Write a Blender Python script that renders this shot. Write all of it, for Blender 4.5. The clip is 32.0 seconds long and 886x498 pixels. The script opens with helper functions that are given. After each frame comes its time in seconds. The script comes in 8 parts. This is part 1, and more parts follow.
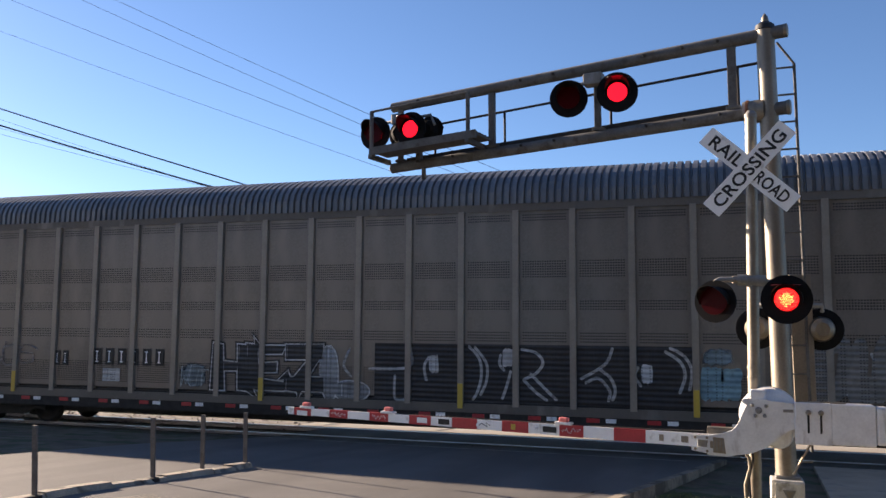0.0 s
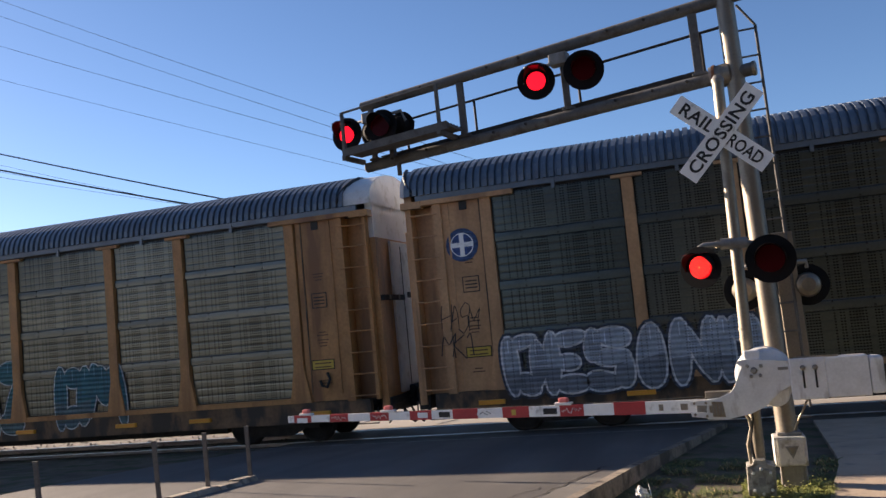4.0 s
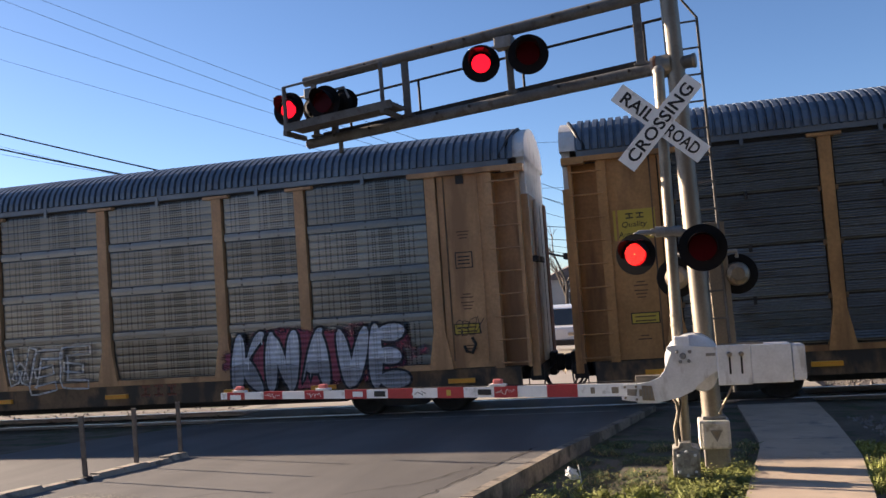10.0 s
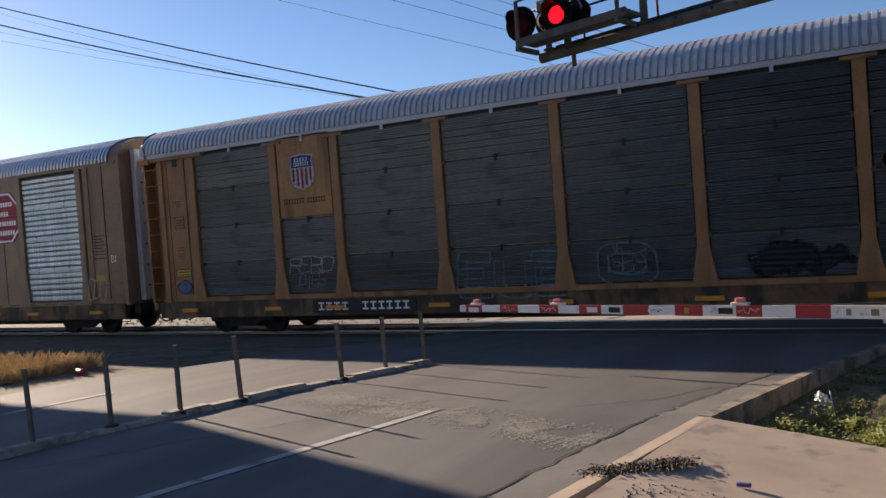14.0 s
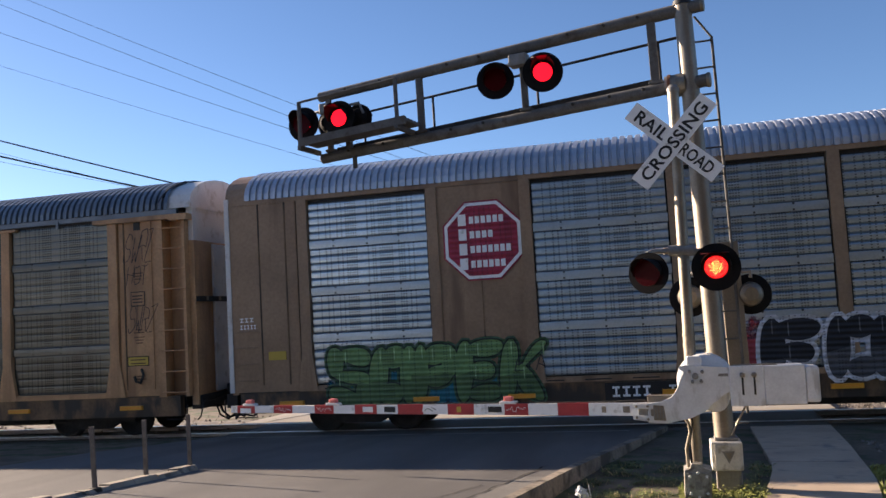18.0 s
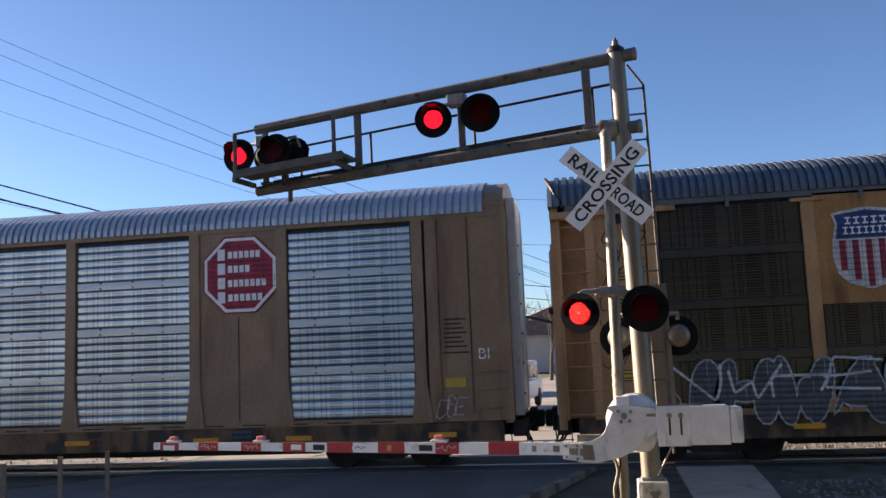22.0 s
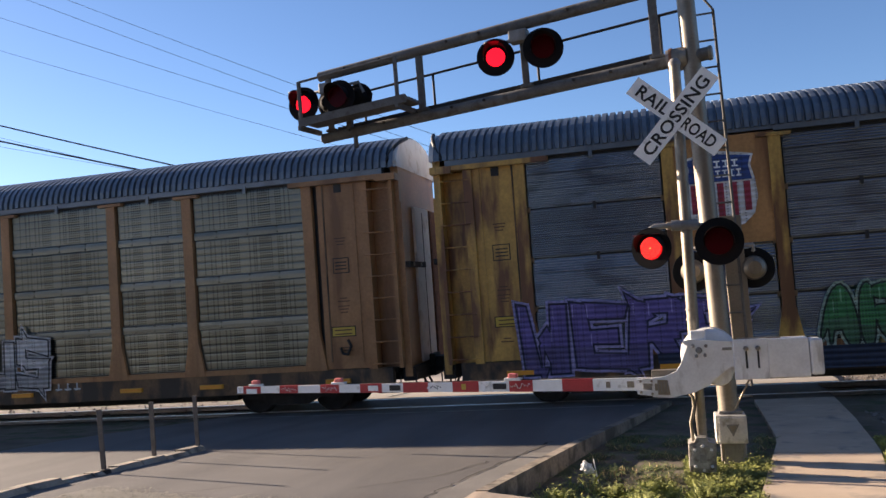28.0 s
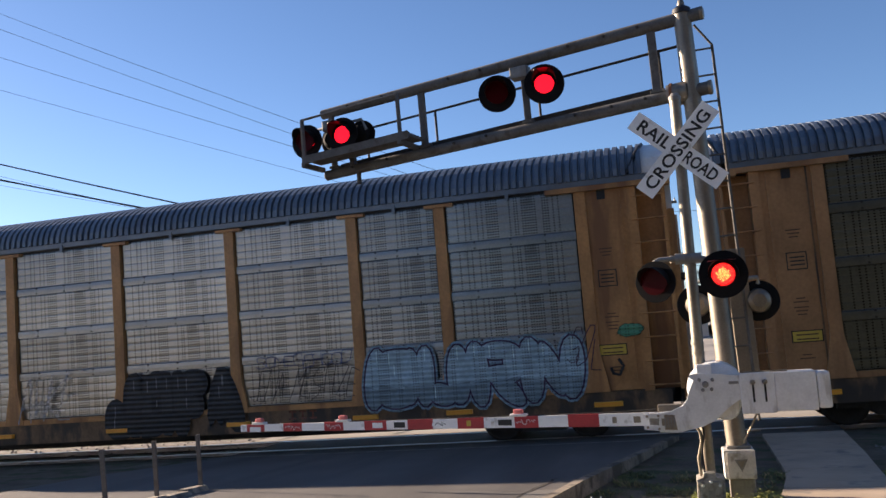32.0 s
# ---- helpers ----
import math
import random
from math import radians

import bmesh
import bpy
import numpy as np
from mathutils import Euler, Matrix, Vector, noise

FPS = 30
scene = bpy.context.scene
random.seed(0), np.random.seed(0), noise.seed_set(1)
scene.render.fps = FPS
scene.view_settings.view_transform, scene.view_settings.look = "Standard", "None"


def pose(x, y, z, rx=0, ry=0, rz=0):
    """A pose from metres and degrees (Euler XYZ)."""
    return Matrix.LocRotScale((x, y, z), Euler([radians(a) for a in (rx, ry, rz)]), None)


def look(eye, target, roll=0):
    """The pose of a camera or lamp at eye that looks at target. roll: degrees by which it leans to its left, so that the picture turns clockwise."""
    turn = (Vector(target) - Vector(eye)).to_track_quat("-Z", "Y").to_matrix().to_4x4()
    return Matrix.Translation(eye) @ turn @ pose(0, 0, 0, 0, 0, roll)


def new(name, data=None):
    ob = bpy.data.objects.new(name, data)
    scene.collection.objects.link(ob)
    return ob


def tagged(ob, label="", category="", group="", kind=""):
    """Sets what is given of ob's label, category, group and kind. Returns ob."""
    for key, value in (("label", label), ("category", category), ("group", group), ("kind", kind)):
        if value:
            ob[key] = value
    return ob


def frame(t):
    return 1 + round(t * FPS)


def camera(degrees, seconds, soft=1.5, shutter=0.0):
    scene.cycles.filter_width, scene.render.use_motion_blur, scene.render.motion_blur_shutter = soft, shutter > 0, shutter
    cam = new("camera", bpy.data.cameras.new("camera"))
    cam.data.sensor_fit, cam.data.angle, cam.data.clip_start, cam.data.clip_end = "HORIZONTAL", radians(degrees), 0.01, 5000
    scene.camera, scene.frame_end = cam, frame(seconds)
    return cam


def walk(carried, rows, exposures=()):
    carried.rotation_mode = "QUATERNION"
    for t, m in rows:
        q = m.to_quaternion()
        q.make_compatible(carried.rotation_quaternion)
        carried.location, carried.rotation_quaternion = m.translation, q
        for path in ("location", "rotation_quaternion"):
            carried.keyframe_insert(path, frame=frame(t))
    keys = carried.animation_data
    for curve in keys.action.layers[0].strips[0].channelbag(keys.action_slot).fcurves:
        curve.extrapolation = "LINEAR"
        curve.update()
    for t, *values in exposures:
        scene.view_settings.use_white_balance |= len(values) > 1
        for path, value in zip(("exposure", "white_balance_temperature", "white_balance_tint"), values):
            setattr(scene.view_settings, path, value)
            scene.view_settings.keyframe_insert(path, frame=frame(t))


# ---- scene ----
# ======================================================================
# Camera: held by hand at one spot, it only turns.
# ======================================================================
EYE = (0.0, 0.0, 2.4)
cam = camera(55.4, 32.0)
TURNS = [  # seconds, yaw, pitch, roll
    (0, 18.50, 5.26, 0.92),
    (0.5, 19.26, 4.77, 0.08),
    (1, 19.25, 4.25, -1.15),
    (1.5, 18.80, 4.08, -3.15),
    (2, 17.89, 4.46, -4.74),
    (2.5, 17.28, 5.08, -5.35),
    (3, 17.23, 5.31, -5.18),
    (3.5, 17.47, 4.56, -4.96),
    (5.5, 16.91, 5.84, -5.01),
    (6, 15.86, 5.48, -4.42),
    (6.5, 13.76, 5.25, -4.30),
    (7, 11.23, 4.38, -4.11),
    (7.5, 12.26, 3.27, -3.64),
    (8, 14.82, 2.73, -3.42),
    (8.5, 15.73, 2.55, -3.21),
    (9, 14.91, 2.66, -3.64),
    (9.5, 14.15, 2.81, -3.95),
    (10, 13.41, 3.13, -3.54),
    (10.5, 12.53, 3.81, -3.34),
    (11, 11.58, 4.56, -3.79),
    (11.5, 10.45, 4.86, -2.04),
    (12, 9.44, 6.22, 0.38),
    (12.5, 13.33, 7.06, -0.75),
    (13, 23.07, 4.53, -2.89),
    (13.5, 30.14, 0.15, -4.77),
    (14, 29.49, -1.56, -3.76),
    (14.5, 22.30, -0.82, -0.71),
    (15, 14.92, 0.44, -2.34),
    (15.5, 12.32, 1.75, -2.40),
    (17.5, 13.35, 3.93, -2.10),
    (18, 14.18, 4.26, -2.73),
    (18.5, 15.11, 4.44, -3.64),
    (19, 15.31, 4.22, -4.12),
    (19.5, 15.03, 3.81, -4.19),
    (20, 14.90, 3.68, -4.56),
    (20.5, 13.74, 4.34, -4.40),
    (21, 10.89, 5.57, -4.83),
    (21.5, 9.38, 6.55, -4.80),
    (22, 9.63, 6.58, -1.85),
    (22.5, 9.78, 6.13, 0.08),
    (23, 9.34, 6.71, 0.07),
    (23.5, 9.68, 7.31, -0.64),
    (24, 10.57, 7.26, -2.33),
    (24.5, 11.49, 6.43, -3.34),
    (25, 12.12, 5.51, -3.44),
    (25.5, 12.87, 4.46, -2.31),
    (26, 13.44, 3.59, -1.59),
    (26.5, 13.66, 3.08, -1.91),
    (28.5, 14.41, 2.83, -3.89),
    (29, 14.14, 3.12, -3.92),
    (29.5, 13.88, 3.67, -3.95),
    (30, 13.93, 4.58, -3.67),
    (30.5, 14.30, 5.53, -3.55),
    (31, 14.51, 5.88, -3.57),
    (31.5, 14.67, 5.59, -3.90),
    (32, 14.52, 5.22, -4.08),
]


def aim(yaw, pitch, roll):
    yaw, pitch = radians(yaw), radians(pitch)
    way = Vector((-math.sin(yaw) * math.cos(pitch), math.cos(yaw) * math.cos(pitch), math.sin(pitch)))
    return look(EYE, Vector(EYE) + way, roll)


walk(cam, [(t, aim(a, b, c)) for t, a, b, c in TURNS], [
    (t, stops, 6000, 17) for t, stops in ((0, 1.86), (1, 1.7), (2, 1.62), (6, 1.66), (7, 1.78), (8, 1.78), (10, 1.78), (12.4, 1.8), (13.2, 1.6), (14, 1.36), (14.6, 1.46), (15.2, 1.6), (17.5, 1.78), (20, 1.7),
                                          (23, 1.8), (26, 1.8), (29, 1.8), (30, 1.86), (31, 1.82), (32, 1.74))])

# ======================================================================
# Light: clear winter sky, low sun to the left and a little behind the train.
# ======================================================================
SUN_EL, SUN_BACK = 14.1, 16.5
sun_way = Vector((-math.cos(radians(SUN_BACK)) * math.cos(radians(SUN_EL)),
                  math.sin(radians(SUN_BACK)) * math.cos(radians(SUN_EL)), math.sin(radians(SUN_EL))))
world = bpy.data.worlds.new("sky")
scene.world = world
world.use_nodes = True
wn = world.node_tree
sky = wn.nodes.new("ShaderNodeTexSky")
sky.sky_type, sky.sun_disc = "NISHITA", False
sky.sun_elevation = radians(SUN_EL)
sky.sun_rotation = math.atan2(sun_way.x, sun_way.y)
sky.altitude, sky.air_density, sky.dust_density, sky.ozone_density = 1200, 0.9, 0.6, 2.7
wn.links.new(sky.outputs[0], wn.nodes["Background"].inputs[0])
wn.nodes["Background"].inputs[1].default_value = 0.05
sun = new("sun", bpy.data.lights.new("sun", "SUN"))
sun.data.energy, sun.data.angle, sun.data.color = 5.0, radians(0.5), (1.0, 0.79, 0.54)
sun.matrix_world = look((0, 0, 40), Vector((0, 0, 40)) - sun_way)

# ======================================================================
# Materials
# ======================================================================


def mat(name, base, rough=0.6, metal=0.0, vary=0.25, scale=3.0, fine=40.0, bump=0.1, second=None, second_at=0.6,
        streak=0.0, spec=0.5, bump_far=0.01, along=None, each=0.0):
    """Paint, metal, stone or soil with two scales of variation, an optional second colour in patches and downward streaks."""
    m = bpy.data.materials.new(name)
    m.use_nodes = True
    nt = m.node_tree
    n, ln = nt.nodes, nt.links
    b = n["Principled BSDF"]
    b.inputs["Roughness"].default_value, b.inputs["Metallic"].default_value = rough, metal
    b.inputs["Specular IOR Level"].default_value = spec
    co = n.new("ShaderNodeTexCoord")
    big = n.new("ShaderNodeTexNoise")
    big.inputs["Scale"].default_value, big.inputs["Detail"].default_value = scale, 6
    small = n.new("ShaderNodeTexNoise")
    small.inputs["Scale"].default_value, small.inputs["Detail"].default_value = fine, 3
    ln.new(co.outputs["Object"], big.inputs["Vector"])
    ln.new(co.outputs["Object"], small.inputs["Vector"])
    ramp = n.new("ShaderNodeMapRange")
    ramp.inputs[1].default_value, ramp.inputs[2].default_value = 0.3, 0.7
    ramp.inputs[3].default_value, ramp.inputs[4].default_value = 1 - vary, 1 + vary
    ln.new(big.outputs["Fac"], ramp.inputs[0])
    ramp2 = n.new("ShaderNodeMapRange")
    ramp2.inputs[1].default_value, ramp2.inputs[2].default_value = 0.3, 0.7
    ramp2.inputs[3].default_value, ramp2.inputs[4].default_value = 1 - vary * 0.6, 1 + vary * 0.6
    ln.new(small.outputs["Fac"], ramp2.inputs[0])
    mul = n.new("ShaderNodeMath")
    mul.operation = "MULTIPLY"
    ln.new(ramp.outputs[0], mul.inputs[0])
    ln.new(ramp2.outputs[0], mul.inputs[1])
    if each:
        # alike pieces differ a little from one another
        info = n.new("ShaderNodeObjectInfo")
        own = n.new("ShaderNodeMapRange")
        own.inputs[3].default_value, own.inputs[4].default_value = 1 - each, 1 + each
        ln.new(info.outputs["Random"], own.inputs[0])
        last = mul
        mul = n.new("ShaderNodeMath")
        mul.operation = "MULTIPLY"
        ln.new(last.outputs[0], mul.inputs[0])
        ln.new(own.outputs[0], mul.inputs[1])
    col = n.new("ShaderNodeMix")
    col.data_type, col.blend_type = "RGBA", "MULTIPLY"
    col.inputs[0].default_value = 1.0
    col.inputs[6].default_value = (*base, 1)
    ln.new(mul.outputs[0], col.inputs[7])
    out = col.outputs[2]
    if second:
        patch = n.new("ShaderNodeTexNoise")
        patch.inputs["Scale"].default_value, patch.inputs["Detail"].default_value = scale * 1.7, 8
        mp = n.new("ShaderNodeMapping")
        mp.inputs["Location"].default_value = (7, 3, 5)
        if along:
            mp.inputs["Scale"].default_value, mp.inputs["Rotation"].default_value = along, (0, 0, radians(9.8))
        if streak:
            mp.inputs["Scale"].default_value = (1, 1, streak)
        ln.new(co.outputs["Object"], mp.inputs[0])
        ln.new(mp.outputs[0], patch.inputs["Vector"])
        edge = n.new("ShaderNodeMapRange")
        wide = 0.12 if along else 0.06
        edge.inputs[1].default_value, edge.inputs[2].default_value = second_at - wide, second_at + wide
        ln.new(patch.outputs["Fac"], edge.inputs[0])
        mix = n.new("ShaderNodeMix")
        mix.data_type = "RGBA"
        mix.inputs[7].default_value = (*second, 1)
        ln.new(edge.outputs[0], mix.inputs[0])
        ln.new(out, mix.inputs[6])
        out = mix.outputs[2]
    ln.new(out, b.inputs["Base Color"])
    if bump:
        bp = n.new("ShaderNodeBump")
        bp.inputs["Strength"].default_value, bp.inputs["Distance"].default_value = bump, bump_far
        ln.new(small.outputs["Fac"], bp.inputs["Height"])
        ln.new(bp.outputs[0], b.inputs["Normal"])
    return m


def glow(name, colour, strength):
    m = bpy.data.materials.new(name)
    m.use_nodes = True
    b = m.node_tree.nodes["Principled BSDF"]
    b.inputs["Base Color"].default_value = (*[c * 0.3 for c in colour], 1)
    b.inputs["Specular IOR Level"].default_value = 0.1
    b.inputs["Emission Color"].default_value = (*colour, 1)
    b.inputs["Emission Strength"].default_value = strength
    return m


def perforated(name, base, rough, metal, hole=0.45, dirt=(0.06, 0.055, 0.05), dirt_at=0.62):
    """Sheet metal with columns of small punched slots, dirty in patches."""
    m = mat(name, base, rough, metal, vary=0.16, scale=0.9, fine=22, bump=0.03, second=dirt, second_at=dirt_at, streak=0.25, each=0.18)
    nt = m.node_tree
    n, ln = nt.nodes, nt.links
    b = n["Principled BSDF"]
    source = b.inputs["Base Color"].links[0].from_socket
    co = n.new("ShaderNodeTexCoord")
    sep = n.new("ShaderNodeSeparateXYZ")
    ln.new(co.outputs["Object"], sep.inputs[0])

    def step(socket, pitch, width):
        a = n.new("ShaderNodeMath")
        a.operation = "MULTIPLY"
        a.inputs[1].default_value = 1 / pitch
        ln.new(socket, a.inputs[0])
        f = n.new("ShaderNodeMath")
        f.operation = "FRACT"
        ln.new(a.outputs[0], f.inputs[0])
        c = n.new("ShaderNodeMath")
        c.operation = "LESS_THAN"
        c.inputs[1].default_value = width
        ln.new(f.outputs[0], c.inputs[0])
        return c.outputs[0]

    def both(p, q, how="MULTIPLY"):
        a = n.new("ShaderNodeMath")
        a.operation = how
        ln.new(p, a.inputs[0])
        ln.new(q, a.inputs[1])
        return a.outputs[0]

    def op(how, x, value):
        a = n.new("ShaderNodeMath")
        a.operation = how
        ln.new(x, a.inputs[0])
        a.inputs[1].default_value = value
        return a.outputs[0]

    # some columns of the sheet are punched, others not
    place = n.new("ShaderNodeTexWhiteNoise")
    place.noise_dimensions = "1D"
    ln.new(op("FLOOR", op("DIVIDE", sep.outputs[0], 0.052), 0.0), place.inputs["W"])
    columns = op("GREATER_THAN", place.outputs["Value"], 0.45)
    slots = both(step(sep.outputs[0], 0.052, 0.66), step(sep.outputs[2], 0.0525, 0.42))
    spots = both(columns, slots)
    mix = n.new("ShaderNodeMix")
    mix.data_type = "RGBA"
    mix.inputs[7].default_value = (0.01, 0.01, 0.012, 1)
    a = n.new("ShaderNodeMath")
    a.operation = "MULTIPLY"
    a.inputs[1].default_value = 1.0 if hole >= 1 else hole * 1.8
    ln.new(spots, a.inputs[0])
    ln.new(a.outputs[0], mix.inputs[0])
    ln.new(source, mix.inputs[6])
    ln.new(mix.outputs[2], b.inputs["Base Color"])
    return m


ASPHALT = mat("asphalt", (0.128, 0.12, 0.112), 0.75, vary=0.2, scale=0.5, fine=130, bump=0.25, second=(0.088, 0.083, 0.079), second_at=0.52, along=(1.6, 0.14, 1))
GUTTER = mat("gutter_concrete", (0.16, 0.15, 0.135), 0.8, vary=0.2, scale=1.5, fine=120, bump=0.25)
# the far road has a much paler base colour than ASPHALT
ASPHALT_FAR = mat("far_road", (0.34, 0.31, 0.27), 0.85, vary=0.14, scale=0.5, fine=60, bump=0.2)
CONCRETE = mat("concrete", (0.46, 0.365, 0.27), 0.85, vary=0.14, scale=1.6, fine=140, bump=0.14, second=(0.27, 0.235, 0.2), second_at=0.63)
KERB = mat("kerb_concrete", (0.24, 0.2, 0.155), 0.88, vary=0.35, scale=1.7, fine=22, bump=0.6, second=(0.1, 0.085, 0.065), second_at=0.54)
SOIL = mat("soil", (0.13, 0.106, 0.075), 0.95, vary=0.35, scale=1.2, fine=25, bump=0.3, bump_far=0.015, second=(0.06, 0.075, 0.03), second_at=0.55)
GRAVEL = mat("gravel", (0.16, 0.14, 0.118), 0.95, vary=0.45, scale=6, fine=30, bump=0.4, bump_far=0.02)
HUMUS = mat("dead_leaves", (0.07, 0.048, 0.03), 0.9, vary=0.5, scale=14, fine=40, bump=0.2)
STONE = mat("ballast_stone", (0.18, 0.16, 0.14), 0.9, vary=0.4, scale=2, fine=20, bump=0.4)
GRASS = mat("grass_green", (0.25, 0.265, 0.06), 0.7, vary=0.4, scale=3, fine=30, bump=0)
# darker weed green; on the far verge it also carries the train's shade
GRASS_DARK = mat("weed_green", (0.12, 0.145, 0.045), 0.65, vary=0.4, scale=3, fine=30, bump=0)
STRAW = mat("dry_grass", (0.56, 0.42, 0.22), 0.9, vary=0.3, scale=3, fine=30, bump=0)
LINE = mat("road_paint", (0.42, 0.405, 0.37), 0.8, vary=0.2, scale=3, fine=40, bump=0.2, second=(0.17, 0.155, 0.14), second_at=0.6)
WORN = mat("worn_road_paint", (0.25, 0.235, 0.2), 0.85, vary=0.15, scale=2, fine=40, bump=0)
CRACK = mat("crack", (0.03, 0.028, 0.025), 0.95, bump=0)
MEDIAN = mat("worn_separator_concrete", (0.34, 0.3, 0.24), 0.85, vary=0.25, scale=3, fine=40, bump=0.3, second=(0.15, 0.135, 0.115), second_at=0.56)
POST = mat("weathered_post", (0.13, 0.115, 0.1), 0.75, vary=0.3, scale=6, fine=50, bump=0.2)
GALV = mat("galvanised_steel", (0.27, 0.235, 0.185), 0.52, 0.75, vary=0.14, scale=4, fine=40, bump=0.06, second=(0.2, 0.17, 0.135), second_at=0.6, streak=0.3)
GALV_DARK = mat("dull_galvanised_steel", (0.24, 0.23, 0.215), 0.6, 0.2, vary=0.18, scale=4, fine=40, bump=0.06, second=(0.2, 0.17, 0.14), second_at=0.6, streak=0.3)
MAST = mat("dull_mast_steel", (0.24, 0.21, 0.17), 0.52, 0.75, vary=0.16, scale=3, fine=40, bump=0.06, second=(0.22, 0.19, 0.155), second_at=0.6, streak=0.25)
BOOM = mat("weathered_boom_steel", (0.135, 0.133, 0.13), 0.9, vary=0.2, scale=4, fine=40, bump=0.06, second=(0.1, 0.092, 0.082), second_at=0.6, spec=0.15)
CAST = mat("pale_cast_aluminium", (0.6, 0.575, 0.53), 0.55, 0.15, vary=0.14, scale=5, fine=40, bump=0.1, second=(0.36, 0.33, 0.28), second_at=0.6)
BOX_GREY = mat("weathered_cast_box", (0.33, 0.315, 0.28), 0.65, 0.1, vary=0.25, scale=8, fine=50, bump=0.25, second=(0.17, 0.15, 0.125), second_at=0.56)
SILVER = mat("aluminium_paint", (0.72, 0.73, 0.74), 0.4, 0.15, vary=0.08, scale=5, fine=40, bump=0.05, second=(0.48, 0.47, 0.46), second_at=0.64, streak=0.3)
RUST = mat("rusty_steel", (0.2, 0.085, 0.04), 0.85, 0.1, vary=0.35, scale=9, fine=60, bump=0.3)
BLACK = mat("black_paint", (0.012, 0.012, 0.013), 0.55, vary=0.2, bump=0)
IRON = mat("dark_iron", (0.03, 0.027, 0.025), 0.75, 0.2, vary=0.3, scale=6, bump=0.2)
RAIL = mat("rail_steel", (0.42, 0.4, 0.38), 0.28, 0.9, vary=0.15, scale=8, bump=0.05)
WIRE = mat("cable_black", (0.015, 0.015, 0.017), 0.6, bump=0)
WHITE = mat("white_sheeting", (0.92, 0.92, 0.91), 0.35, vary=0.05, scale=5, fine=60, bump=0.03, second=(0.6, 0.59, 0.56), second_at=0.66)
LETTER = mat("black_lettering", (0.015, 0.015, 0.015), 0.6, bump=0)
RED = mat("red_sheeting", (0.42, 0.03, 0.035), 0.45, vary=0.12, scale=8, bump=0.03)
LENS = mat("unlit_lens_look", (0.05, 0.002, 0.004), 0.3, vary=0.1, bump=0, spec=0.06)
LAMP_BLACK = mat("flat_black_enamel", (0.008, 0.008, 0.009), 0.8, vary=0.2, bump=0, spec=0.15)
LIT = glow("lit_red_lens", (1.0, 0.006, 0.014), 0.8)
LIT_DIM = glow("lit_lens_ground", (1.0, 0.008, 0.008), 0.3)
LIT_DOT = glow("lit_diode", (1.0, 0.035, 0.02), 1.5)
LIT_AMBER = glow("lit_warm_diode", (1.0, 0.3, 0.06), 2.2)
PINK = mat("red_marker_lens", (0.75, 0.2, 0.17), 0.3, vary=0.1, bump=0)
RUBBER = mat("tyre_rubber", (0.02, 0.02, 0.02), 0.85, bump=0.1)
BARK = mat("bark", (0.09, 0.075, 0.06), 0.95, vary=0.3, scale=5, fine=30, bump=0.3)
TWIG = mat("bare_twigs", (0.14, 0.11, 0.085), 0.95, vary=0.3, bump=0)
HILL = mat("wooded_hill", (0.17, 0.15, 0.12), 0.95, vary=0.4, scale=0.08, fine=0.8, bump=0)
EVERGREEN = mat("evergreen_foliage", (0.03, 0.031, 0.026), 0.95, vary=0.4, scale=0.4, fine=3, bump=0)
WALL_FAR = mat("house_wall", (0.5, 0.47, 0.42), 0.85, vary=0.1, scale=1, bump=0.05)
ROOF_RED = mat("red_sheet_roof", (0.4, 0.09, 0.06), 0.6, vary=0.15, scale=2, bump=0.1)
ROOF_FAR = mat("house_roof", (0.16, 0.13, 0.12), 0.9, vary=0.2, scale=3, bump=0.1)
GLASS_DARK = mat("dark_glass", (0.03, 0.04, 0.05), 0.08, vary=0.1, bump=0)
CAR_WHITE = mat("white_car_paint", (0.72, 0.74, 0.76), 0.25, vary=0.03, bump=0)
CAR_BLUE = mat("grey_blue_car_paint", (0.16, 0.2, 0.25), 0.25, vary=0.05, bump=0)
CHROME = mat("chrome", (0.7, 0.7, 0.7), 0.15, 1.0, vary=0.05, bump=0)
STUCCO = mat("pale_stucco", (0.66, 0.69, 0.71), 0.9, vary=0.1, scale=2, bump=0.2)
TRASH = mat("white_plastic", (0.75, 0.74, 0.72), 0.5, vary=0.1, bump=0.2)

YELLOW = mat("yellow_car_paint", (0.43, 0.22, 0.08), 0.42, vary=0.2, scale=1.1, fine=16, bump=0.05, second=(0.22, 0.105, 0.045), second_at=0.58, streak=0.16, spec=0.35)
YELLOW_DEEP = mat("deep_yellow_car_paint", (0.35, 0.185, 0.08), 0.42, vary=0.18, scale=1.1, fine=16, bump=0.05, second=(0.2, 0.1, 0.045), second_at=0.6, streak=0.16, spec=0.35)
YELLOW_BROWN = mat("faded_brown_car_paint", (0.31, 0.205, 0.125), 0.42, vary=0.16, scale=1.1, fine=16, bump=0.05, second=(0.2, 0.125, 0.075), second_at=0.6, streak=0.16, spec=0.35)
YELLOW_TAN = mat("faded_tan_car_paint", (0.5, 0.29, 0.14), 0.42, vary=0.18, scale=1.1, fine=16, bump=0.05, second=(0.3, 0.165, 0.08), second_at=0.58, streak=0.16, spec=0.35)
YELLOW_OLD = mat("weathered_yellow_paint", (0.5, 0.30, 0.07), 0.42, vary=0.22, scale=1.5, fine=18, bump=0.05, second=(0.16, 0.07, 0.03), second_at=0.52, streak=0.2)
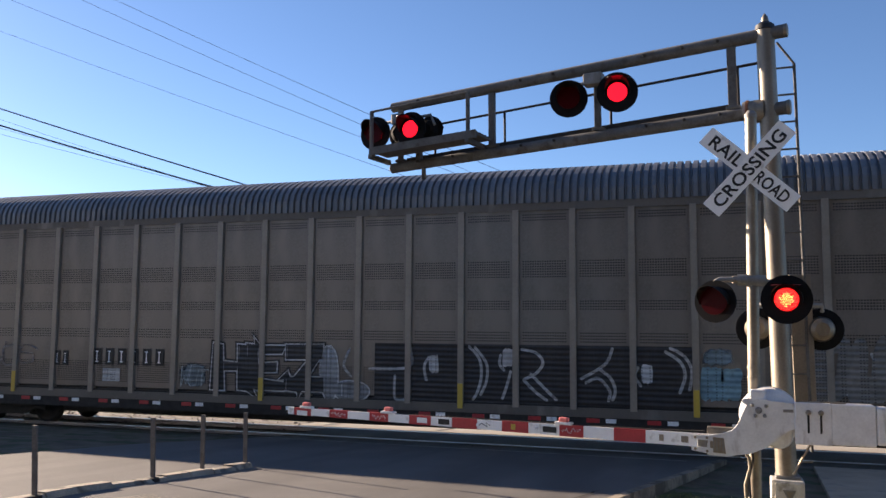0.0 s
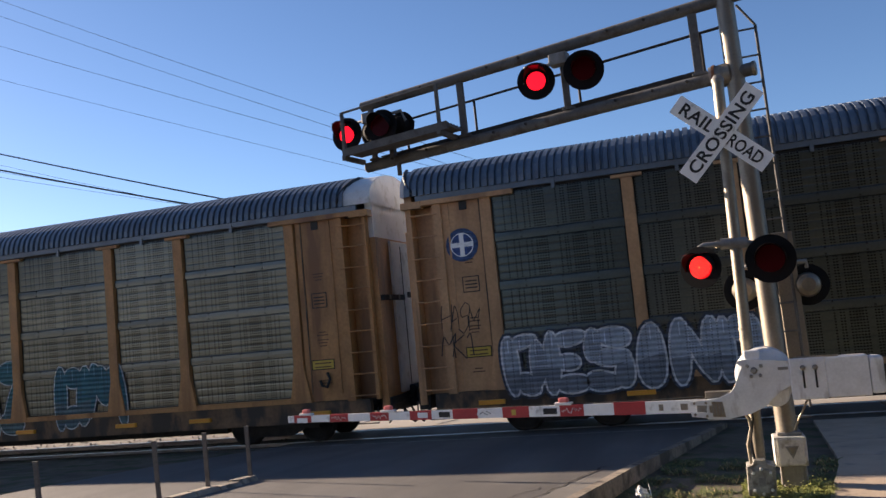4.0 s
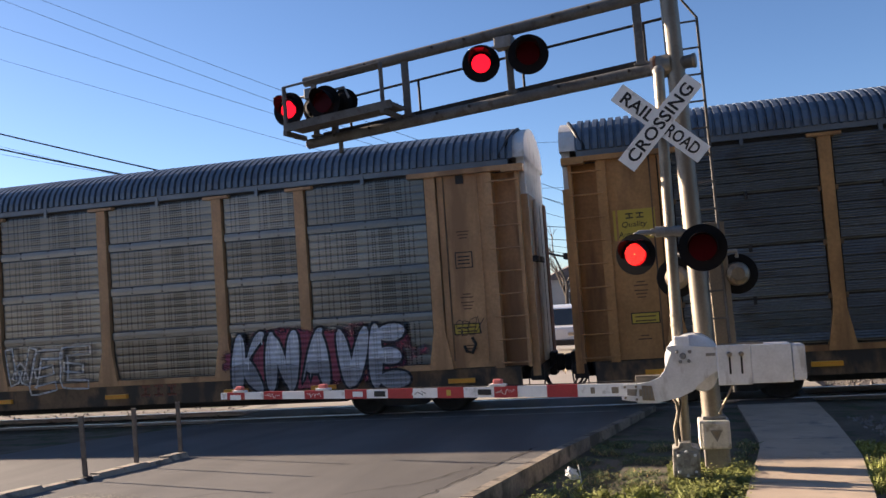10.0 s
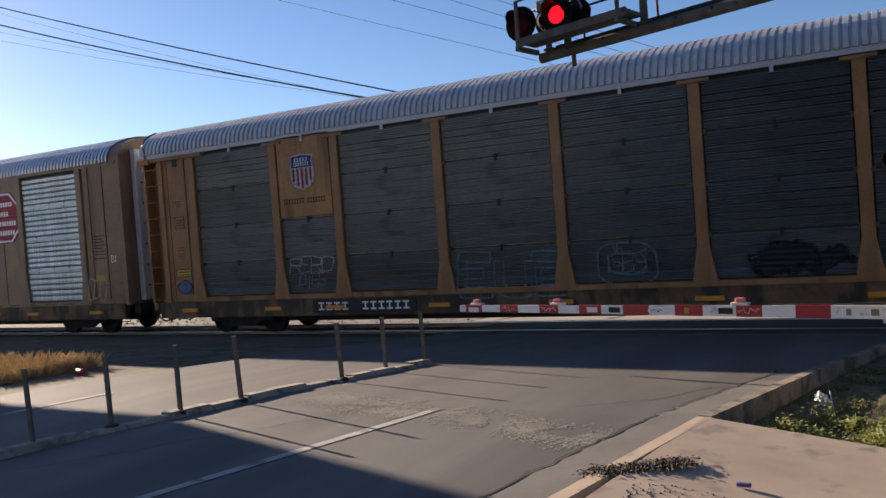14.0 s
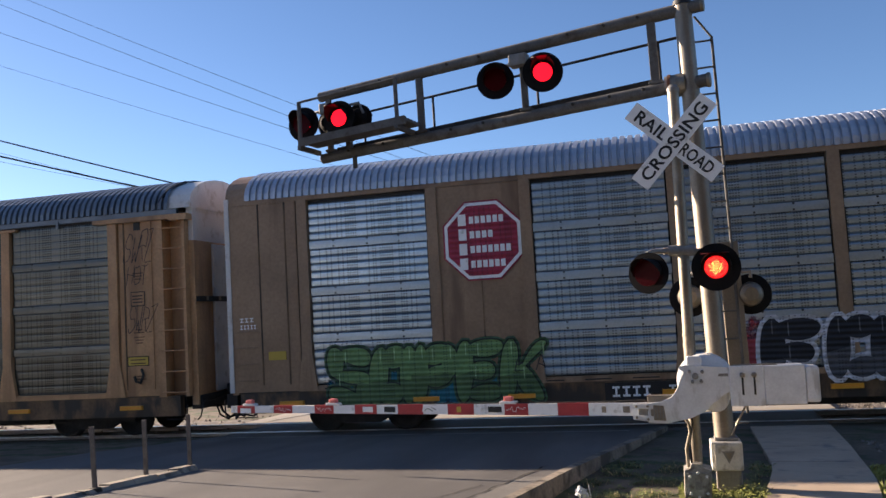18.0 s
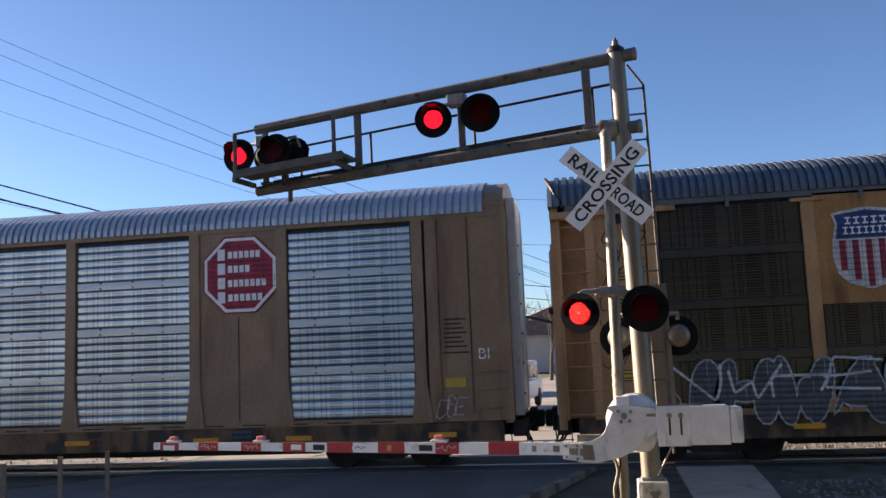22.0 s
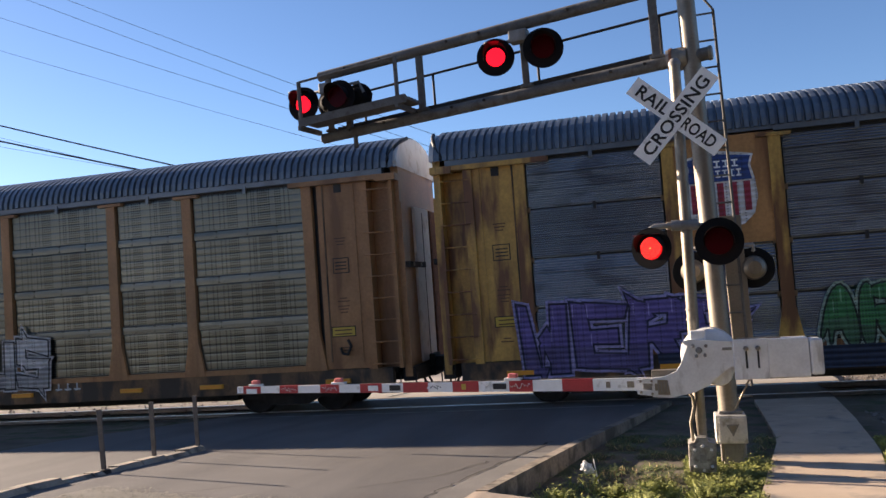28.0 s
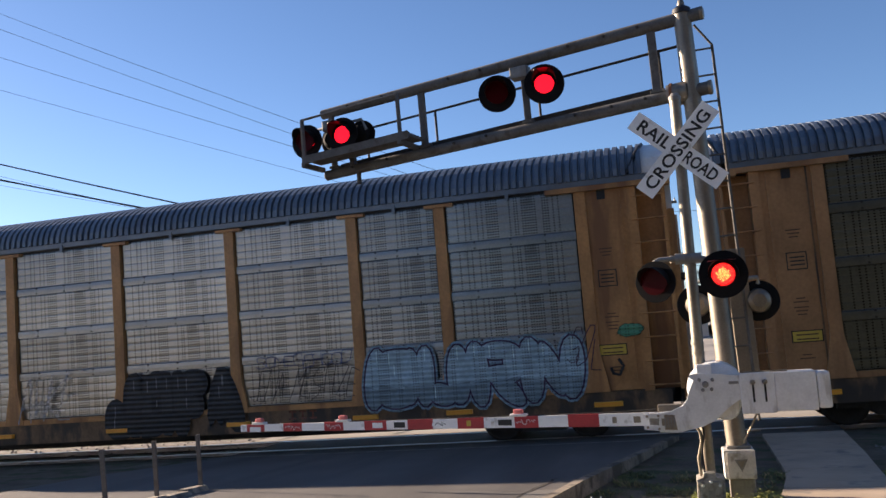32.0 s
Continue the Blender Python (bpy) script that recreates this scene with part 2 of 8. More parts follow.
# grime on the sills, with the shade low on the cars darkened into the colour
YELLOW_DIRTY_SHADED = mat("grimy_shaded_yellow_paint", (0.16, 0.095, 0.045), 0.6, vary=0.3, scale=1.5, fine=18, bump=0.05, second=(0.04, 0.03, 0.022), second_at=0.5, streak=0.4)
BROWN = mat("grey_brown_car_paint", (0.13, 0.115, 0.096), 0.6, vary=0.12, scale=1.0, fine=18, bump=0.04, second=(0.24, 0.215, 0.185), second_at=0.66, streak=0.3)
BROWN_POST = mat("grey_brown_post_paint", (0.27, 0.235, 0.19), 0.4, vary=0.12, scale=1.5, fine=18, bump=0.04)
PANEL_GREY = perforated("perforated_grey_panel", (0.142, 0.147, 0.147), 0.3, 0.92, hole=0.56)
PANEL_DARK = perforated("perforated_dark_panel", (0.095, 0.102, 0.1), 0.3, 0.92, hole=0.56)
PANEL_GREEN = perforated("perforated_green_grey_panel", (0.115, 0.125, 0.115), 0.3, 0.92, hole=0.56)
BAND_GREEN = mat("plain_green_grey_band", (0.12, 0.13, 0.122), 0.32, 0.92, vary=0.14, scale=0.9, fine=22, bump=0.03, second=(0.075, 0.08, 0.075), second_at=0.62, each=0.12)
BAND_LIGHT = mat("plain_light_band", (0.24, 0.247, 0.25), 0.32, 0.92, vary=0.14, scale=0.9, fine=22, bump=0.03, second=(0.17, 0.17, 0.165), second_at=0.62, each=0.12)
PANEL_LIGHT = perforated("perforated_light_panel", (0.262, 0.268, 0.265), 0.3, 0.92, hole=0.5)
PANEL_MID = mat("fluted_mid_grey_panel", (0.185, 0.212, 0.235), 0.28, 0.8, vary=0.16, scale=0.8, fine=20, bump=0.03, second=(0.14, 0.146, 0.152), second_at=0.6, streak=3.0, each=0.15)
PANEL_SLATE = mat("fluted_slate_panel", (0.135, 0.152, 0.158), 0.28, 0.75, vary=0.16, scale=0.8, fine=20, bump=0.03, second=(0.1, 0.102, 0.106), second_at=0.6, streak=3.0, each=0.15)
PANEL_PALE = mat("fluted_grey_panel", (0.3, 0.345, 0.405), 0.25, 0.85, vary=0.12, scale=0.8, fine=20, bump=0.03, second=(0.22, 0.245, 0.29), second_at=0.56, streak=3.0, each=0.16)
PANEL_SHINY = perforated("perforated_bright_panel", (0.46, 0.525, 0.57), 0.34, 0.85, hole=0.4, dirt=(0.3, 0.31, 0.32), dirt_at=0.66)
PANEL_BROWN = mat("grey_brown_panel", (0.178, 0.154, 0.129), 0.3, vary=0.16, scale=0.8, fine=20, bump=0.03, second=(0.205, 0.178, 0.148), second_at=0.6, streak=0.3, each=0.1)
BAND_GREY = mat("plain_grey_band", (0.145, 0.152, 0.155), 0.32, 0.92, vary=0.14, scale=0.9, fine=22, bump=0.03, second=(0.12, 0.115, 0.11), second_at=0.63, each=0.12)
BAND_DARK = mat("plain_dark_band", (0.1, 0.107, 0.106), 0.32, 0.92, vary=0.14, scale=0.9, fine=22, bump=0.03, second=(0.07, 0.07, 0.068), second_at=0.62, each=0.12)
BAND_SHINY = mat("plain_bright_band", (0.43, 0.485, 0.525), 0.4, 0.85, vary=0.12, scale=0.9, fine=22, bump=0.03, second=(0.36, 0.36, 0.37), second_at=0.64, each=0.1)
ROOF_GREY = mat("galvanised_roof", (0.15, 0.175, 0.205), 0.42, 0.5, vary=0.1, scale=0.9, fine=12, bump=0.03, second=(0.125, 0.14, 0.165), second_at=0.6)
ROOF_BRIGHT = mat("bright_galvanised_roof", (0.5, 0.52, 0.56), 0.35, 0.55, vary=0.08, scale=0.9, fine=12, bump=0.03)
ROOF_PALE = mat("pale_roof", (0.56, 0.57, 0.6), 0.5, 0.2, vary=0.08, scale=0.9, fine=12, bump=0.03)
ROOF_DARK = mat("dark_roof", (0.17, 0.175, 0.185), 0.5, 0.4, vary=0.1, scale=0.9, fine=12, bump=0.03)
FIBRE = mat("white_end_cap", (0.68, 0.66, 0.63), 0.5, vary=0.08, scale=2, fine=20, bump=0.03, second=(0.5, 0.46, 0.4), second_at=0.62)
ORANGE = mat("orange_reflector", (0.75, 0.33, 0.03), 0.4, vary=0.08, bump=0)
YELLOW_TAG = mat("yellow_sticker", (0.55, 0.39, 0.05), 0.5, vary=0.08, bump=0)
PAINTS = {}


def paint(r, g, b, cloud=False):
    """Sprayed paint on a perforated sheet; a cloud of it thins out to nothing at its ragged edge."""
    key = (r, g, b, cloud)
    if key not in PAINTS:
        m = mat("spray_paint", (r, g, b), 0.55, vary=0.22, scale=2.6, fine=16, bump=0.02)
        # the corrugation of the sheet shows through the paint
        n, ln = m.node_tree.nodes, m.node_tree.links
        geo = n.new("ShaderNodeNewGeometry")
        sep = n.new("ShaderNodeSeparateXYZ")
        ln.new(geo.outputs["Position"], sep.inputs[0])
        k = n.new("ShaderNodeMath")
        k.operation = "MULTIPLY"
        k.inputs[1].default_value = math.tau / 0.105
        ln.new(sep.outputs[2], k.inputs[0])
        s = n.new("ShaderNodeMath")
        s.operation = "SINE"
        ln.new(k.outputs[0], s.inputs[0])
        bp = n.new("ShaderNodeBump")
        bp.inputs["Strength"].default_value, bp.inputs["Distance"].default_value = 1.0, 0.007
        ln.new(s.outputs[0], bp.inputs["Height"])
        old = n["Principled BSDF"].inputs["Normal"].links[0].from_socket
        ln.new(old, bp.inputs["Normal"])
        ln.new(bp.outputs[0], n["Principled BSDF"].inputs["Normal"])
        co = n.new("ShaderNodeTexCoord")
        spl = n.new("ShaderNodeSeparateXYZ")
        ln.new(co.outputs["Object"], spl.inputs[0])

        def op(how, x, value):
            a = n.new("ShaderNodeMath")
            a.operation = how
            ln.new(x, a.inputs[0])
            if isinstance(value, float):
                a.inputs[1].default_value = value
            else:
                ln.new(value, a.inputs[1])
            return a.outputs[0]

        col = n.new("ShaderNodeTexWhiteNoise")
        col.noise_dimensions = "1D"
        ln.new(op("FLOOR", op("DIVIDE", spl.outputs[0], 0.052), 0.0), col.inputs["W"])
        hole = op("MULTIPLY", op("LESS_THAN", op("FRACT", op("DIVIDE", spl.outputs[0], 0.052), 0.0), 0.6), op("LESS_THAN", op("FRACT", op("DIVIDE", spl.outputs[2], 0.0525), 0.0), 0.4))
        hole = op("MULTIPLY", op("MULTIPLY", hole, op("GREATER_THAN", col.outputs["Value"], 0.56)), 0.7)
        b = n["Principled BSDF"]
        source = b.inputs["Base Color"].links[0].from_socket
        mix = n.new("ShaderNodeMix")
        mix.data_type = "RGBA"
        mix.inputs[7].default_value = (0.02, 0.02, 0.022, 1)
        ln.new(hole, mix.inputs[0])
        ln.new(source, mix.inputs[6])
        ln.new(mix.outputs[2], b.inputs["Base Color"])
        if cloud:
            gen = n.new("ShaderNodeSeparateXYZ")
            ln.new(co.outputs["Generated"], gen.inputs[0])
            far = None
            for axis in (0, 2):
                q = op("POWER", op("ABSOLUTE", op("MULTIPLY", op("SUBTRACT", gen.outputs[axis], 0.5), 2.0), 0.0), 2.0)
                far = q if far is None else op("ADD", far, q)
            thin = None
            for scale, share in ((1.9, 2.2), (7.0, 1.0), (45.0, 0.4)):
                tex = n.new("ShaderNodeTexNoise")
                tex.inputs["Scale"].default_value = scale
                ln.new(co.outputs["Object"], tex.inputs["Vector"])
                q = op("MULTIPLY", op("SUBTRACT", tex.outputs[0], 0.5), share)
                thin = q if thin is None else op("ADD", thin, q)
            cover = op("MULTIPLY", op("ADD", op("MULTIPLY", op("SUBTRACT", far, 0.78), -1.0), thin), 2.4)
            lid = n.new("ShaderNodeMath")
            lid.operation, lid.use_clamp = "MINIMUM", True
            ln.new(cover, lid.inputs[0])
            lid.inputs[1].default_value = 0.93
            ln.new(lid.outputs[0], b.inputs["Alpha"])
        PAINTS[key] = m
    return PAINTS[key]


# ======================================================================
# Mesh helpers
# ======================================================================


def mesh_of(name, bm, material, smooth=False):
    me = bpy.data.meshes.new(name)
    bm.normal_update()
    bm.to_mesh(me)
    bm.free()
    me.materials.append(material)
    if smooth:
        me.shade_smooth()
    return me


def part(name, bm, material, parent=None, label="", smooth=False, at=None):
    """One mesh object from a bmesh, or from a mesh made before, under its thing."""
    me = bm if isinstance(bm, bpy.types.Mesh) else mesh_of(name, bm, material, smooth)
    ob = new(name, me)
    if parent:
        ob.parent = parent
    if at is not None:
        ob.matrix_basis = at
    if label:
        ob["label"] = label
    return ob


def thing(name, m, label, category, group="", kind=""):
    ob = new(name)
    ob.empty_display_size = 0.2
    ob.matrix_world = m
    return tagged(ob, label, category, group, kind)


def box(bm, x0, x1, y0, y1, z0, z1, bevel=0.0):
    vs = [bm.verts.new((x, y, z)) for z in (z0, z1) for y in (y0, y1) for x in (x0, x1)]
    fs = [bm.faces.new([vs[i] for i in q]) for q in ((0, 2, 3, 1), (4, 5, 7, 6), (0, 1, 5, 4), (2, 6, 7, 3), (0, 4, 6, 2), (1, 3, 7, 5))]
    if bevel:
        edges = {e for f in fs for e in f.edges}
        bmesh.ops.bevel(bm, geom=list(edges), offset=bevel, segments=2, affect="EDGES", profile=0.6)
    return bm


def boxed(x0, x1, y0, y1, z0, z1, bevel=0.0):
    return box(bmesh.new(), x0, x1, y0, y1, z0, z1, bevel)


def tube(bm, a, b, r0, r1=None, n=12, caps=True):
    """A tapered round bar from a to b."""
    a, b = Vector(a), Vector(b)
    r1 = r0 if r1 is None else r1
    way = (b - a).normalized()
    side = way.cross(Vector((0, 0, 1)) if abs(way.z) < 0.9 else Vector((1, 0, 0))).normalized()
    up = way.cross(side)
    rings = []
    for p, r in ((a, r0), (b, r1)):
        rings.append([bm.verts.new(p + r * (math.cos(k * math.tau / n) * side + math.sin(k * math.tau / n) * up)) for k in range(n)])
    for k in range(n):
        f = bm.faces.new((rings[0][k], rings[0][(k + 1) % n], rings[1][(k + 1) % n], rings[1][k]))
        f.smooth = True
    if caps:
        # the caps have corners of their own, so that the round skin stays smooth
        bm.faces.new([bm.verts.new(v.co) for v in rings[0][::-1]])
        bm.faces.new([bm.verts.new(v.co) for v in rings[1]])
    return bm


def tubed(a, b, r0, r1=None, n=12):
    return tube(bmesh.new(), a, b, r0, r1, n)


def hose(points, r, n=8):
    """A bent round bar through points, one unbroken skin."""
    bm = bmesh.new()
    pts = [Vector(p) for p in points]
    rings = []
    side = None
    for k, p in enumerate(pts):
        way = (pts[min(k + 1, len(pts) - 1)] - pts[max(k - 1, 0)]).normalized()
        if side is None:
            side = way.cross(Vector((0, 0, 1)) if abs(way.z) < 0.9 else Vector((1, 0, 0)))
        side = (side - way * side.dot(way)).normalized()
        up = way.cross(side)
        rings.append([bm.verts.new(p + r * (math.cos(j * math.tau / n) * side + math.sin(j * math.tau / n) * up)) for j in range(n)])
    for a, b in zip(rings, rings[1:]):
        for j in range(n):
            bm.faces.new((a[j], a[(j + 1) % n], b[(j + 1) % n], b[j])).smooth = True
    bm.faces.new([bm.verts.new(v.co) for v in rings[0][::-1]])
    bm.faces.new([bm.verts.new(v.co) for v in rings[-1]])
    return bm


def prism(points, y0, y1):
    """A plate in the x-z plane with the given outline, from y0 to y1."""
    bm = bmesh.new()
    front = [bm.verts.new((x, y0, z)) for x, z in points]
    back = [bm.verts.new((x, y1, z)) for x, z in points]
    bm.faces.new(front)
    bm.faces.new(back[::-1])
    for k in range(len(points)):
        j = (k + 1) % len(points)
        bm.faces.new((front[k], back[k], back[j], front[j]))
    bmesh.ops.recalc_face_normals(bm, faces=bm.faces)
    return bm


def turned(profile, n=24, crisp=True):
    """A body of rotation round the y axis from (radius, y) pairs."""
    bm = bmesh.new()
    rings = [[bm.verts.new((r * math.cos(k * math.tau / n), y, r * math.sin(k * math.tau / n))) for k in range(n)] for r, y in profile]
    for p, q in zip(rings, rings[1:]):
        for k in range(n):
            f = bm.faces.new((p[k], p[(k + 1) % n], q[(k + 1) % n], q[k]))
            f.smooth = True
    bmesh.ops.remove_doubles(bm, verts=bm.verts, dist=1e-5)
    bmesh.ops.recalc_face_normals(bm, faces=bm.faces)
    if crisp:
        bmesh.ops.split_edges(bm, edges=[e for e in bm.edges if len(e.link_faces) == 2 and e.calc_face_angle(0) > 0.6])
    return bm


def lettering(text, x0, x1, z0, z1, y, material, parent, name, label="", bold=0.0, shear=0.0, depth=0.004):
    """Text in the built-in font, fitted to a rectangle of the x-z plane, facing -y."""
    cu = bpy.data.curves.new("text", "FONT")
    cu.body, cu.offset, cu.shear, cu.extrude = text, bold, shear, 0.02
    cu.resolution_u = 3
    cu.space_character = 1.0 + 2.2 * abs(bold)
    ob = bpy.data.objects.new("text", cu)
    scene.collection.objects.link(ob)
    dg = bpy.context.evaluated_depsgraph_get()
    dg.update()
    me = bpy.data.meshes.new_from_object(ob.evaluated_get(dg))
    bpy.data.objects.remove(ob)
    co = np.empty(len(me.vertices) * 3)
    me.vertices.foreach_get("co", co)
    co = co.reshape(-1, 3)
    lo, hi = co.min(0), co.max(0)
    flat = np.empty_like(co)
    flat[:, 0] = x0 + (co[:, 0] - lo[0]) / (hi[0] - lo[0]) * (x1 - x0)
    flat[:, 2] = z0 + (co[:, 1] - lo[1]) / (hi[1] - lo[1]) * (z1 - z0)
    flat[:, 1] = y - (co[:, 2] - lo[2]) / (hi[2] - lo[2]) * depth
    me.vertices.foreach_set("co", flat.ravel())
    me.materials.clear()
    me.materials.append(material)
    me.update()
    return part(name, me, material, parent, label)


# sprayed letters: strokes on a grid of 4 by 6
STROKES = {
    "A": "00-14-26-34-40 12-32", "B": "00-06-36-45-33-03 33-42-41-30-00", "C": "45-36-16-05-01-10-30-41", "D": "00-06-26-45-41-20-00",
    "E": "46-06-03-00-40 03-33", "F": "46-06-03-00 03-33", "G": "45-36-16-05-01-10-30-41-43-23", "H": "00-03-06 40-43-46 03-43", "I": "20-23-26",
    "J": "46-41-30-10-01", "K": "00-03-06 46-03-40", "L": "06-03-00-40", "M": "00-03-06-23-46-43-40", "N": "00-03-06-40-43-46",
    "O": "16-05-01-10-30-41-45-36-16", "P": "00-03-06-36-45-43-32-02", "Q": "16-05-01-10-30-41-45-36-16 22-40", "R": "00-03-06-36-45-43-33-03 23-40",
    "S": "45-36-16-05-04-13-33-42-41-30-10-01", "T": "06-26-46 26-23-20", "U": "06-03-01-10-30-41-43-46", "V": "06-20-46", "W": "06-10-23-30-46",
    "X": "00-46 06-40", "Y": "06-23-46 23-20", "Z": "06-46-00-40", "1": "15-26-20"}


OVER = {"shift": 0.0}     # how far the paint of the car in hand lies proud of its sheets


def letter_paths(ch, rng, rough):
    """The smoothed strokes of a letter in a unit square, drawn with an unsteady wrist."""
    out = []
    for stroke in STROKES.get(ch.upper(), STROKES["O"]).split():
        pts = [Vector((int(p[0]) / 4 + rng.uniform(-rough, rough), int(p[1]) / 6 + rng.uniform(-rough, rough))) for p in stroke.split("-")]
        line = []
        for k in range(len(pts) - 1):
            a, b = pts[max(k - 1, 0)], pts[min(k + 2, len(pts) - 1)]
            p, q = pts[k], pts[k + 1]
            for s in (0, 0.25, 0.5, 0.75):
                h = 0.75 * s * s * (3 - 2 * s) + 0.25 * s
                line.append(p.lerp(q, h) + (q - a) * (0.16 * s * (1 - s) ** 2) - (b - p) * (0.16 * s * s * (1 - s)))
        line.append(pts[-1])
        out.append(line)
    return out


def stroke_mesh(paths, half, y, material, name):
    """Flat rounded bands of paint along the strokes, facing -y."""
    v, f = [], []
    depth = y
    for line in paths:
        left, right = [], []
        n = len(line)
        for k, p in enumerate(line):
            way = (line[min(k + 1, n - 1)] - line[max(k - 1, 0)])
            way = way.normalized() if way.length > 1e-6 else Vector((1, 0))
            side = Vector((-way.y, way.x)) * half
            depth -= 0.00004
            left.append(len(v))
            v.append((p.x + side.x, depth, p.y + side.y))
            right.append(len(v))
            v.append((p.x - side.x, depth, p.y - side.y))
        for k in range(n - 1):
            f.append((right[k], right[k + 1], left[k + 1], left[k]))
        for end, k, s in ((line[0], 0, -1), (line[-1], n - 1, 1)):
            a = Vector((v[left[k]][0] - end.x, v[left[k]][2] - end.y))
            ring = [left[k]]
            for j in range(1, 6):
                ang = -s * math.pi * j / 6
                ring.append(len(v))
                v.append((end.x + a.x * math.cos(ang) - a.y * math.sin(ang), v[left[k]][1], end.y + a.x * math.sin(ang) + a.y * math.cos(ang)))
            ring.append(right[k])
            f.append(tuple(ring[::-1]) if s > 0 else tuple(ring))
    me = bpy.data.meshes.new(name)
    me.from_pydata(v, [], f)
    me.materials.append(material)
    return me


def sprayed(text, x0, x1, z0, z1, y, car, colour, weight=0.13, edge=0.0, lean=0.0, rough=0.05, dance=0.06):
    """A sprayed word in single strokes, or in hollow letters with a rim of the width edge; each letter is its own part."""
    rng = random.Random(text + str(round(x0, 2)))
    y += OVER["shift"]
    cw, h = (x1 - x0) / len(text), z1 - z0
    half = weight * min(cw, h)
    for k, ch in enumerate(text):
        if ch == " ":
            continue
        grow = edge * 0.6 + half
        w = cw * rng.uniform(0.94, 1.1)
        a, c = x0 + k * cw + grow * 0.7, z0 + grow * 0.8 + dance * h * rng.uniform(-0.5, 1)
        sx, sz = max(w - 1.4 * grow, 0.3 * w), max((h - 1.7 * grow) * rng.uniform(1 - dance, 1 + dance), 0.3 * h)
        tilt = rng.uniform(-dance, dance) * 1.2
        paths = [[Vector((a + sx * p.x + (lean + tilt) * sz * (p.y - 0.5), c + sz * p.y + tilt * sx * (p.x - 0.5) * 0.5)) for p in s] for s in letter_paths(ch, rng, rough)]
        width, depth = half, y - 0.008
        if edge:
            rims = []
            for s in paths:
                left, right = [], []
                for i, p in enumerate(s):
                    way = s[min(i + 1, len(s) - 1)] - s[max(i - 1, 0)]
                    side = Vector((-way.y, way.x)).normalized() * half if way.length > 1e-6 else Vector((half, 0))
                    left.append(p + side)
                    right.append(p - side)
                rims.append(left + right[::-1] + left[:1])
            paths, width, depth = rims, edge, y
        part("graffiti_letter", stroke_mesh(paths, width, depth, paint(*colour), "graffiti_letter"), None, car)


# block letters: convex slabs on a field of 10 by 10, corner by corner
BLOCKS = {
    "A": "00-36-7A-4A 30-33-66-39 A0-70-4A-7A 23-83-76-35", "B": "00-30-3A-0A 38-78-AA-3A 37-98-A5-35 30-90-A4-35 80-A1-A9-8A", "C": "00-30-3A-0A 37-A7-AA-3A 30-A0-A3-33",
    "D": "00-30-3A-0A 38-79-8A-3A 70-A3-A7-7A 30-80-73-33", "E": "00-30-3A-0A 38-98-AA-3A 34-84-86-36 30-A0-A2-32", "F": "00-30-3A-0A 37-97-AA-3A 34-83-86-36", "G": "00-30-3A-0A 38-98-AA-3A 30-A0-A2-32 70-A0-A5-75",
    "H": "00-30-3A-0A 70-A0-AA-7A 34-74-76-36", "I": "20-80-7A-3A", "J": "60-A0-AA-6A 00-60-63-03 00-30-35-05", "K": "00-30-3A-0A 33-70-A0-47 45-67-AA-7A", "L": "00-30-3A-0A 30-A0-A3-33",
    "M": "00-26-3A-0A 3A-16-53-68 7A-47-55-86 80-A0-AA-7A", "N": "00-30-3A-0A 70-A0-AA-7A 36-70-74-3A", "O": "00-30-3A-0A 70-A0-AA-7A 37-77-7A-3A 30-70-73-33", "P": "00-30-3A-0A 37-87-9A-3A 74-A5-A9-7A 33-93-96-36",
    "R": "00-30-3A-0A 38-88-9A-3A 75-A5-A9-7A 34-94-96-36 44-70-A0-75", "S": "05-35-3A-0A 38-A7-AA-3A 34-94-A6-16 70-A0-A5-74 00-80-72-03", "T": "30-70-7A-3A 07-A7-AA-0A", "U": "00-30-3A-0A 70-A0-AA-7A 30-70-73-33",
    "V": "30-60-3A-0A 40-70-AA-7A", "W": "10-40-2A-0A 40-55-67-44 60-90-AA-7A 45-60-75-67", "Y": "30-70-74-35 35-55-3A-0A 54-75-AA-7A", "Z": "07-A7-AA-0A 00-40-A8-67 00-A0-A3-03", "X": "00-40-AA-6A 60-A0-4A-0A"}


def widened(poly, d):
    """A convex outline pushed outwards by d."""
    out = []
    n = len(poly)
    area = sum(poly[k].x * poly[(k + 1) % n].y - poly[(k + 1) % n].x * poly[k].y for k in range(n))
    turn = 1 if area > 0 else -1
    for k in range(n):
        p, q, r = poly[k - 1], poly[k], poly[(k + 1) % n]
        e, f = (q - p).normalized(), (r - q).normalized()
        a, b = Vector((e.y, -e.x)) * turn, Vector((f.y, -f.x)) * turn
        m = a + b
        m = m.normalized() if m.length > 1e-4 else a
        out.append(q + m * min(d / max(m.dot(a), 0.45), 2.2 * d))
    return out


def slab_mesh(slabs, depth, material, name):
    """Flat convex pieces of paint facing -y, each laid a little over the one before."""
    v, f = [], []
    for k, poly in enumerate(slabs):
        base = len(v)
        v += [(p.x, depth - 0.0003 * k, p.y) for p in poly]
        area = sum(poly[i].x * poly[(i + 1) % len(poly)].y - poly[(i + 1) % len(poly)].x * poly[i].y for i in range(len(poly)))
        ring = list(range(base, base + len(poly)))
        f.append(ring if area > 0 else ring[::-1])
    me = bpy.data.meshes.new(name)
    me.from_pydata(v, [], f)
    me.materials.append(material)
    return me


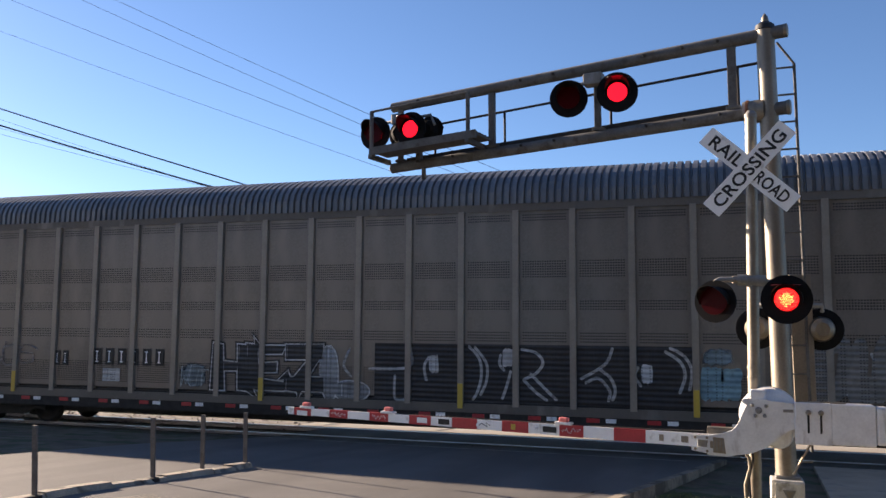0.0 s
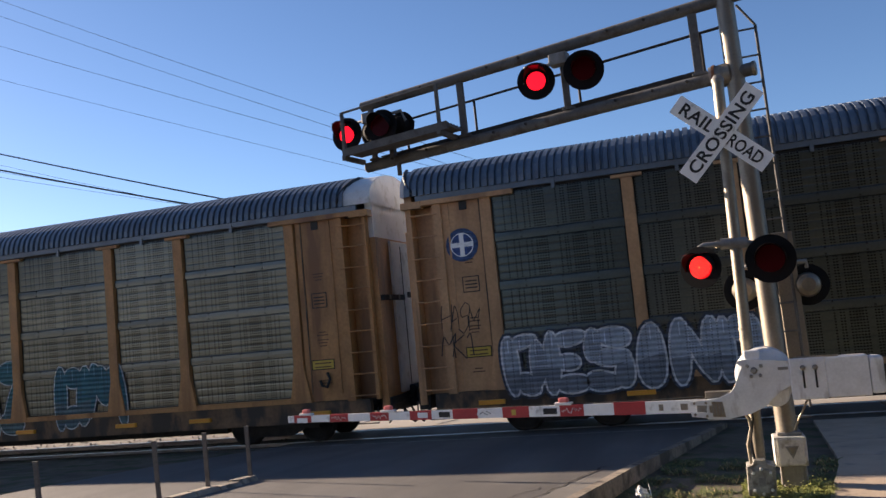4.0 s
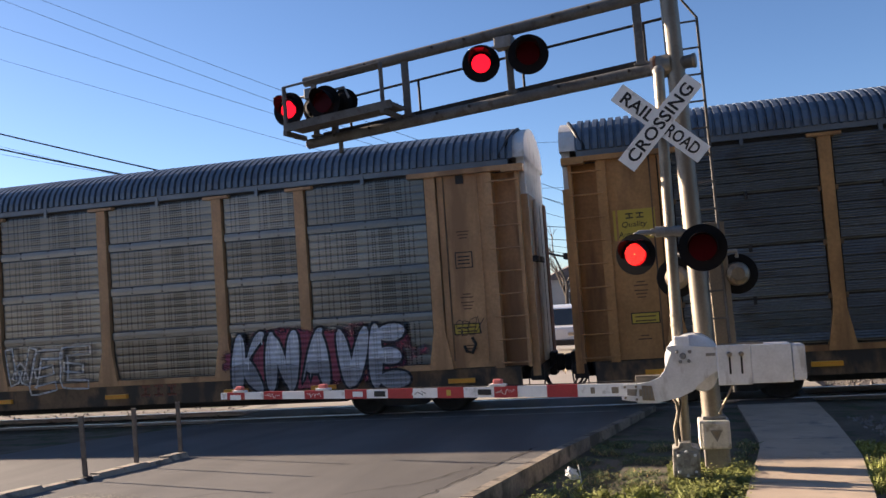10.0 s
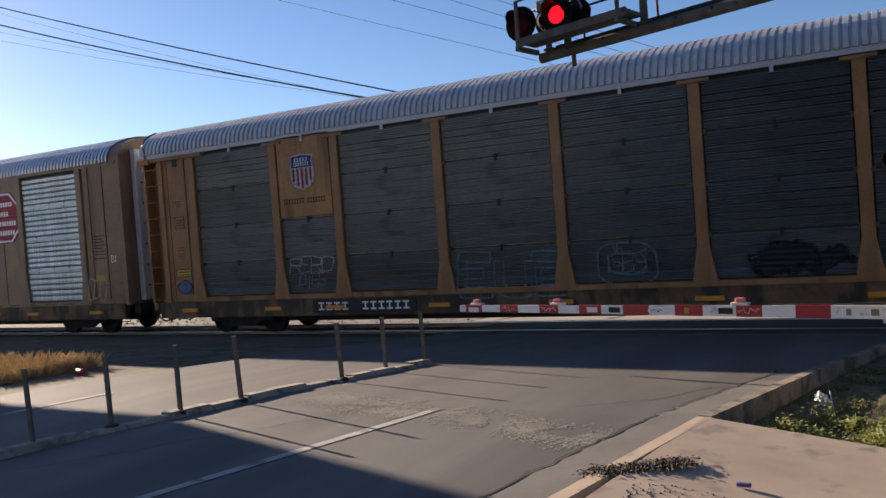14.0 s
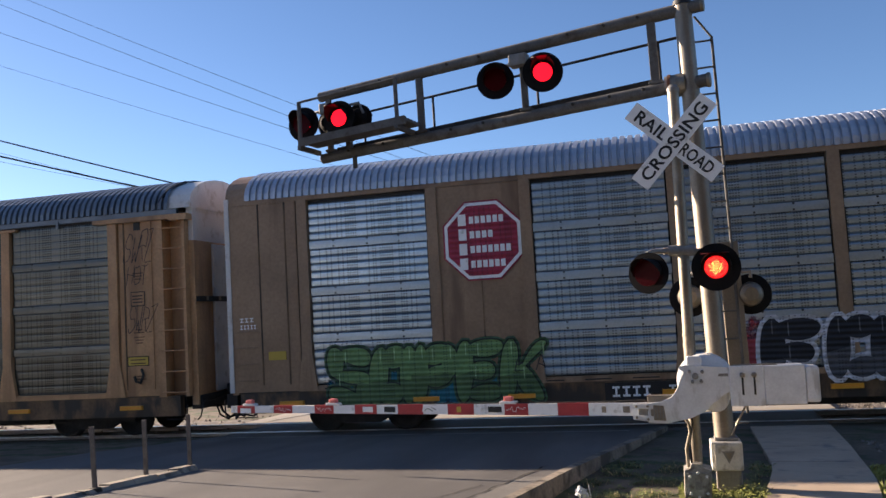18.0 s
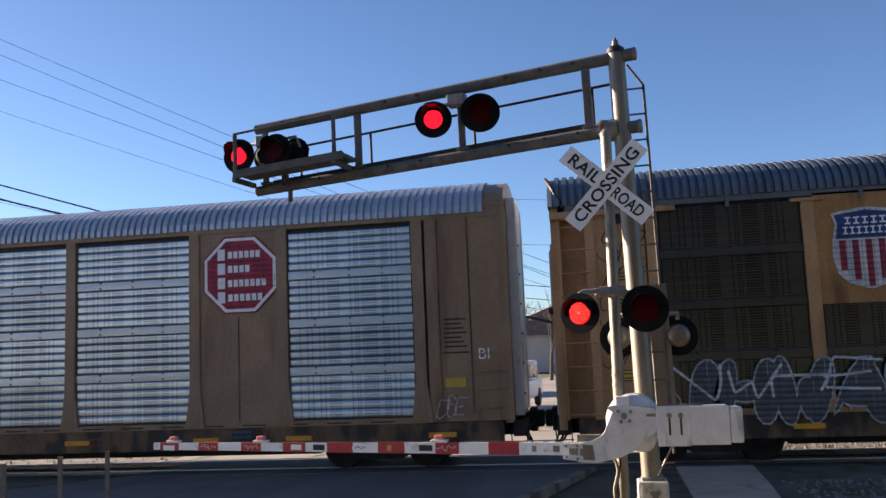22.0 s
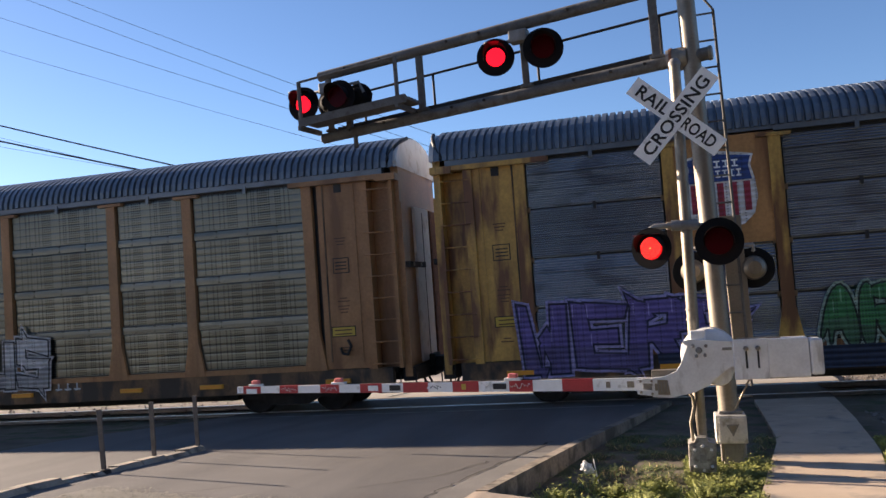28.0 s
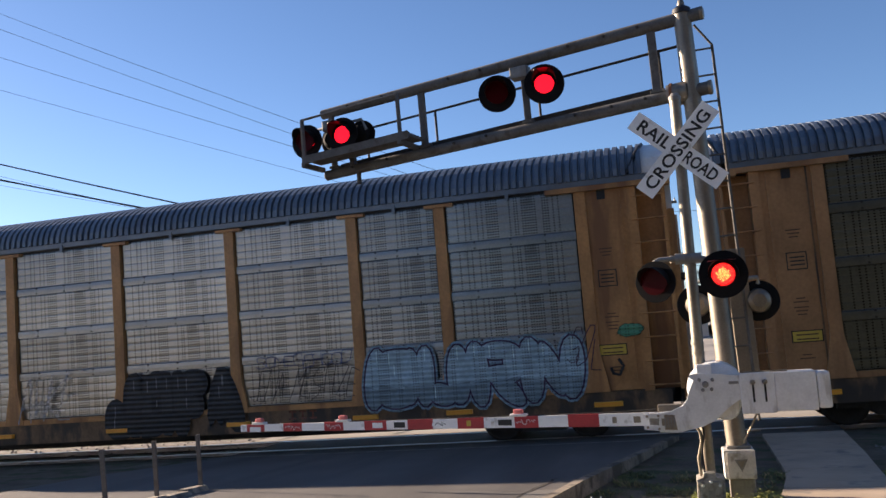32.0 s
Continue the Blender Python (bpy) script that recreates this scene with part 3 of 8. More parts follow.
def rounded(poly, grow, share=0.27):
    """A convex outline, pushed outwards, with its corners cut twice."""
    out = widened(poly, grow)
    for _ in range(2):
        out = [p.lerp(q, f) for p, q in zip(out, out[1:] + out[:1]) for f in (share, 1 - share)]
    return out


def painted(text, x0, x1, z0, z1, y, car, fill=None, line=None, halo=None, edge=0.04, lean=0.0, dance=0.07, soft=True):
    """A sprayed word in tight block letters; each letter is its own part, with its outline and its halo behind it."""
    rng = random.Random(text + str(round(x0, 2)))
    y += OVER["shift"]
    n = len(text)
    cw, h = (x1 - x0) / n, z1 - z0
    rim = edge * (2.0 if halo else 1.0)
    for k, ch in enumerate(text.upper()):
        if ch == " ":
            continue
        w, tall = cw * rng.uniform(0.98, 1.1) - rim, (h - 2 * rim) * rng.uniform(1 - dance, 1.0)
        a, c = x0 + k * cw + rim * 0.5, z0 + rim + (h - 2 * rim - tall) * rng.random()
        tilt, swell, jig = rng.uniform(-dance, dance), rng.uniform(-0.12, 0.16), 0.035
        slabs = []
        for word in BLOCKS.get(ch, BLOCKS["O"]).split():
            poly = []
            for p in word.split("-"):
                u, t = int(p[0], 16) / 10 + rng.uniform(-jig, jig), int(p[1], 16) / 10 + rng.uniform(-jig, jig)
                u = 0.5 + (u - 0.5) * (1 + swell * (0.5 - t))
                poly.append(Vector((a + w * u + (lean + tilt) * tall * (t - 0.5), c + tall * t + tilt * w * (u - 0.5) * 0.7)))
            slabs.append(rounded(poly, 0.05 * min(w, tall)) if soft else poly)
        if halo and h > 0.8 and not soft:
            for _ in range(rng.choice((1, 1, 2))):
                p = rng.choice(rng.choice(slabs))
                out = (p - Vector((a + w / 2, c + tall / 2))).normalized()
                side, tip = Vector((-out.y, out.x)) * 0.09, p + out * rng.uniform(0.12, 0.24)
                slabs.append([p - out * 0.12 - side, tip, p - out * 0.12 + side])
        owner = None
        for grow, depth, colour, name in ((0.0, y - 0.008, fill, ""), (edge, y - 0.004, line, "letter_outline"), (edge * 2.2, y, halo, "letter_halo")):
            if colour is None:
                continue
            material = paint(*colour)
            me = slab_mesh([widened(p, grow) if grow else p for p in slabs], depth, material, "graffiti_letter")
            if owner is None:
                owner = part("graffiti_letter", me, material, car)
            else:
                part(name, me, material, owner)
        if fill and h > 0.8:
            low = c + tall * rng.uniform(0.3, 0.48)
            feet = [q for q in (under(p, low, rng.uniform(-0.3, 0.3)) for p in slabs) if len(q) > 2]
            shade = paint(*[v * 0.5 + 0.12 * o for v, o in zip(fill, halo or line or fill)])
            part("letter_shading", slab_mesh(feet, y - 0.0105, shade, "letter_shading"), shade, owner)
            shine = []
            for p in slabs[:3]:
                top = max(p, key=lambda q: q.y - q.x * 0.3)
                shine.append([top + Vector(q) for q in ((0.03, -0.05), (0.055, -0.04), (0.05, -0.3), (0.03, -0.26))])
            glint = paint(*[min(0.75, v * 1.5 + 0.12) for v in fill])
            part("letter_shine", slab_mesh(shine, y - 0.0125, glint, "letter_shine"), glint, owner)


def under(poly, level, slope):
    """The part of a convex outline below a tilted line."""
    out = []
    mid = sum(p.x for p in poly) / len(poly)
    def over(p):
        return p.y - level - slope * (p.x - mid)
    for k, q in enumerate(poly):
        p = poly[k - 1]
        a, b = over(p), over(q)
        if a * b < 0:
            out.append(p.lerp(q, a / (a - b)))
        if b <= 0:
            out.append(q)
    return out


def chalk(lines, colour, half=0.03, y=-1.534):
    """Loose sprayed strokes through the given points of the side."""
    def dress(car):
        for line in lines:
            pts = [Vector(p) for p in line]
            fine = []
            for k in range(len(pts) - 1):
                p0, p1, p2, p3 = pts[max(k - 1, 0)], pts[k], pts[k + 1], pts[min(k + 2, len(pts) - 1)]
                for i in range(6):
                    u = i / 6
                    fine.append(0.5 * (2 * p1 + (p2 - p0) * u + (2 * p0 - 5 * p1 + 4 * p2 - p3) * u * u + (3 * p1 - p0 - 3 * p2 + p3) * u ** 3))
            part("spray_stroke", stroke_mesh([fine + [pts[-1]]], half, y + OVER["shift"], paint(*colour), "spray_stroke"), None, car)
    return dress


# ======================================================================
# The plan: track along x at y = 18.17, rail tops at z = 0; the road rises gently towards the camera.
# ======================================================================
TRACK_Y, HALF = 18.17, 1.52


def road_z(y):
    return 0.05 * min(max(16.9 - y, 0.0), 9.0)


def walk_z(y):
    return 0.028 * min(max(16.9 - y, 0.0), 9.0)


def kerb_x(y):
    return float(np.interp(y, (-30, 9.4, 11.1, 12.9, 15.9, 17.6), (-8.37, -1.62, -1.33, -0.96, -0.3, 0.06)))


def median_x(y):
    return float(np.interp(y, (-30, 5.2, 7.5, 9.2, 11.1), (-13.4, -7.79, -7.2, -6.95, -6.71)))


def edge_x(y):
    return -12.4 + 0.17 * y


def walk_l(y):
    return float(np.interp(y, (-30, 4, 9.07, 12.2, 17.8), (-5.65, -0.04, 0.81, 1.33, 1.5)))


def walk_r(y):
    return float(np.interp(y, (-30, 4, 11.4, 14.1, 17.2), (-4.36, 1.15, 2.42, 2.68, 2.9)))


GRADE = 0.009      # the track rises to the east


def lift(x, y):
    """How much the ground leans with the track, fading out on both sides of it."""
    return GRADE * max(-400.0, min(x, 400.0)) * float(np.interp(y, (13.0, 16.8, 26.0, 45.0), (0, 1, 1, 0)))


def strip(left, right, height, ys, thick, cols=1):
    """A slab between two lines x(y), with its top at height(y)."""
    bm = bmesh.new()
    rows = []
    for y in ys:
        a, b = left(y), right(y)
        line = [a + (b - a) * k / cols for k in range(cols + 1)]
        top = [bm.verts.new((x, y, height(y) + lift(x, y))) for x in line]
        low = [bm.verts.new((x, y, height(y) + lift(x, y) - thick)) for x in line]
        rows.append((top, low))
    for (t0, l0), (t1, l1) in zip(rows, rows[1:]):
        for k in range(cols):
            bm.faces.new((t0[k], t0[k + 1], t1[k + 1], t1[k]))
            bm.faces.new((l0[k], l1[k], l1[k + 1], l0[k + 1]))
        bm.faces.new((t0[0], t1[0], l1[0], l0[0]))
        bm.faces.new((t0[-1], l0[-1], l1[-1], t1[-1]))
    for t, l in (rows[0], rows[-1]):
        bm.faces.new([*t, *l[::-1]])
    bmesh.ops.recalc_face_normals(bm, faces=bm.faces)
    return bm


def ground():
    bm = bmesh.new()
    ys = [-3000, -60, -8, 0, 4, 7.9, 9, 10, 11, 12, 13, 14, 15, 16, 16.6, 17, 20.5, 26, 45, 60, 400, 3000]
    xs = [-3000, -400, -60, -20, -11, -6, -2, -1, 0, 1, 2, 4, 8, 20, 60, 400, 3000]
    grid = [[bm.verts.new((x, y, walk_z(y) - 0.06 - (0.1 if y > 17 else 0) + lift(x, y))) for x in xs] for y in ys]
    for r0, r1 in zip(grid, grid[1:]):
        for k in range(len(xs) - 1):
            bm.faces.new((r0[k], r0[k + 1], r1[k + 1], r1[k]))
    return tagged(part("ground", bm, SOIL), "bare dark soil with sparse weeds beside the road", "ground", kind="structure")


def worn_bar(a, b, spread, seed):
    """A stop bar worn down to specks of paint that thin out towards its edges."""
    rng = random.Random(seed)
    v, f = [], []
    for _ in range(7000):
        u, side = rng.uniform(-0.04, 1.04), rng.gauss(0, spread * 0.5)
        x, y = a[0] + (b[0] - a[0]) * u + side * 0.3, a[1] + (b[1] - a[1]) * u + side
        if noise.noise((x * 2.3, y * 2.3, seed)) + 0.35 * rng.random() < -0.1:
            continue
        r, turn, k = rng.uniform(0.005, 0.017), rng.uniform(0, 6.3), len(v)
        for q in range(5):
            g = r * rng.uniform(0.6, 1.2)
            px, py = x + g * math.cos(turn + q * 1.257), y + g * math.sin(turn + q * 1.257)
            v.append((px, py, road_z(py) + 0.004 + 0.0002 * (_ % 9)))
        f.append(tuple(range(k, k + 5)))
    me = bpy.data.meshes.new("worn_stop_bar")
    me.from_pydata(v, [], f)
    me.materials.append(WORN)
    tagged(new("worn_stop_bar", me), "faded pale stop bar worn thin on the asphalt", "road marking", kind="structure")


def roads():
    ys = [-30, 0, 3, 5, 7, 7.9, 9.4, 11.1, 12.9, 14, 15, 15.9, 16.8]
    road = part("road", strip(edge_x, lambda y: kerb_x(y) - 0.03, road_z, ys, 0.6, 6), ASPHALT)
    tagged(road, "worn grey asphalt road rising gently from the railway crossing", "road", kind="structure")
    cross = part("crossing_surface", strip(edge_x, lambda y: walk_r(y), lambda y: -0.004, [16.8, 17.36], 0.3, 2), ASPHALT)
    tagged(cross, "dark asphalt strip along the near rail", "road", kind="structure")
    cross = part("crossing_surface", strip(edge_x, lambda y: walk_r(y), lambda y: -0.004, [17.55, 18.8], 0.3, 2), ASPHALT)
    tagged(cross, "dark asphalt between the two rails", "road", kind="structure")
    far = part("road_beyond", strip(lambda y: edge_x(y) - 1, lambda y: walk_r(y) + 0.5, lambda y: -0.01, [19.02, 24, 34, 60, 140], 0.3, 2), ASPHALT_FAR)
    tagged(far, "pale road on the far side of the railway", "road", kind="structure")
    # kerb wall: its top is level with the road, its face drops to the verge
    kerb = part("kerb", strip(lambda y: kerb_x(y) - 0.03, lambda y: kerb_x(y) + 0.1, lambda y: road_z(y) + 0.02,
                              [8.0, 8.7, 9.4, 10.2, 11.1, 12, 12.9, 14, 15, 15.9, 16.8], 0.7), KERB)
    tagged(kerb, "weathered concrete kerb wall between road and verge", "kerb", kind="structure")
    kerb = part("kerb", strip(lambda y: kerb_x(y) - 0.03, lambda y: kerb_x(y) + 0.1, lambda y: road_z(y) + 0.012,
                              [-30, 0, 4, 5, 6, 7, 7.99], 0.7), CONCRETE)
    tagged(kerb, "low worn concrete kerb beside a driveway", "kerb", kind="structure")
    gutter = part("gutter", strip(lambda y: kerb_x(y) - 0.42 + 0.02 * (y - 8), lambda y: kerb_x(y) - 0.033, lambda y: road_z(y) + 0.004,
                                  [-5, 4, 6, 7.9, 9, 10.5], 0.05), GUTTER)
    tagged(gutter, "grey concrete gutter along the kerb", "gutter", kind="structure")
    # cracked joint between gutter and asphalt
    rng = random.Random(4)
    bm = bmesh.new()
    y, last = 3.6, None
    while y < 11.5:
        x = kerb_x(y) - 0.43 + 0.02 * (y - 8) + rng.uniform(-0.03, 0.03)
        w = rng.uniform(0.006, 0.022)
        z = road_z(y) + 0.009
        cur = (bm.verts.new((x - w, y, z)), bm.verts.new((x + w, y, z)))
        if last:
            bm.faces.new((last[0], last[1], cur[1], cur[0]))
        last = cur
        y += rng.uniform(0.08, 0.22)
    tagged(part("road_crack", bm, CRACK), "ragged dark crack along the gutter", "crack", kind="structure")
    # long thin crack and patches
    for pts in (((-7.2, 4.6), (-5.9, 6.6), (-5.2, 7.9), (-4.2, 8.6)), ((-3.2, 8.2), (-2.5, 8.9), (-2.1, 10.0))):
        bm = bmesh.new()
        last = None
        for (xa, ya), (xb, yb) in zip(pts, pts[1:]):
            for k in range(9):
                f = k / 9
                x, y = xa + (xb - xa) * f + rng.uniform(-0.03, 0.03), ya + (yb - ya) * f
                cur = (bm.verts.new((x - 0.008, y, road_z(y) + 0.005)), bm.verts.new((x + 0.008, y, road_z(y) + 0.005)))
                if last:
                    bm.faces.new((last[0], last[1], cur[1], cur[0]))
                last = cur
        tagged(part("road_crack", bm, CRACK), "thin dark crack in the asphalt", "crack", kind="structure")
    # road markings
    def mark(name, xa, ya, xb, yb, w, material, label, z=0.006):
        n = 8
        bm = bmesh.new()
        last = None
        way = Vector((xb - xa, yb - ya, 0)).normalized()
        side = Vector((-way.y, way.x, 0)) * w / 2
        for k in range(n + 1):
            p = Vector((xa + (xb - xa) * k / n, ya + (yb - ya) * k / n, 0))
            a, b = p + side, p - side
            cur = (bm.verts.new((a.x, a.y, road_z(a.y) + lift(a.x, a.y) + z)), bm.verts.new((b.x, b.y, road_z(b.y) + lift(b.x, b.y) + z)))
            if last:
                bm.faces.new((last[0], last[1], cur[1], cur[0]))
            last = cur
        bmesh.ops.recalc_face_normals(bm, faces=bm.faces)
        tagged(part(name, bm, material), label, "road marking", kind="structure")
    mark("lane_line", -5.75, 2.6, -4.55, 7.75, 0.11, LINE, "worn white lane line on asphalt")
    mark("lane_line", -10.6, 2.8, -9.55, 7.6, 0.1, LINE, "faint white edge line on asphalt")
    worn_bar((-6.35, 8.0), (-4.75, 7.5), 0.3, 31)
    worn_bar((-4.35, 7.55), (-2.55, 6.95), 0.3, 32)
    mark("crossing_line", -9.6, 19.4, -7.0, 25.5, 0.14, LINE, "white line on the road beyond the rails", 0.004)
    mark("crossing_line", -6.6, 19.4, -4.2, 25.5, 0.14, LINE, "white line on the road beyond the rails", 0.004)
    mark("crossing_line", -11.0, 16.45, -0.7, 16.3, 0.05, LINE, "thin white line before the rails")


def sidewalk():
    base = part("sidewalk", strip(walk_l, walk_r, lambda y: walk_z(y) - 0.02, [-4, 4, 7, 9.07, 11.4, 12.2, 14.1, 15.5, 16.75], 0.3), KERB)
    tagged(base, "concrete sidewalk beside the verge, leading to the rails", "sidewalk", kind="structure")
    y = 3.6
    while y < 16.7:
        y1 = min(y + 1.5, 16.74)
        bm = strip(lambda v: walk_l(v) + 0.01, lambda v: walk_r(v) - 0.01, walk_z, [y + 0.012, (y + y1) / 2, y1 - 0.012], 0.06)
        part("slab", bm, CONCRETE, base)
        y = y1
    apron = bmesh.new()
    corners = ((-2.32, 3.4), (walk_l(3.4) - 0.02, 3.4), (walk_l(7.62) - 0.02, 7.62), (-1.07, 7.86), (kerb_x(7.97) + 0.04, 7.97))
    top = [(x, y, 0.455 - 0.083 * (x + 2.32) + 0.0105 * (y - 3.4)) for x, y in corners]
    vt = [apron.verts.new(p) for p in top]
    vb = [apron.verts.new((x, y, z - 0.5)) for x, y, z in top]
    apron.faces.new(vt)
    for k in range(len(top)):
        j = (k + 1) % len(top)
        apron.faces.new((vt[k], vb[k], vb[j], vt[j]))
    bmesh.ops.recalc_face_normals(apron, faces=apron.faces)
    tagged(part("driveway_apron", apron, CONCRETE), "pale tan concrete driveway apron beside the kerb", "driveway", kind="structure")


def track():
    for y in (TRACK_Y - 0.7175, TRACK_Y + 0.7175):
        prof = [(-0.036, 0), (0.036, 0), (0.036, -0.035), (0.01, -0.05), (0.01, -0.13), (0.07, -0.15), (0.07, -0.16),
                (-0.07, -0.16), (-0.07, -0.15), (-0.01, -0.13), (-0.01, -0.05), (-0.036, -0.035)]
        bm = bmesh.new()
        ends = [[bm.verts.new((x, y + p, q + GRADE * x)) for p, q in prof] for x in (-400, 400)]
        for k in range(len(prof)):
            j = (k + 1) % len(prof)
            bm.faces.new((ends[0][k], ends[0][j], ends[1][j], ends[1][k]))
        bmesh.ops.recalc_face_normals(bm, faces=bm.faces)
        tagged(part("rail", bm, RAIL), "polished steel rail with rusty web", "rail", kind="structure")
    # ballast beds beyond both ends of the crossing
    for x0, x1 in ((-400, edge_x(17) - 0.2), (walk_r(17) + 0.2, 400)):
        bm = bmesh.new()
        rows = []
        for y, z in ((15.2, -0.1), (16.4, -0.12), (17.0, -0.14), (19.4, -0.14), (20.4, -0.12), (21.6, -0.2)):
            rows.append([bm.verts.new((x, y, z + lift(x, max(y, 16.8)))) for x in (x0, x1)])
        for a, b in zip(rows, rows[1:]):
            bm.faces.new((a[0], a[1], b[1], b[0]))
        tagged(part("ballast_bed", bm, GRAVEL), "dark crushed-stone ballast bed under the rails", "ballast", kind="structure")
    rng = random.Random(8)
    v, f = [], []
    for _ in range(5200):
        if rng.random() < 0.4:
            x, y = rng.uniform(walk_r(16.5) + 0.15, 9), rng.uniform(11.5, 17.2)
        elif rng.random() < 0.6:
            x, y = rng.uniform(2.8, 12), rng.uniform(19.2, 22.5)
        else:
            x, y = rng.uniform(-26, -10.2), rng.uniform(15.5, 21.5)
        z = (walk_z(y) - 0.06 if y < 15 else -0.11) + lift(x, y)
        r = rng.uniform(0.02, 0.055)
        k = len(v)
        a = rng.uniform(0, 6.3)
        for j in range(4):
            v.append((x + r * math.cos(a + j * 1.57) * rng.uniform(0.7, 1.2), y + r * math.sin(a + j * 1.57), z + rng.uniform(-0.01, 0.02)))
        v.append((x + rng.uniform(-0.01, 0.01), y, z + r * rng.uniform(0.7, 1.3)))
        f += [(k + j, k + (j + 1) % 4, k + 4) for j in range(4)]
    me = bpy.data.meshes.new("ballast_stones")
    me.from_pydata(v, [], f)
    me.materials.append(STONE)
    tagged(new("ballast_stones", me), "loose grey crushed stones beside the rails", "stones", kind="stuff")


def blades(name, count, place, material, label, tall, wide, seed, leafy=False):
    rng = random.Random(seed)
    v, f = [], []
    for _ in range(count):
        x, y, z, s = place(rng)
        a, lean = rng.uniform(0, 6.3), rng.uniform(0.1, 0.8)
        h, w = tall * s * rng.uniform(0.5, 1.2), wide * rng.uniform(0.6, 1.3)
        c, d = math.cos(a), math.sin(a)
        k = len(v)
        if leafy:
            up = h * rng.uniform(0.3, 1.0)
            lx, ly = x + c * 0.03, y + d * 0.03
            v += [(lx - d * w, ly + c * w, z + up), (lx + c * w * 1.6, ly + d * w * 1.6, z + up + w * rng.uniform(-0.4, 1.2)),
                  (lx + d * w, ly - c * w, z + up), (lx - c * w * 1.2, ly - d * w * 1.2, z + up + w * rng.uniform(-0.6, 0.5))]
            f.append((k, k + 1, k + 2, k + 3))
        else:
            tx, ty = x + c * lean * h, y + d * lean * h
            v += [(x - d * w, y + c * w, z), (x + d * w, y - c * w, z), (x + c * lean * h * 0.4 + d * w * 0.7, y + d * lean * h * 0.4 - c * w * 0.7, z + h * 0.6), (tx, ty, z + h)]
            f += [(k, k + 1, k + 2), (k, k + 2, k + 3)]
    me = bpy.data.meshes.new(name)
    me.from_pydata(v, [], f)
    me.materials.append(material)
    return tagged(new(name, me), label, "grass", kind="stuff")


def verge():
    def spot(rng, lit):
        """A place on the verge: the sunny near part under thick bright weeds, or the sparse strip further on, its shade
        put into a darker green.
        """
        while True:
            y = 7.7 + (1.7 * rng.random() if lit else 0.4 + 4.8 * rng.random())
            x = rng.uniform(kerb_x(y) + 0.1, walk_l(y) + 0.05)
            if y < 7.95 - 0.15 * (x + 1.85):
                continue
            clump = noise.noise((x * 2.1, y * 2.1, 3.0)) + 0.5 * noise.noise((x * 5.5, y * 5.5, 8.0))
            bare = x - kerb_x(y) < (0.25 + 0.5 * (y - 7.9) if lit else 0.2)
            if bare and rng.random() < 0.9:
                continue
            if clump > (-0.02 if lit else 0.1) or rng.random() < 0.07:
                return x, y, walk_z(y) - 0.07, 0.4 + 1.3 * max(clump, 0)
    blades("verge_grass", 6000, lambda rng: spot(rng, True), GRASS, "sunlit green grass and weeds at the foot of the masts", 0.17, 0.005, 21)
    blades("verge_weeds", 11000, lambda rng: spot(rng, True), GRASS, "low leafy yellow-green weeds on the verge", 0.2, 0.014, 22, True)
    blades("verge_weeds", 5000, lambda rng: spot(rng, True), GRASS_DARK, "low dark leafy weeds on the verge", 0.13, 0.014, 23, True)
    blades("verge_weeds", 10000, lambda rng: spot(rng, False), GRASS_DARK, "sparse weeds along the far verge, shade put into their dark green", 0.09, 0.013, 28, True)
    blades("verge_grass", 1500, lambda rng: spot(rng, False), STRAW, "dead grass along the far verge", 0.08, 0.004, 29)

    def feet(rng):
        while True:
            x, y = rng.uniform(0.1, 1.12), rng.uniform(9.3, 10.75)
            if x < walk_l(y) + 0.04 and noise.noise((x * 3.2, y * 3.2, 5.0)) + 0.25 * rng.random() > -0.05:
                return x, y, walk_z(y) - 0.06, rng.uniform(0.5, 1.1)
    blades("verge_weeds", 6500, feet, GRASS, "thick yellow-green weeds round the feet of the masts", 0.11, 0.014, 33, True)
    blades("verge_grass", 1000, feet, GRASS, "green grass round the feet of the masts", 0.1, 0.005, 34)

    def right(rng):
        while True:
            y = rng.uniform(6.5, 12.5)
            x = walk_r(y) + 0.02 + 2.5 * rng.random() ** 1.3
            if noise.noise((x * 1.4, y * 1.4, 9.0)) > -0.1:
                return x, y, walk_z(y) - 0.07, 0.8
    blades("verge_grass", 5000, right, GRASS, "sunlit green grass beside the sidewalk", 0.15, 0.007, 24)
    blades("verge_weeds", 4000, right, GRASS, "low leafy weeds beside the sidewalk", 0.14, 0.016, 25, True)

    def dry(rng):
        y = rng.uniform(8.7, 10.9)
        x = -13.9 - 7.0 * rng.random() ** 1.6
        return x, y, 0.1, 1.0
    blades("dry_grass", 5000, dry, STRAW, "dry straw-coloured grass beside the road", 0.3, 0.01, 26)

    def beyond(rng):
        return rng.uniform(-30, 30), rng.uniform(24, 27), -0.1, 1.0
    blades("dry_grass", 3000, beyond, STRAW, "dry grass beyond the rails", 0.4, 0.02, 27)


ground()
roads()
sidewalk()
track()
verge()

# ======================================================================
# Median with flexible posts
# ======================================================================


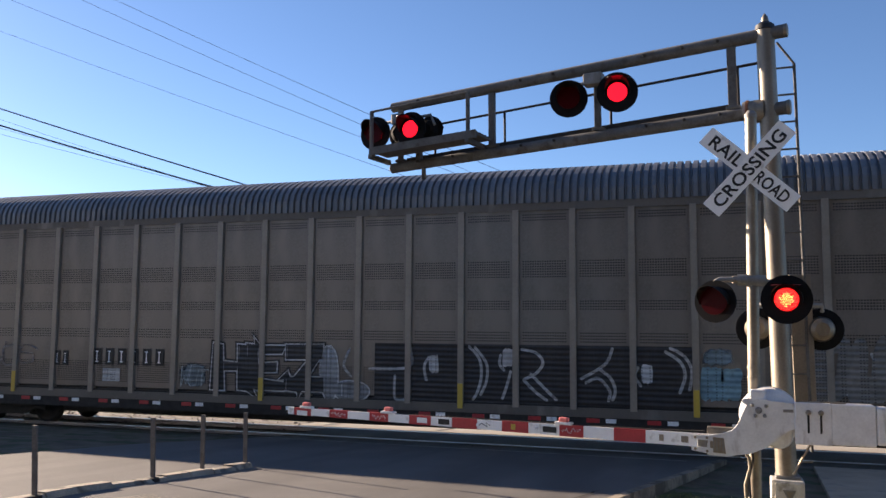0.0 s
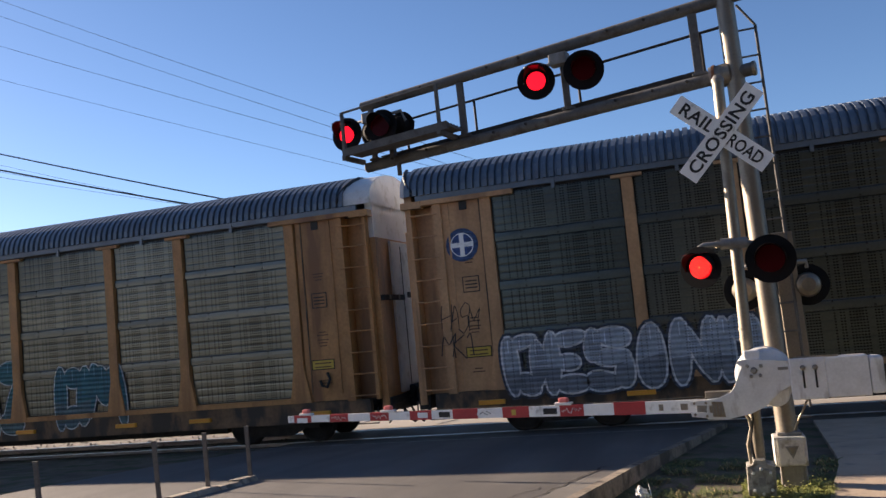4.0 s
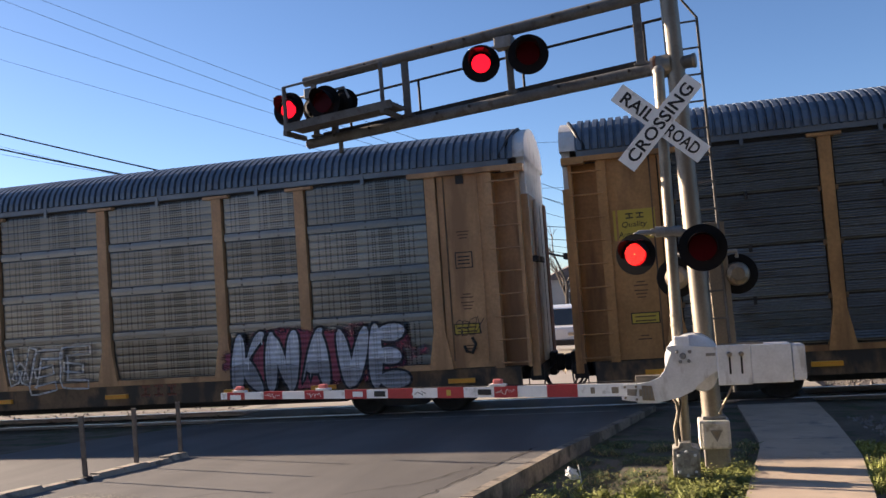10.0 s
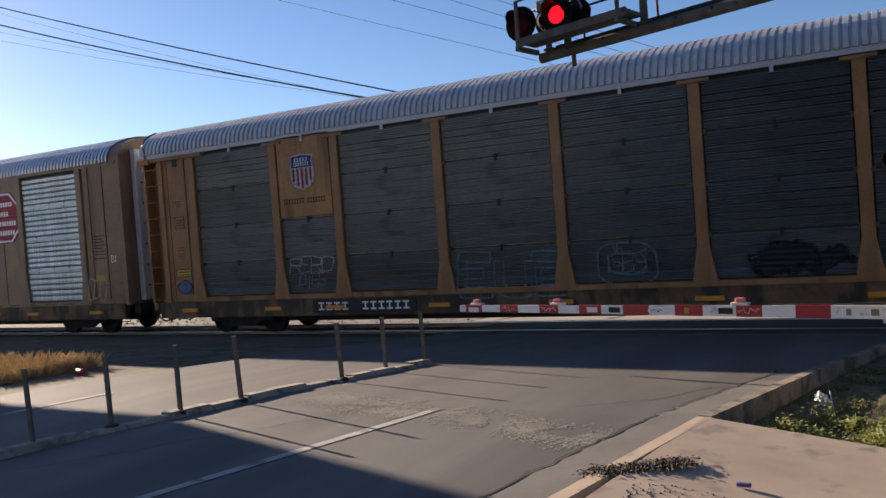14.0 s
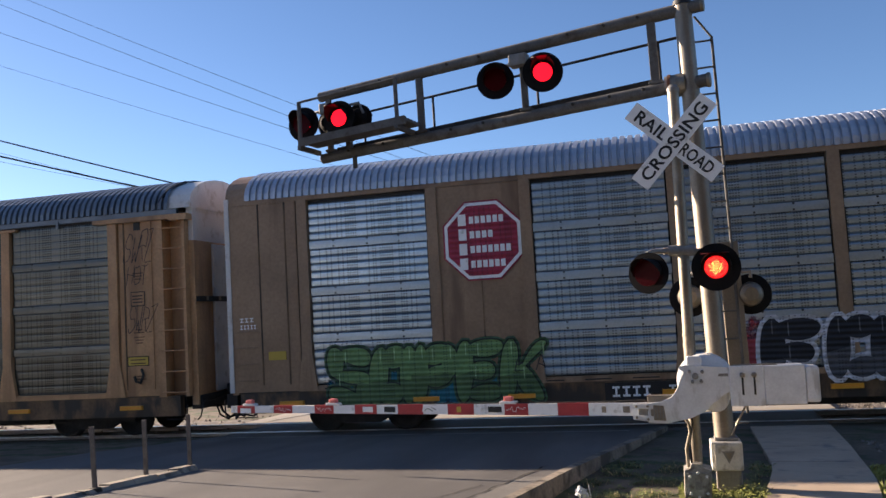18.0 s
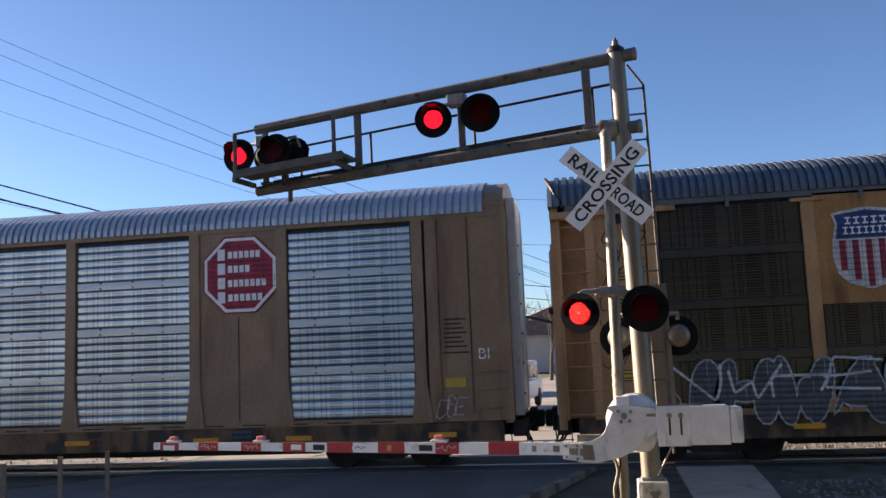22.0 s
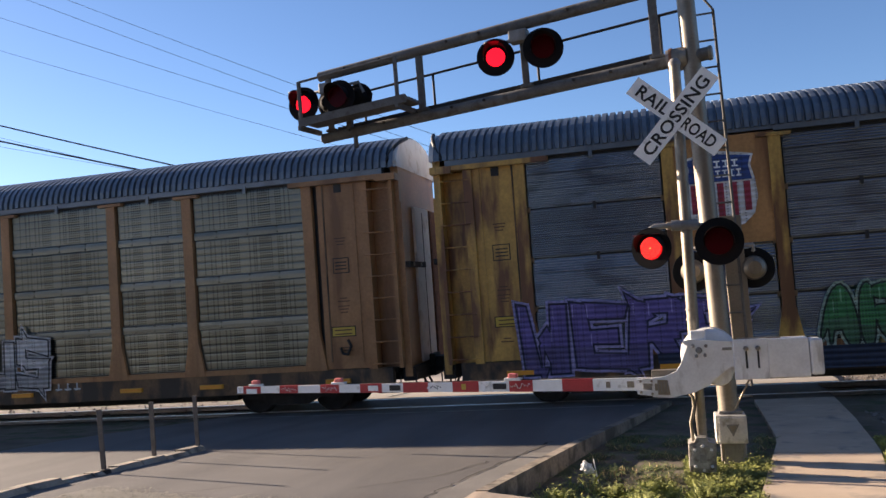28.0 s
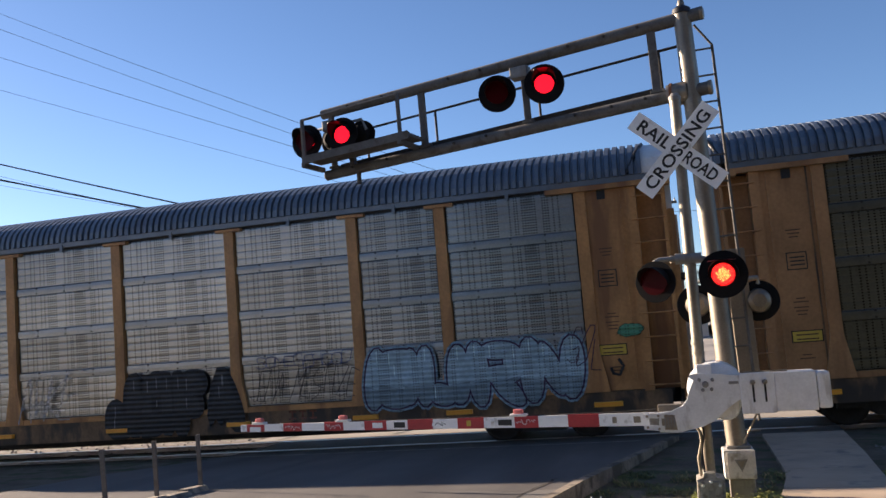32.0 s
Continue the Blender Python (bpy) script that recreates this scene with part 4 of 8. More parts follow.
def median():
    rng = random.Random(5)
    base = thing("median_strip", pose(0, 0, 0), "low dark segmented traffic separator in the middle of the road", "kerb")
    y = 2.0
    while y < 10.75:
        y1 = y + rng.uniform(0.42, 0.5)
        h, o = rng.uniform(0.03, 0.075), rng.uniform(-0.03, 0.03)
        bm = bmesh.new()
        pts = []
        for yy in (y, y1 - 0.015):
            x, z = median_x(yy) + o, road_z(yy)
            pts.append([bm.verts.new(p) for p in ((x - 0.13, yy, z - 0.02), (x - 0.07, yy, z + h), (x + 0.07, yy, z + h), (x + 0.13, yy, z - 0.02))])
        for k in range(3):
            bm.faces.new((pts[0][k], pts[0][k + 1], pts[1][k + 1], pts[1][k]))
        bm.faces.new(pts[0])
        bm.faces.new(pts[1][::-1])
        bmesh.ops.recalc_face_normals(bm, faces=bm.faces)
        part("segment", bm, MEDIAN, base)
        y = y1
    for x, y in ((-8.1, 4.1), (-7.79, 5.22), (-7.64, 6.04), (-7.38, 6.77), (-7.16, 7.52), (-6.91, 9.21), (-6.86, 10.21), (-6.73, 11.1)):
        lean = rng.uniform(-2, 2)
        post = thing("marker_post", pose(x, y, road_z(y), rng.uniform(-1.5, 1.5), -1.5 + lean * 0.6, 0),
                     "slim weathered grey-brown marker post on the median", "post", "marker posts on the median")
        part("base", turned([(0.0, 0.0), (0.09, 0.0), (0.075, 0.05), (0.03, 0.06)], 12), IRON, post, at=pose(0, 0, 0, 90))
        part("shaft", boxed(-0.032, 0.032, -0.012, 0.012, 0.03, 0.79, 0.004), POST, post)
        part("cap", boxed(-0.034, 0.034, -0.014, 0.014, 0.79, 0.8), POST, post)


median()

# ======================================================================
# Crossing signals: front pole with crossbuck, lights and gate; rear mast with cantilever
# ======================================================================
ARM = 14.0
BOOM_TURN = 9.8      # the boom stands square to the road
LAMPS = []          # (shutter, side, diode lamp, delay) for the flashing


def lamp_unit(owner, at, side, radius=0.25, back=False, led=False, shell=None, late=0.0):
    """A round flashing lamp: black disc, hood, red lens, lit face and an added shutter disc that stands in for the
    unlit lens. It looks along -y.
    """
    disc = part("backplate", turned([(0.0, 0.0), (radius, 0.0), (radius, 0.012), (radius - 0.01, 0.018), (0.0, 0.018)], 32), LAMP_BLACK, owner, at=at)
    part("housing", turned([(0.0, 0.14), (0.08, 0.14), (0.13, 0.1), (0.15, 0.02), (0.15, 0.0), (0.0, 0.0)], 24), shell or LAMP_BLACK, disc, at=pose(0, 0.015, 0))
    bm = bmesh.new()
    n = 16
    rows = []
    for k in range(n + 1):
        a = radians(-12 + 204 * k / n)
        d = 0.06 + 0.2 * max(0.0, math.sin(a)) ** 0.7
        c, s = math.cos(a), math.sin(a)
        rows.append([bm.verts.new(p) for p in ((0.165 * c, 0, 0.165 * s), (0.16 * c, -d, 0.16 * s), (0.155 * c, -d, 0.155 * s), (0.16 * c, 0, 0.16 * s))])
    for p, q in zip(rows, rows[1:]):
        for k in range(3):
            bm.faces.new((p[k], p[k + 1], q[k + 1], q[k]))
    bmesh.ops.recalc_face_normals(bm, faces=bm.faces)
    part("hood", bm, LAMP_BLACK, disc)
    if back:
        return disc
    part("lens", turned([(0.0, -0.022), (0.07, -0.018), (0.115, -0.006), (0.125, 0.0)], 24), LIT_DIM if led else LIT, disc)
    if led:
        rng = random.Random(side)
        for name, material, low, high in (("diode", LIT_DOT, 0.05 if side == "R" else 0.0, 0.115), ("warm_diode", LIT_AMBER, 0.0, 0.075 if side == "R" else 0.012)):
            v, f = [], []
            for i in range(-6, 7):
                for j in range(-6, 7):
                    x, z = (i + 0.5 * (j % 2)) * 0.0205 + rng.uniform(-0.003, 0.003), j * 0.018 + rng.uniform(-0.003, 0.003)
                    far = math.hypot(x, z)
                    if far > high or far < low or (material is LIT_DOT and far < 0.075 and rng.random() < 0.5 and side == "R"):
                        continue
                    k, r = len(v), rng.uniform(0.006, 0.0085)
                    v += [(x - r, -0.0245, z), (x, -0.0245, z - r), (x + r, -0.0245, z), (x, -0.0245, z + r)]
                    f.append((k, k + 1, k + 2, k + 3))
            me = bpy.data.meshes.new(name)
            me.from_pydata(v, [], f)
            me.materials.append(material)
            tagged(part(name, me, material, disc), kind="stuff")
    # added cover in the colour of an unlit lens; the lens behind always glows
    shutter = part("shutter", turned([(0.0, -0.004), (0.146, -0.004), (0.146, 0.0), (0.0, 0.0)], 24), LENS, disc, "dark red disc standing in for the unlit lens")
    LAMPS.append((shutter, side, led, late))
    return disc


def front_pole():
    pole = thing("crossing_signal", pose(0.285, 9.95, 0.14), "galvanised crossing signal pole with crossbuck and flashing red lights", "railway signal")
    part("pole", tubed((0, 0, 0.05), (0.02, 0, 4.68), 0.066, 0.062, 20), GALV, pole)
    part("pole_cap", turned([(0.0, 0.09), (0.04, 0.08), (0.07, 0.04), (0.07, 0.0)], 16), GALV_DARK, pole, at=pose(0.02, 0, 4.66, 90))
    base = part("junction_box", prism([(-0.15, 0.1), (0.13, 0.08), (0.15, 0.4), (0.07, 0.42), (0.05, 0.47), (-0.06, 0.47), (-0.08, 0.42), (-0.14, 0.4)], -0.2, 0.1), BOX_GREY, pole)
    part("box_lid", boxed(-0.12, 0.12, -0.225, -0.2, 0.12, 0.38, 0.02), BOX_GREY, base)
    for x, z in ((-0.085, 0.16), (0.09, 0.16), (-0.085, 0.34), (0.09, 0.34), (0, 0.12), (0, 0.38)):
        part("bolt", turned([(0.0, -0.02), (0.014, -0.018), (0.018, 0.0)], 8), SILVER, base, at=pose(x, -0.222, z))
    part("lid_emblem", boxed(-0.035, 0.035, -0.232, -0.222, 0.2, 0.29, 0.006), GALV_DARK, base)
    part("conduit", hose([(-0.09, -0.09, 0.42), (-0.1, -0.1, 0.62), (-0.05, -0.11, 0.8), (-0.06, -0.11, 0.9), (-0.12, -0.11, 1.0), (-0.1, -0.08, 1.12)], 0.019), GALV, pole, "grey flexible conduit")
    part("conduit", hose([(-0.05, -0.1, 0.42), (-0.06, -0.12, 0.7), (-0.02, -0.12, 0.9), (-0.04, -0.1, 1.1)], 0.012), IRON, pole, "thin dark cable")
    for z in (0.62, 1.75, 1.86):
        part("clamp", tubed((0.005, 0, z), (0.005, 0, z + 0.022), 0.07, 0.07, 16), GALV, pole)
    # lamp crossarm
    z = 2.83
    arm = part("crossarm", hose([(-0.36, -0.2, z - 0.12), (-0.37, -0.19, z - 0.02), (-0.33, -0.12, z), (-0.12, -0.04, z), (0.28, -0.04, z - 0.03), (0.36, -0.16, z - 0.06)], 0.03), GALV_DARK, pole)
    part("junction_sleeve", tubed((-0.15, -0.03, z), (0.14, -0.03, z - 0.01), 0.062, 0.062, 16), GALV_DARK, arm)
    part("collar", tubed((-0.2, -0.05, z), (-0.16, -0.04, z), 0.042, 0.042, 12), GALV, arm)
    lamp_unit(pole, pose(0.335, -0.33, 2.605, 0, 0, -5), "R", radius=0.26, led=True)
    lamp_unit(pole, pose(-0.385, -0.33, 2.58, 0, 0, -20), "L", radius=0.23, led=True)
    # crossbuck
    for text, lean, off in (("RAIL|ROAD", -42.0, 0.0), ("CROSSING", 48.0, -0.012)):
        blade = part("crossbuck_blade", boxed(-0.61, 0.61, -0.0025, 0.0025, -0.1145, 0.1145), WHITE, pole, "white reflective crossbuck blade with black lettering",
                     at=pose(-0.01, -0.105 + off, 4.06, 0, -lean, 0))
        words = text.split("|")
        if len(words) == 2:
            lettering(words[0], -0.52, -0.1, -0.072, 0.072, -0.004, LETTER, blade, "lettering", bold=0.018)
            lettering(words[1], 0.11, 0.53, -0.072, 0.072, -0.004, LETTER, blade, "lettering", bold=0.018)
        else:
            lettering(text, -0.53, 0.53, -0.072, 0.072, -0.004, LETTER, blade, "lettering", bold=0.018)
        for x in (-0.05, 0.05):
            part("bolt", turned([(0.0, -0.008), (0.009, -0.007), (0.011, 0.0)], 8), SILVER, blade, at=pose(x, -0.003, 0))
    part("sign_bracket", boxed(-0.05, 0.05, -0.1, -0.05, 3.95, 4.2, 0.01), GALV_DARK, pole)


def gate():
    m = pose(0.3, 9.6, 0)
    g = thing("crossing_gate", m, "grey gate mechanism with lowered red and white barrier arm", "crossing gate")
    part("mast_bracket", boxed(-0.1, 0.3, 0.2, 0.5, 1.36, 1.6, 0.02), GALV, g)
    # side plate with its bend towards the arm
    plate = part("side_plate", prism([(-0.5, 1.09), (-0.49, 1.3), (-0.36, 1.31), (-0.24, 1.36), (-0.19, 1.42), (-0.1, 1.63), (-0.15, 1.66), (-0.13, 1.69), (-0.04, 1.7), (0.37, 1.66), (0.4, 1.42), (0.3, 1.37), (0.2, 1.29), (0.1, 1.2), (-0.05, 1.13), (-0.3, 1.08)], -0.03, 0.02), SILVER, g)
    for dx, dz in ((0, 0), (0.075, 0.045), (-0.06, 0.05), (0.06, -0.055), (-0.03, -0.06)):
        r = 0.036 if dx == dz == 0 else 0.02
        part("bolt", turned([(0.0, -0.03), (r * 0.7, -0.028), (r, -0.01), (r, 0.0)], 10), GALV_DARK, plate, at=pose(0.02 + dx, -0.03, 1.58 + dz))
    part("latch_slot", boxed(0.26, 0.36, -0.036, -0.03, 1.57, 1.6), GALV_DARK, plate)
    part("arm_clamp", prism([(-0.47, 1.12), (-0.31, 1.11), (-0.33, 1.27), (-0.47, 1.28)], -0.042, -0.03), GALV, plate, "cast grey clamp plate")
    for k in range(4):
        part("clamp_rib", boxed(-0.44 + 0.032 * k, -0.425 + 0.032 * k, -0.05, -0.042, 1.14, 1.25), GALV_DARK, plate)
    part("arm_channel", boxed(-0.5, -0.22, 0.02, 0.14, 1.2, 1.375, 0.01), GALV, g)
    part("housing", turned([(0.0, -0.02), (0.24, -0.02), (0.3, 0.02), (0.31, 0.3), (0.28, 0.36), (0.0, 0.36)], 32), SILVER, g, at=pose(0.14, 0.06, 1.5))
    part("housing_cap", boxed(-0.06, 0.1, 0.0, 0.12, 1.64, 1.79, 0.02), SILVER, g)
    part("crank_cover", turned([(0.0, -0.02), (0.13, -0.01), (0.15, 0.08), (0.15, 0.26), (0.0, 0.26)], 20), SILVER, g, at=pose(0.22, 0.05, 1.32))
    clamp = part("weight_plate", boxed(0.37, 0.72, -0.05, -0.02, 1.25, 1.68, 0.012), SILVER, g)
    for x in (0.5, 0.62):
        part("slot", boxed(x - 0.01, x + 0.01, -0.056, -0.05, 1.37, 1.56), BLACK, clamp)
        part("bolt", turned([(0.0, -0.05), (0.02, -0.045), (0.028, -0.01), (0.028, 0.0)], 10), GALV, clamp, at=pose(x, -0.05, 1.58))
    part("counterweight", boxed(0.72, 1.13, -0.04, 0.22, 1.26, 1.67, 0.012), SILVER, g)
    part("counterweight", boxed(1.133, 1.27, -0.03, 0.21, 1.275, 1.655, 0.03), SILVER, g)
    part("stay_rod", hose([(0.36, 0.1, 0.93), (0.52, 0.02, 1.25)], 0.011), GALV, g)
    part("top_rail", boxed(0.42, 0.86, 0.0, 0.04, 1.675, 1.69), GALV, g)
    # arm root
    root = pose(0, 0.15, 0, 0, 0, 0)
    arm = part("arm_bracket", boxed(-0.6, -0.5, -0.03, 0.07, 1.12, 1.29, 0.01), GALV_DARK, g)
    part("bracket_strap", prism([(-0.66, 1.13), (-0.44, 1.1), (-0.44, 1.16), (-0.66, 1.18)], -0.06, -0.035), SILVER, arm)
    part("bracket_strap", prism([(-0.66, 1.25), (-0.44, 1.24), (-0.44, 1.3), (-0.66, 1.29)], -0.06, -0.035), SILVER, arm)
    for x, z in ((-0.62, 1.15), (-0.5, 1.13), (-0.62, 1.27), (-0.5, 1.27)):
        part("bolt", turned([(0.0, -0.02), (0.012, -0.018), (0.015, 0.0)], 8), GALV, arm, at=pose(x, -0.06, z))
    # barrier arm: runs away to the left
    c, s = math.cos(radians(ARM)), math.sin(radians(ARM))
    at = Matrix.Translation((0, 0.15, 0)) @ Matrix(((-c, -s, 0, 0), (s, -c, 0, 0), (0, 0, 1, 0), (0, 0, 0, 1)))
    # in the arm's own space x runs to the tip and +y faces the camera
    def beam(x0, x1, grow=0.0):
        bm = bmesh.new()
        ends = []
        for x in (x0, x1):
            mid, hh = 1.205 - 0.0125 * x, 0.075 - 0.0042 * x + grow
            ends.append([bm.verts.new((x, y, mid + z)) for y, z in ((-0.02 - grow, -hh), (0.02 + grow, -hh), (0.02 + grow, hh), (-0.02 - grow, hh))])
        for k in range(4):
            bm.faces.new((ends[0][k], ends[0][(k + 1) % 4], ends[1][(k + 1) % 4], ends[1][k]))
        bm.faces.new(ends[0][::-1])
        bm.faces.new(ends[1])
        bmesh.ops.recalc_face_normals(bm, faces=bm.faces)
        return bm
    bar = part("barrier_arm", beam(0.5, 6.68), WHITE, g, "white barrier arm with red stripes", at=at)
    for a, b in ((6.23, 6.56), (5.55, 5.88), (4.84, 5.16), (4.14, 4.49), (3.43, 3.81), (2.70, 3.07), (1.97, 2.28), (1.21, 1.59)):
        part("stripe", beam(a, b, 0.003), RED, bar, "red reflective stripe")
    for a in (6.33, 4.85, 2.23):
        mid = 1.205 - 0.0125 * a + 0.075 - 0.0042 * a
        lamp = part("arm_light", boxed(a - 0.11, a + 0.11, -0.04, 0.04, mid, mid + 0.035, 0.01), TRASH, bar, "white arm light with red lens")
        part("lens", boxed(a - 0.06, a + 0.06, -0.035, 0.035, mid + 0.03, mid + 0.09, 0.02), PINK, lamp)
    # stickers and tags on the arm
    for a, b, dz, m_ in ((3.85, 4.02, 0.0, LETTER), (2.32, 2.5, 0.0, LETTER), (6.3, 6.5, -0.02, WHITE), (4.2, 4.36, 0.0, WHITE), (2.88, 2.94, 0.0, YELLOW_TAG), (1.0, 1.05, 0, GALV), (0.72, 0.8, 0, GALV)):
        mid = 1.205 - 0.0125 * (a + b) / 2 + dz
        part("sticker", boxed(a, b, 0.0225, 0.0262, mid - 0.035, mid + 0.035), m_, bar, "small sticker")
    rng = random.Random(3)
    for a, b in ((5.58, 5.85), (4.88, 5.12), (2.0, 2.26)):
        pts = []
        for k in range(15):
            x = a + (b - a) * k / 14
            pts.append((x, 0.0262, 1.205 - 0.0125 * x + rng.uniform(-0.035, 0.035)))
        part("scribble", hose(pts, 0.0035, 4), WHITE, bar, "white scribbled tag")
    blob = [(3.32 + 0.12 * math.cos(k * 0.52) * (1 + 0.25 * math.sin(3 * k)), 1.163 + 0.05 * math.sin(k * 0.52) * (1 + 0.2 * math.cos(2 * k))) for k in range(12)]
    part("sticker", prism(blob, 0.0225, 0.0255), WHITE, bar, "white round sticker with scribble")
    part("scribble", hose([(3.24, 0.027, 1.16), (3.3, 0.027, 1.19), (3.28, 0.027, 1.14), (3.36, 0.027, 1.18), (3.4, 0.027, 1.15)], 0.005, 4), LETTER, bar)
    part("letter_sticker", hose([(2.6, 0.027, 1.14), (2.6, 0.027, 1.2), (2.58, 0.027, 1.17), (2.55, 0.027, 1.2), (2.55, 0.027, 1.14)], 0.008, 4), WHITE, bar)
    # small bird spikes along the middle and the cable of the arm lights
    bm = bmesh.new()
    for k in range(34):
        a = 2.5 + k * 0.055
        mid = 1.205 - 0.0125 * a + 0.075 - 0.0042 * a
        tube(bm, (a, 0, mid), (a, 0, mid + 0.022), 0.004, 0.004, 5)
    tagged(part("cable_clips", bm, IRON, bar), kind="stuff")
    part("arm_cable", hose([(0.55, 0, 1.3), (1.2, 0, 1.272), (2.3, 0, 1.25), (4.8, 0, 1.2), (6.3, 0, 1.15)], 0.007, 5), IRON, bar)


def rear_mast():
    m = thing("cantilever_signal", pose(0.66, 10.6, 0.1), "galvanised cantilever signal mast over the road", "railway signal")
    lean = Vector((-0.155, 0, 0)) / 5.9
    def on(z):
        return Vector((lean.x * z, 0, z))
    part("mast", tubed(on(0.35), on(5.92), 0.118, 0.105, 28), MAST, m)
    cap = part("mast_cap", turned([(0.0, 0.1), (0.06, 0.1), (0.11, 0.06), (0.12, 0.0), (0.0, 0.0)], 20), BLACK, m, at=Matrix.Translation(on(5.92)) @ pose(0, 0, 0, 90))
    part("finial", turned([(0.0, 0.22), (0.035, 0.17), (0.045, 0.13), (0.045, 0.1), (0.0, 0.1)], 16), GALV, cap, "small silver finial")
    base = part("base_box", boxed(-0.19, 0.16, -0.2, 0.14, 0.31, 0.64, 0.02), CAST, m)
    part("base_lid", boxed(-0.15, 0.14, -0.222, -0.2, 0.32, 0.62, 0.02), CAST, base)
    tri = [(-0.075, 0.54), (0.07, 0.54), (0.0, 0.4)]
    part("lid_emblem", prism(tri, -0.23, -0.221), GALV_DARK, base, "raised triangle emblem")
    part("lid_emblem", prism([(-0.045, 0.525), (0.042, 0.525), (0.0, 0.44)], -0.234, -0.229), GALV, base)
    part("base_flange", boxed(-0.14, 0.13, -0.13, 0.13, 0.64, 0.68, 0.02), GALV_DARK, m)
    part("pedestal", boxed(-0.12, 0.11, -0.15, 0.1, 0.05, 0.31, 0.02), GALV_DARK, m)
    for x in (-0.13, 0.12):
        part("anchor_bolt", tubed((x, -0.13, 0.1), (x, -0.13, 0.34), 0.02, 0.02, 8), GALV_DARK, m)
    part("foundation", boxed(-0.3, 0.3, -0.3, 0.3, -0.2, 0.03, 0.03), CONCRETE, m)
    # the boom: two chords with verticals
    c, s = math.cos(radians(BOOM_TURN)), math.sin(radians(BOOM_TURN))
    atr = Matrix.Translation((-0.16, 0, 0)) @ Matrix(((-c, -s, 0, 0), (s, -c, 0, 0), (0, 0, 1, 0), (0, 0, 0, 1))) @ pose(0, 0, 5.2, 0, 1.08, 0) @ pose(0, 0, -5.2)
    at = atr @ Matrix.Diagonal((0.953, 1, 1, 1))
    # in the boom's space x runs to its tip, +y faces the camera
    boom = part("lower_chord", tubed((-0.25, 0, 4.945), (5.5, 0, 4.725), 0.08, 0.072, 20), BOOM, m, at=at)
    part("chord_end", turned([(0.0, 0.03), (0.05, 0.025), (0.075, 0.0)], 16), BOOM, boom, at=pose(5.5, 0, 4.725, 0, 0, -90))
    part("upper_chord", tubed((-0.25, 0, 5.88), (5.5, 0, 5.645), 0.08, 0.072, 20), BOOM, m, at=at)
    part("chord_end", turned([(0.0, 0.05), (0.06, 0.05), (0.082, 0.04), (0.082, 0.0)], 16), GALV, boom, at=pose(-0.24, 0, 5.88, 0, 0, 90))
    part("chord_end", turned([(0.0, 0.05), (0.07, 0.05), (0.09, 0.04), (0.09, 0.0)], 16), GALV, boom, at=pose(-0.24, 0, 4.945, 0, 0, 90))
    part("mast_clamp", tubed((0.2, 0, 4.93), (0.235, 0, 4.93), 0.155, 0.155, 20), RUST, m, "rusty clamp ring", at=at)
    part("mast_clamp", tubed((0.02, 0, 4.94), (0.2, 0, 4.932), 0.14, 0.14, 20), GALV, m, at=at)
    part("mast_clamp", tubed((0.235, 0, 4.93), (0.27, 0, 4.928), 0.14, 0.14, 20), GALV_DARK, m, at=at)
    for x, w in ((0.4, 0.055), (2.184, 0.045), (3.788, 0.05), (5.35, 0.04)):
        zl, zu = 4.94 - 0.0383 * x, 5.87 - 0.041 * x
        part("vertical", boxed(x - w, x + w, -0.03, 0.03, zl, zu, 0.01), BOOM, m, at=at)
        part("bracket", boxed(x - w - 0.05, x + w + 0.03, -0.05, 0.05, zl + 0.07, zl + 0.11, 0.01), BOOM, m, at=at)
    for x in (0.55, 1.0, 1.5, 2.8, 3.3, 4.4, 5.0):
        z = 4.94 - 0.0383 * x
        part("bolt", turned([(0.0, -0.02), (0.018, -0.018), (0.022, 0.0)], 8), IRON, m, at=atr @ pose(0.953 * x, 0.078, z + 0.02, 0, 0, 180))
        part("bolt", turned([(0.0, -0.02), (0.018, -0.018), (0.022, 0.0)], 8), IRON, m, at=atr @ pose(0.953 * x, 0.076, 5.87 - 0.041 * x + 0.01, 0, 0, 180))
    # walkway edge and handrail behind the lower chord
    part("walkway", boxed(0.42, 5.3, -0.5, -0.09, -0.02, 0.045), IRON, m, at=at @ pose(0, 0, 5.065, 0, 2.62, 0))
    part("handrail", tubed((0.05, -0.45, 5.675), (5.2, -0.45, 5.42), 0.02, 0.018, 8), IRON, m, at=at)
    for x in (0.4, 2.14, 3.795, 5.0):
        part("handrail_post", tubed((x, -0.45, 5.05 - 0.046 * x), (x, -0.45, 5.69 - 0.0495 * x), 0.02, 0.02, 8), IRON, m, at=at)
    # platform at the tip, towards the camera
    plat = part("platform", boxed(3.79, 5.56, 0.06, 0.53, 0.0, 0.03), BOOM, m, "grated service platform", at=at @ pose(0, 0, 5.115, 0, 2.55, 0))
    for k in range(5):
        part("slat", boxed(3.8, 5.55, 0.07 + k * 0.094, 0.12 + k * 0.094, 0.03, 0.052), IRON, plat)
    part("platform_edge", boxed(3.79, 5.57, 0.5, 0.55, -0.05, 0.06), BOOM, m, at=at @ pose(0, 0, 5.115, 0, 2.55, 0))
    for x in (3.925, 5.55):
        z = 5.115 - 0.0445 * x
        part("platform_post", boxed(x - 0.025, x + 0.025, 0.48, 0.52, z - 0.06, 5.745 - 0.0475 * x, 0.005), BOOM, m, at=at)
        part("platform_brace", boxed(x - 0.03, x + 0.03, 0.0, 0.55, z - 0.09, z - 0.02, 0.008), BOOM, m, at=at)
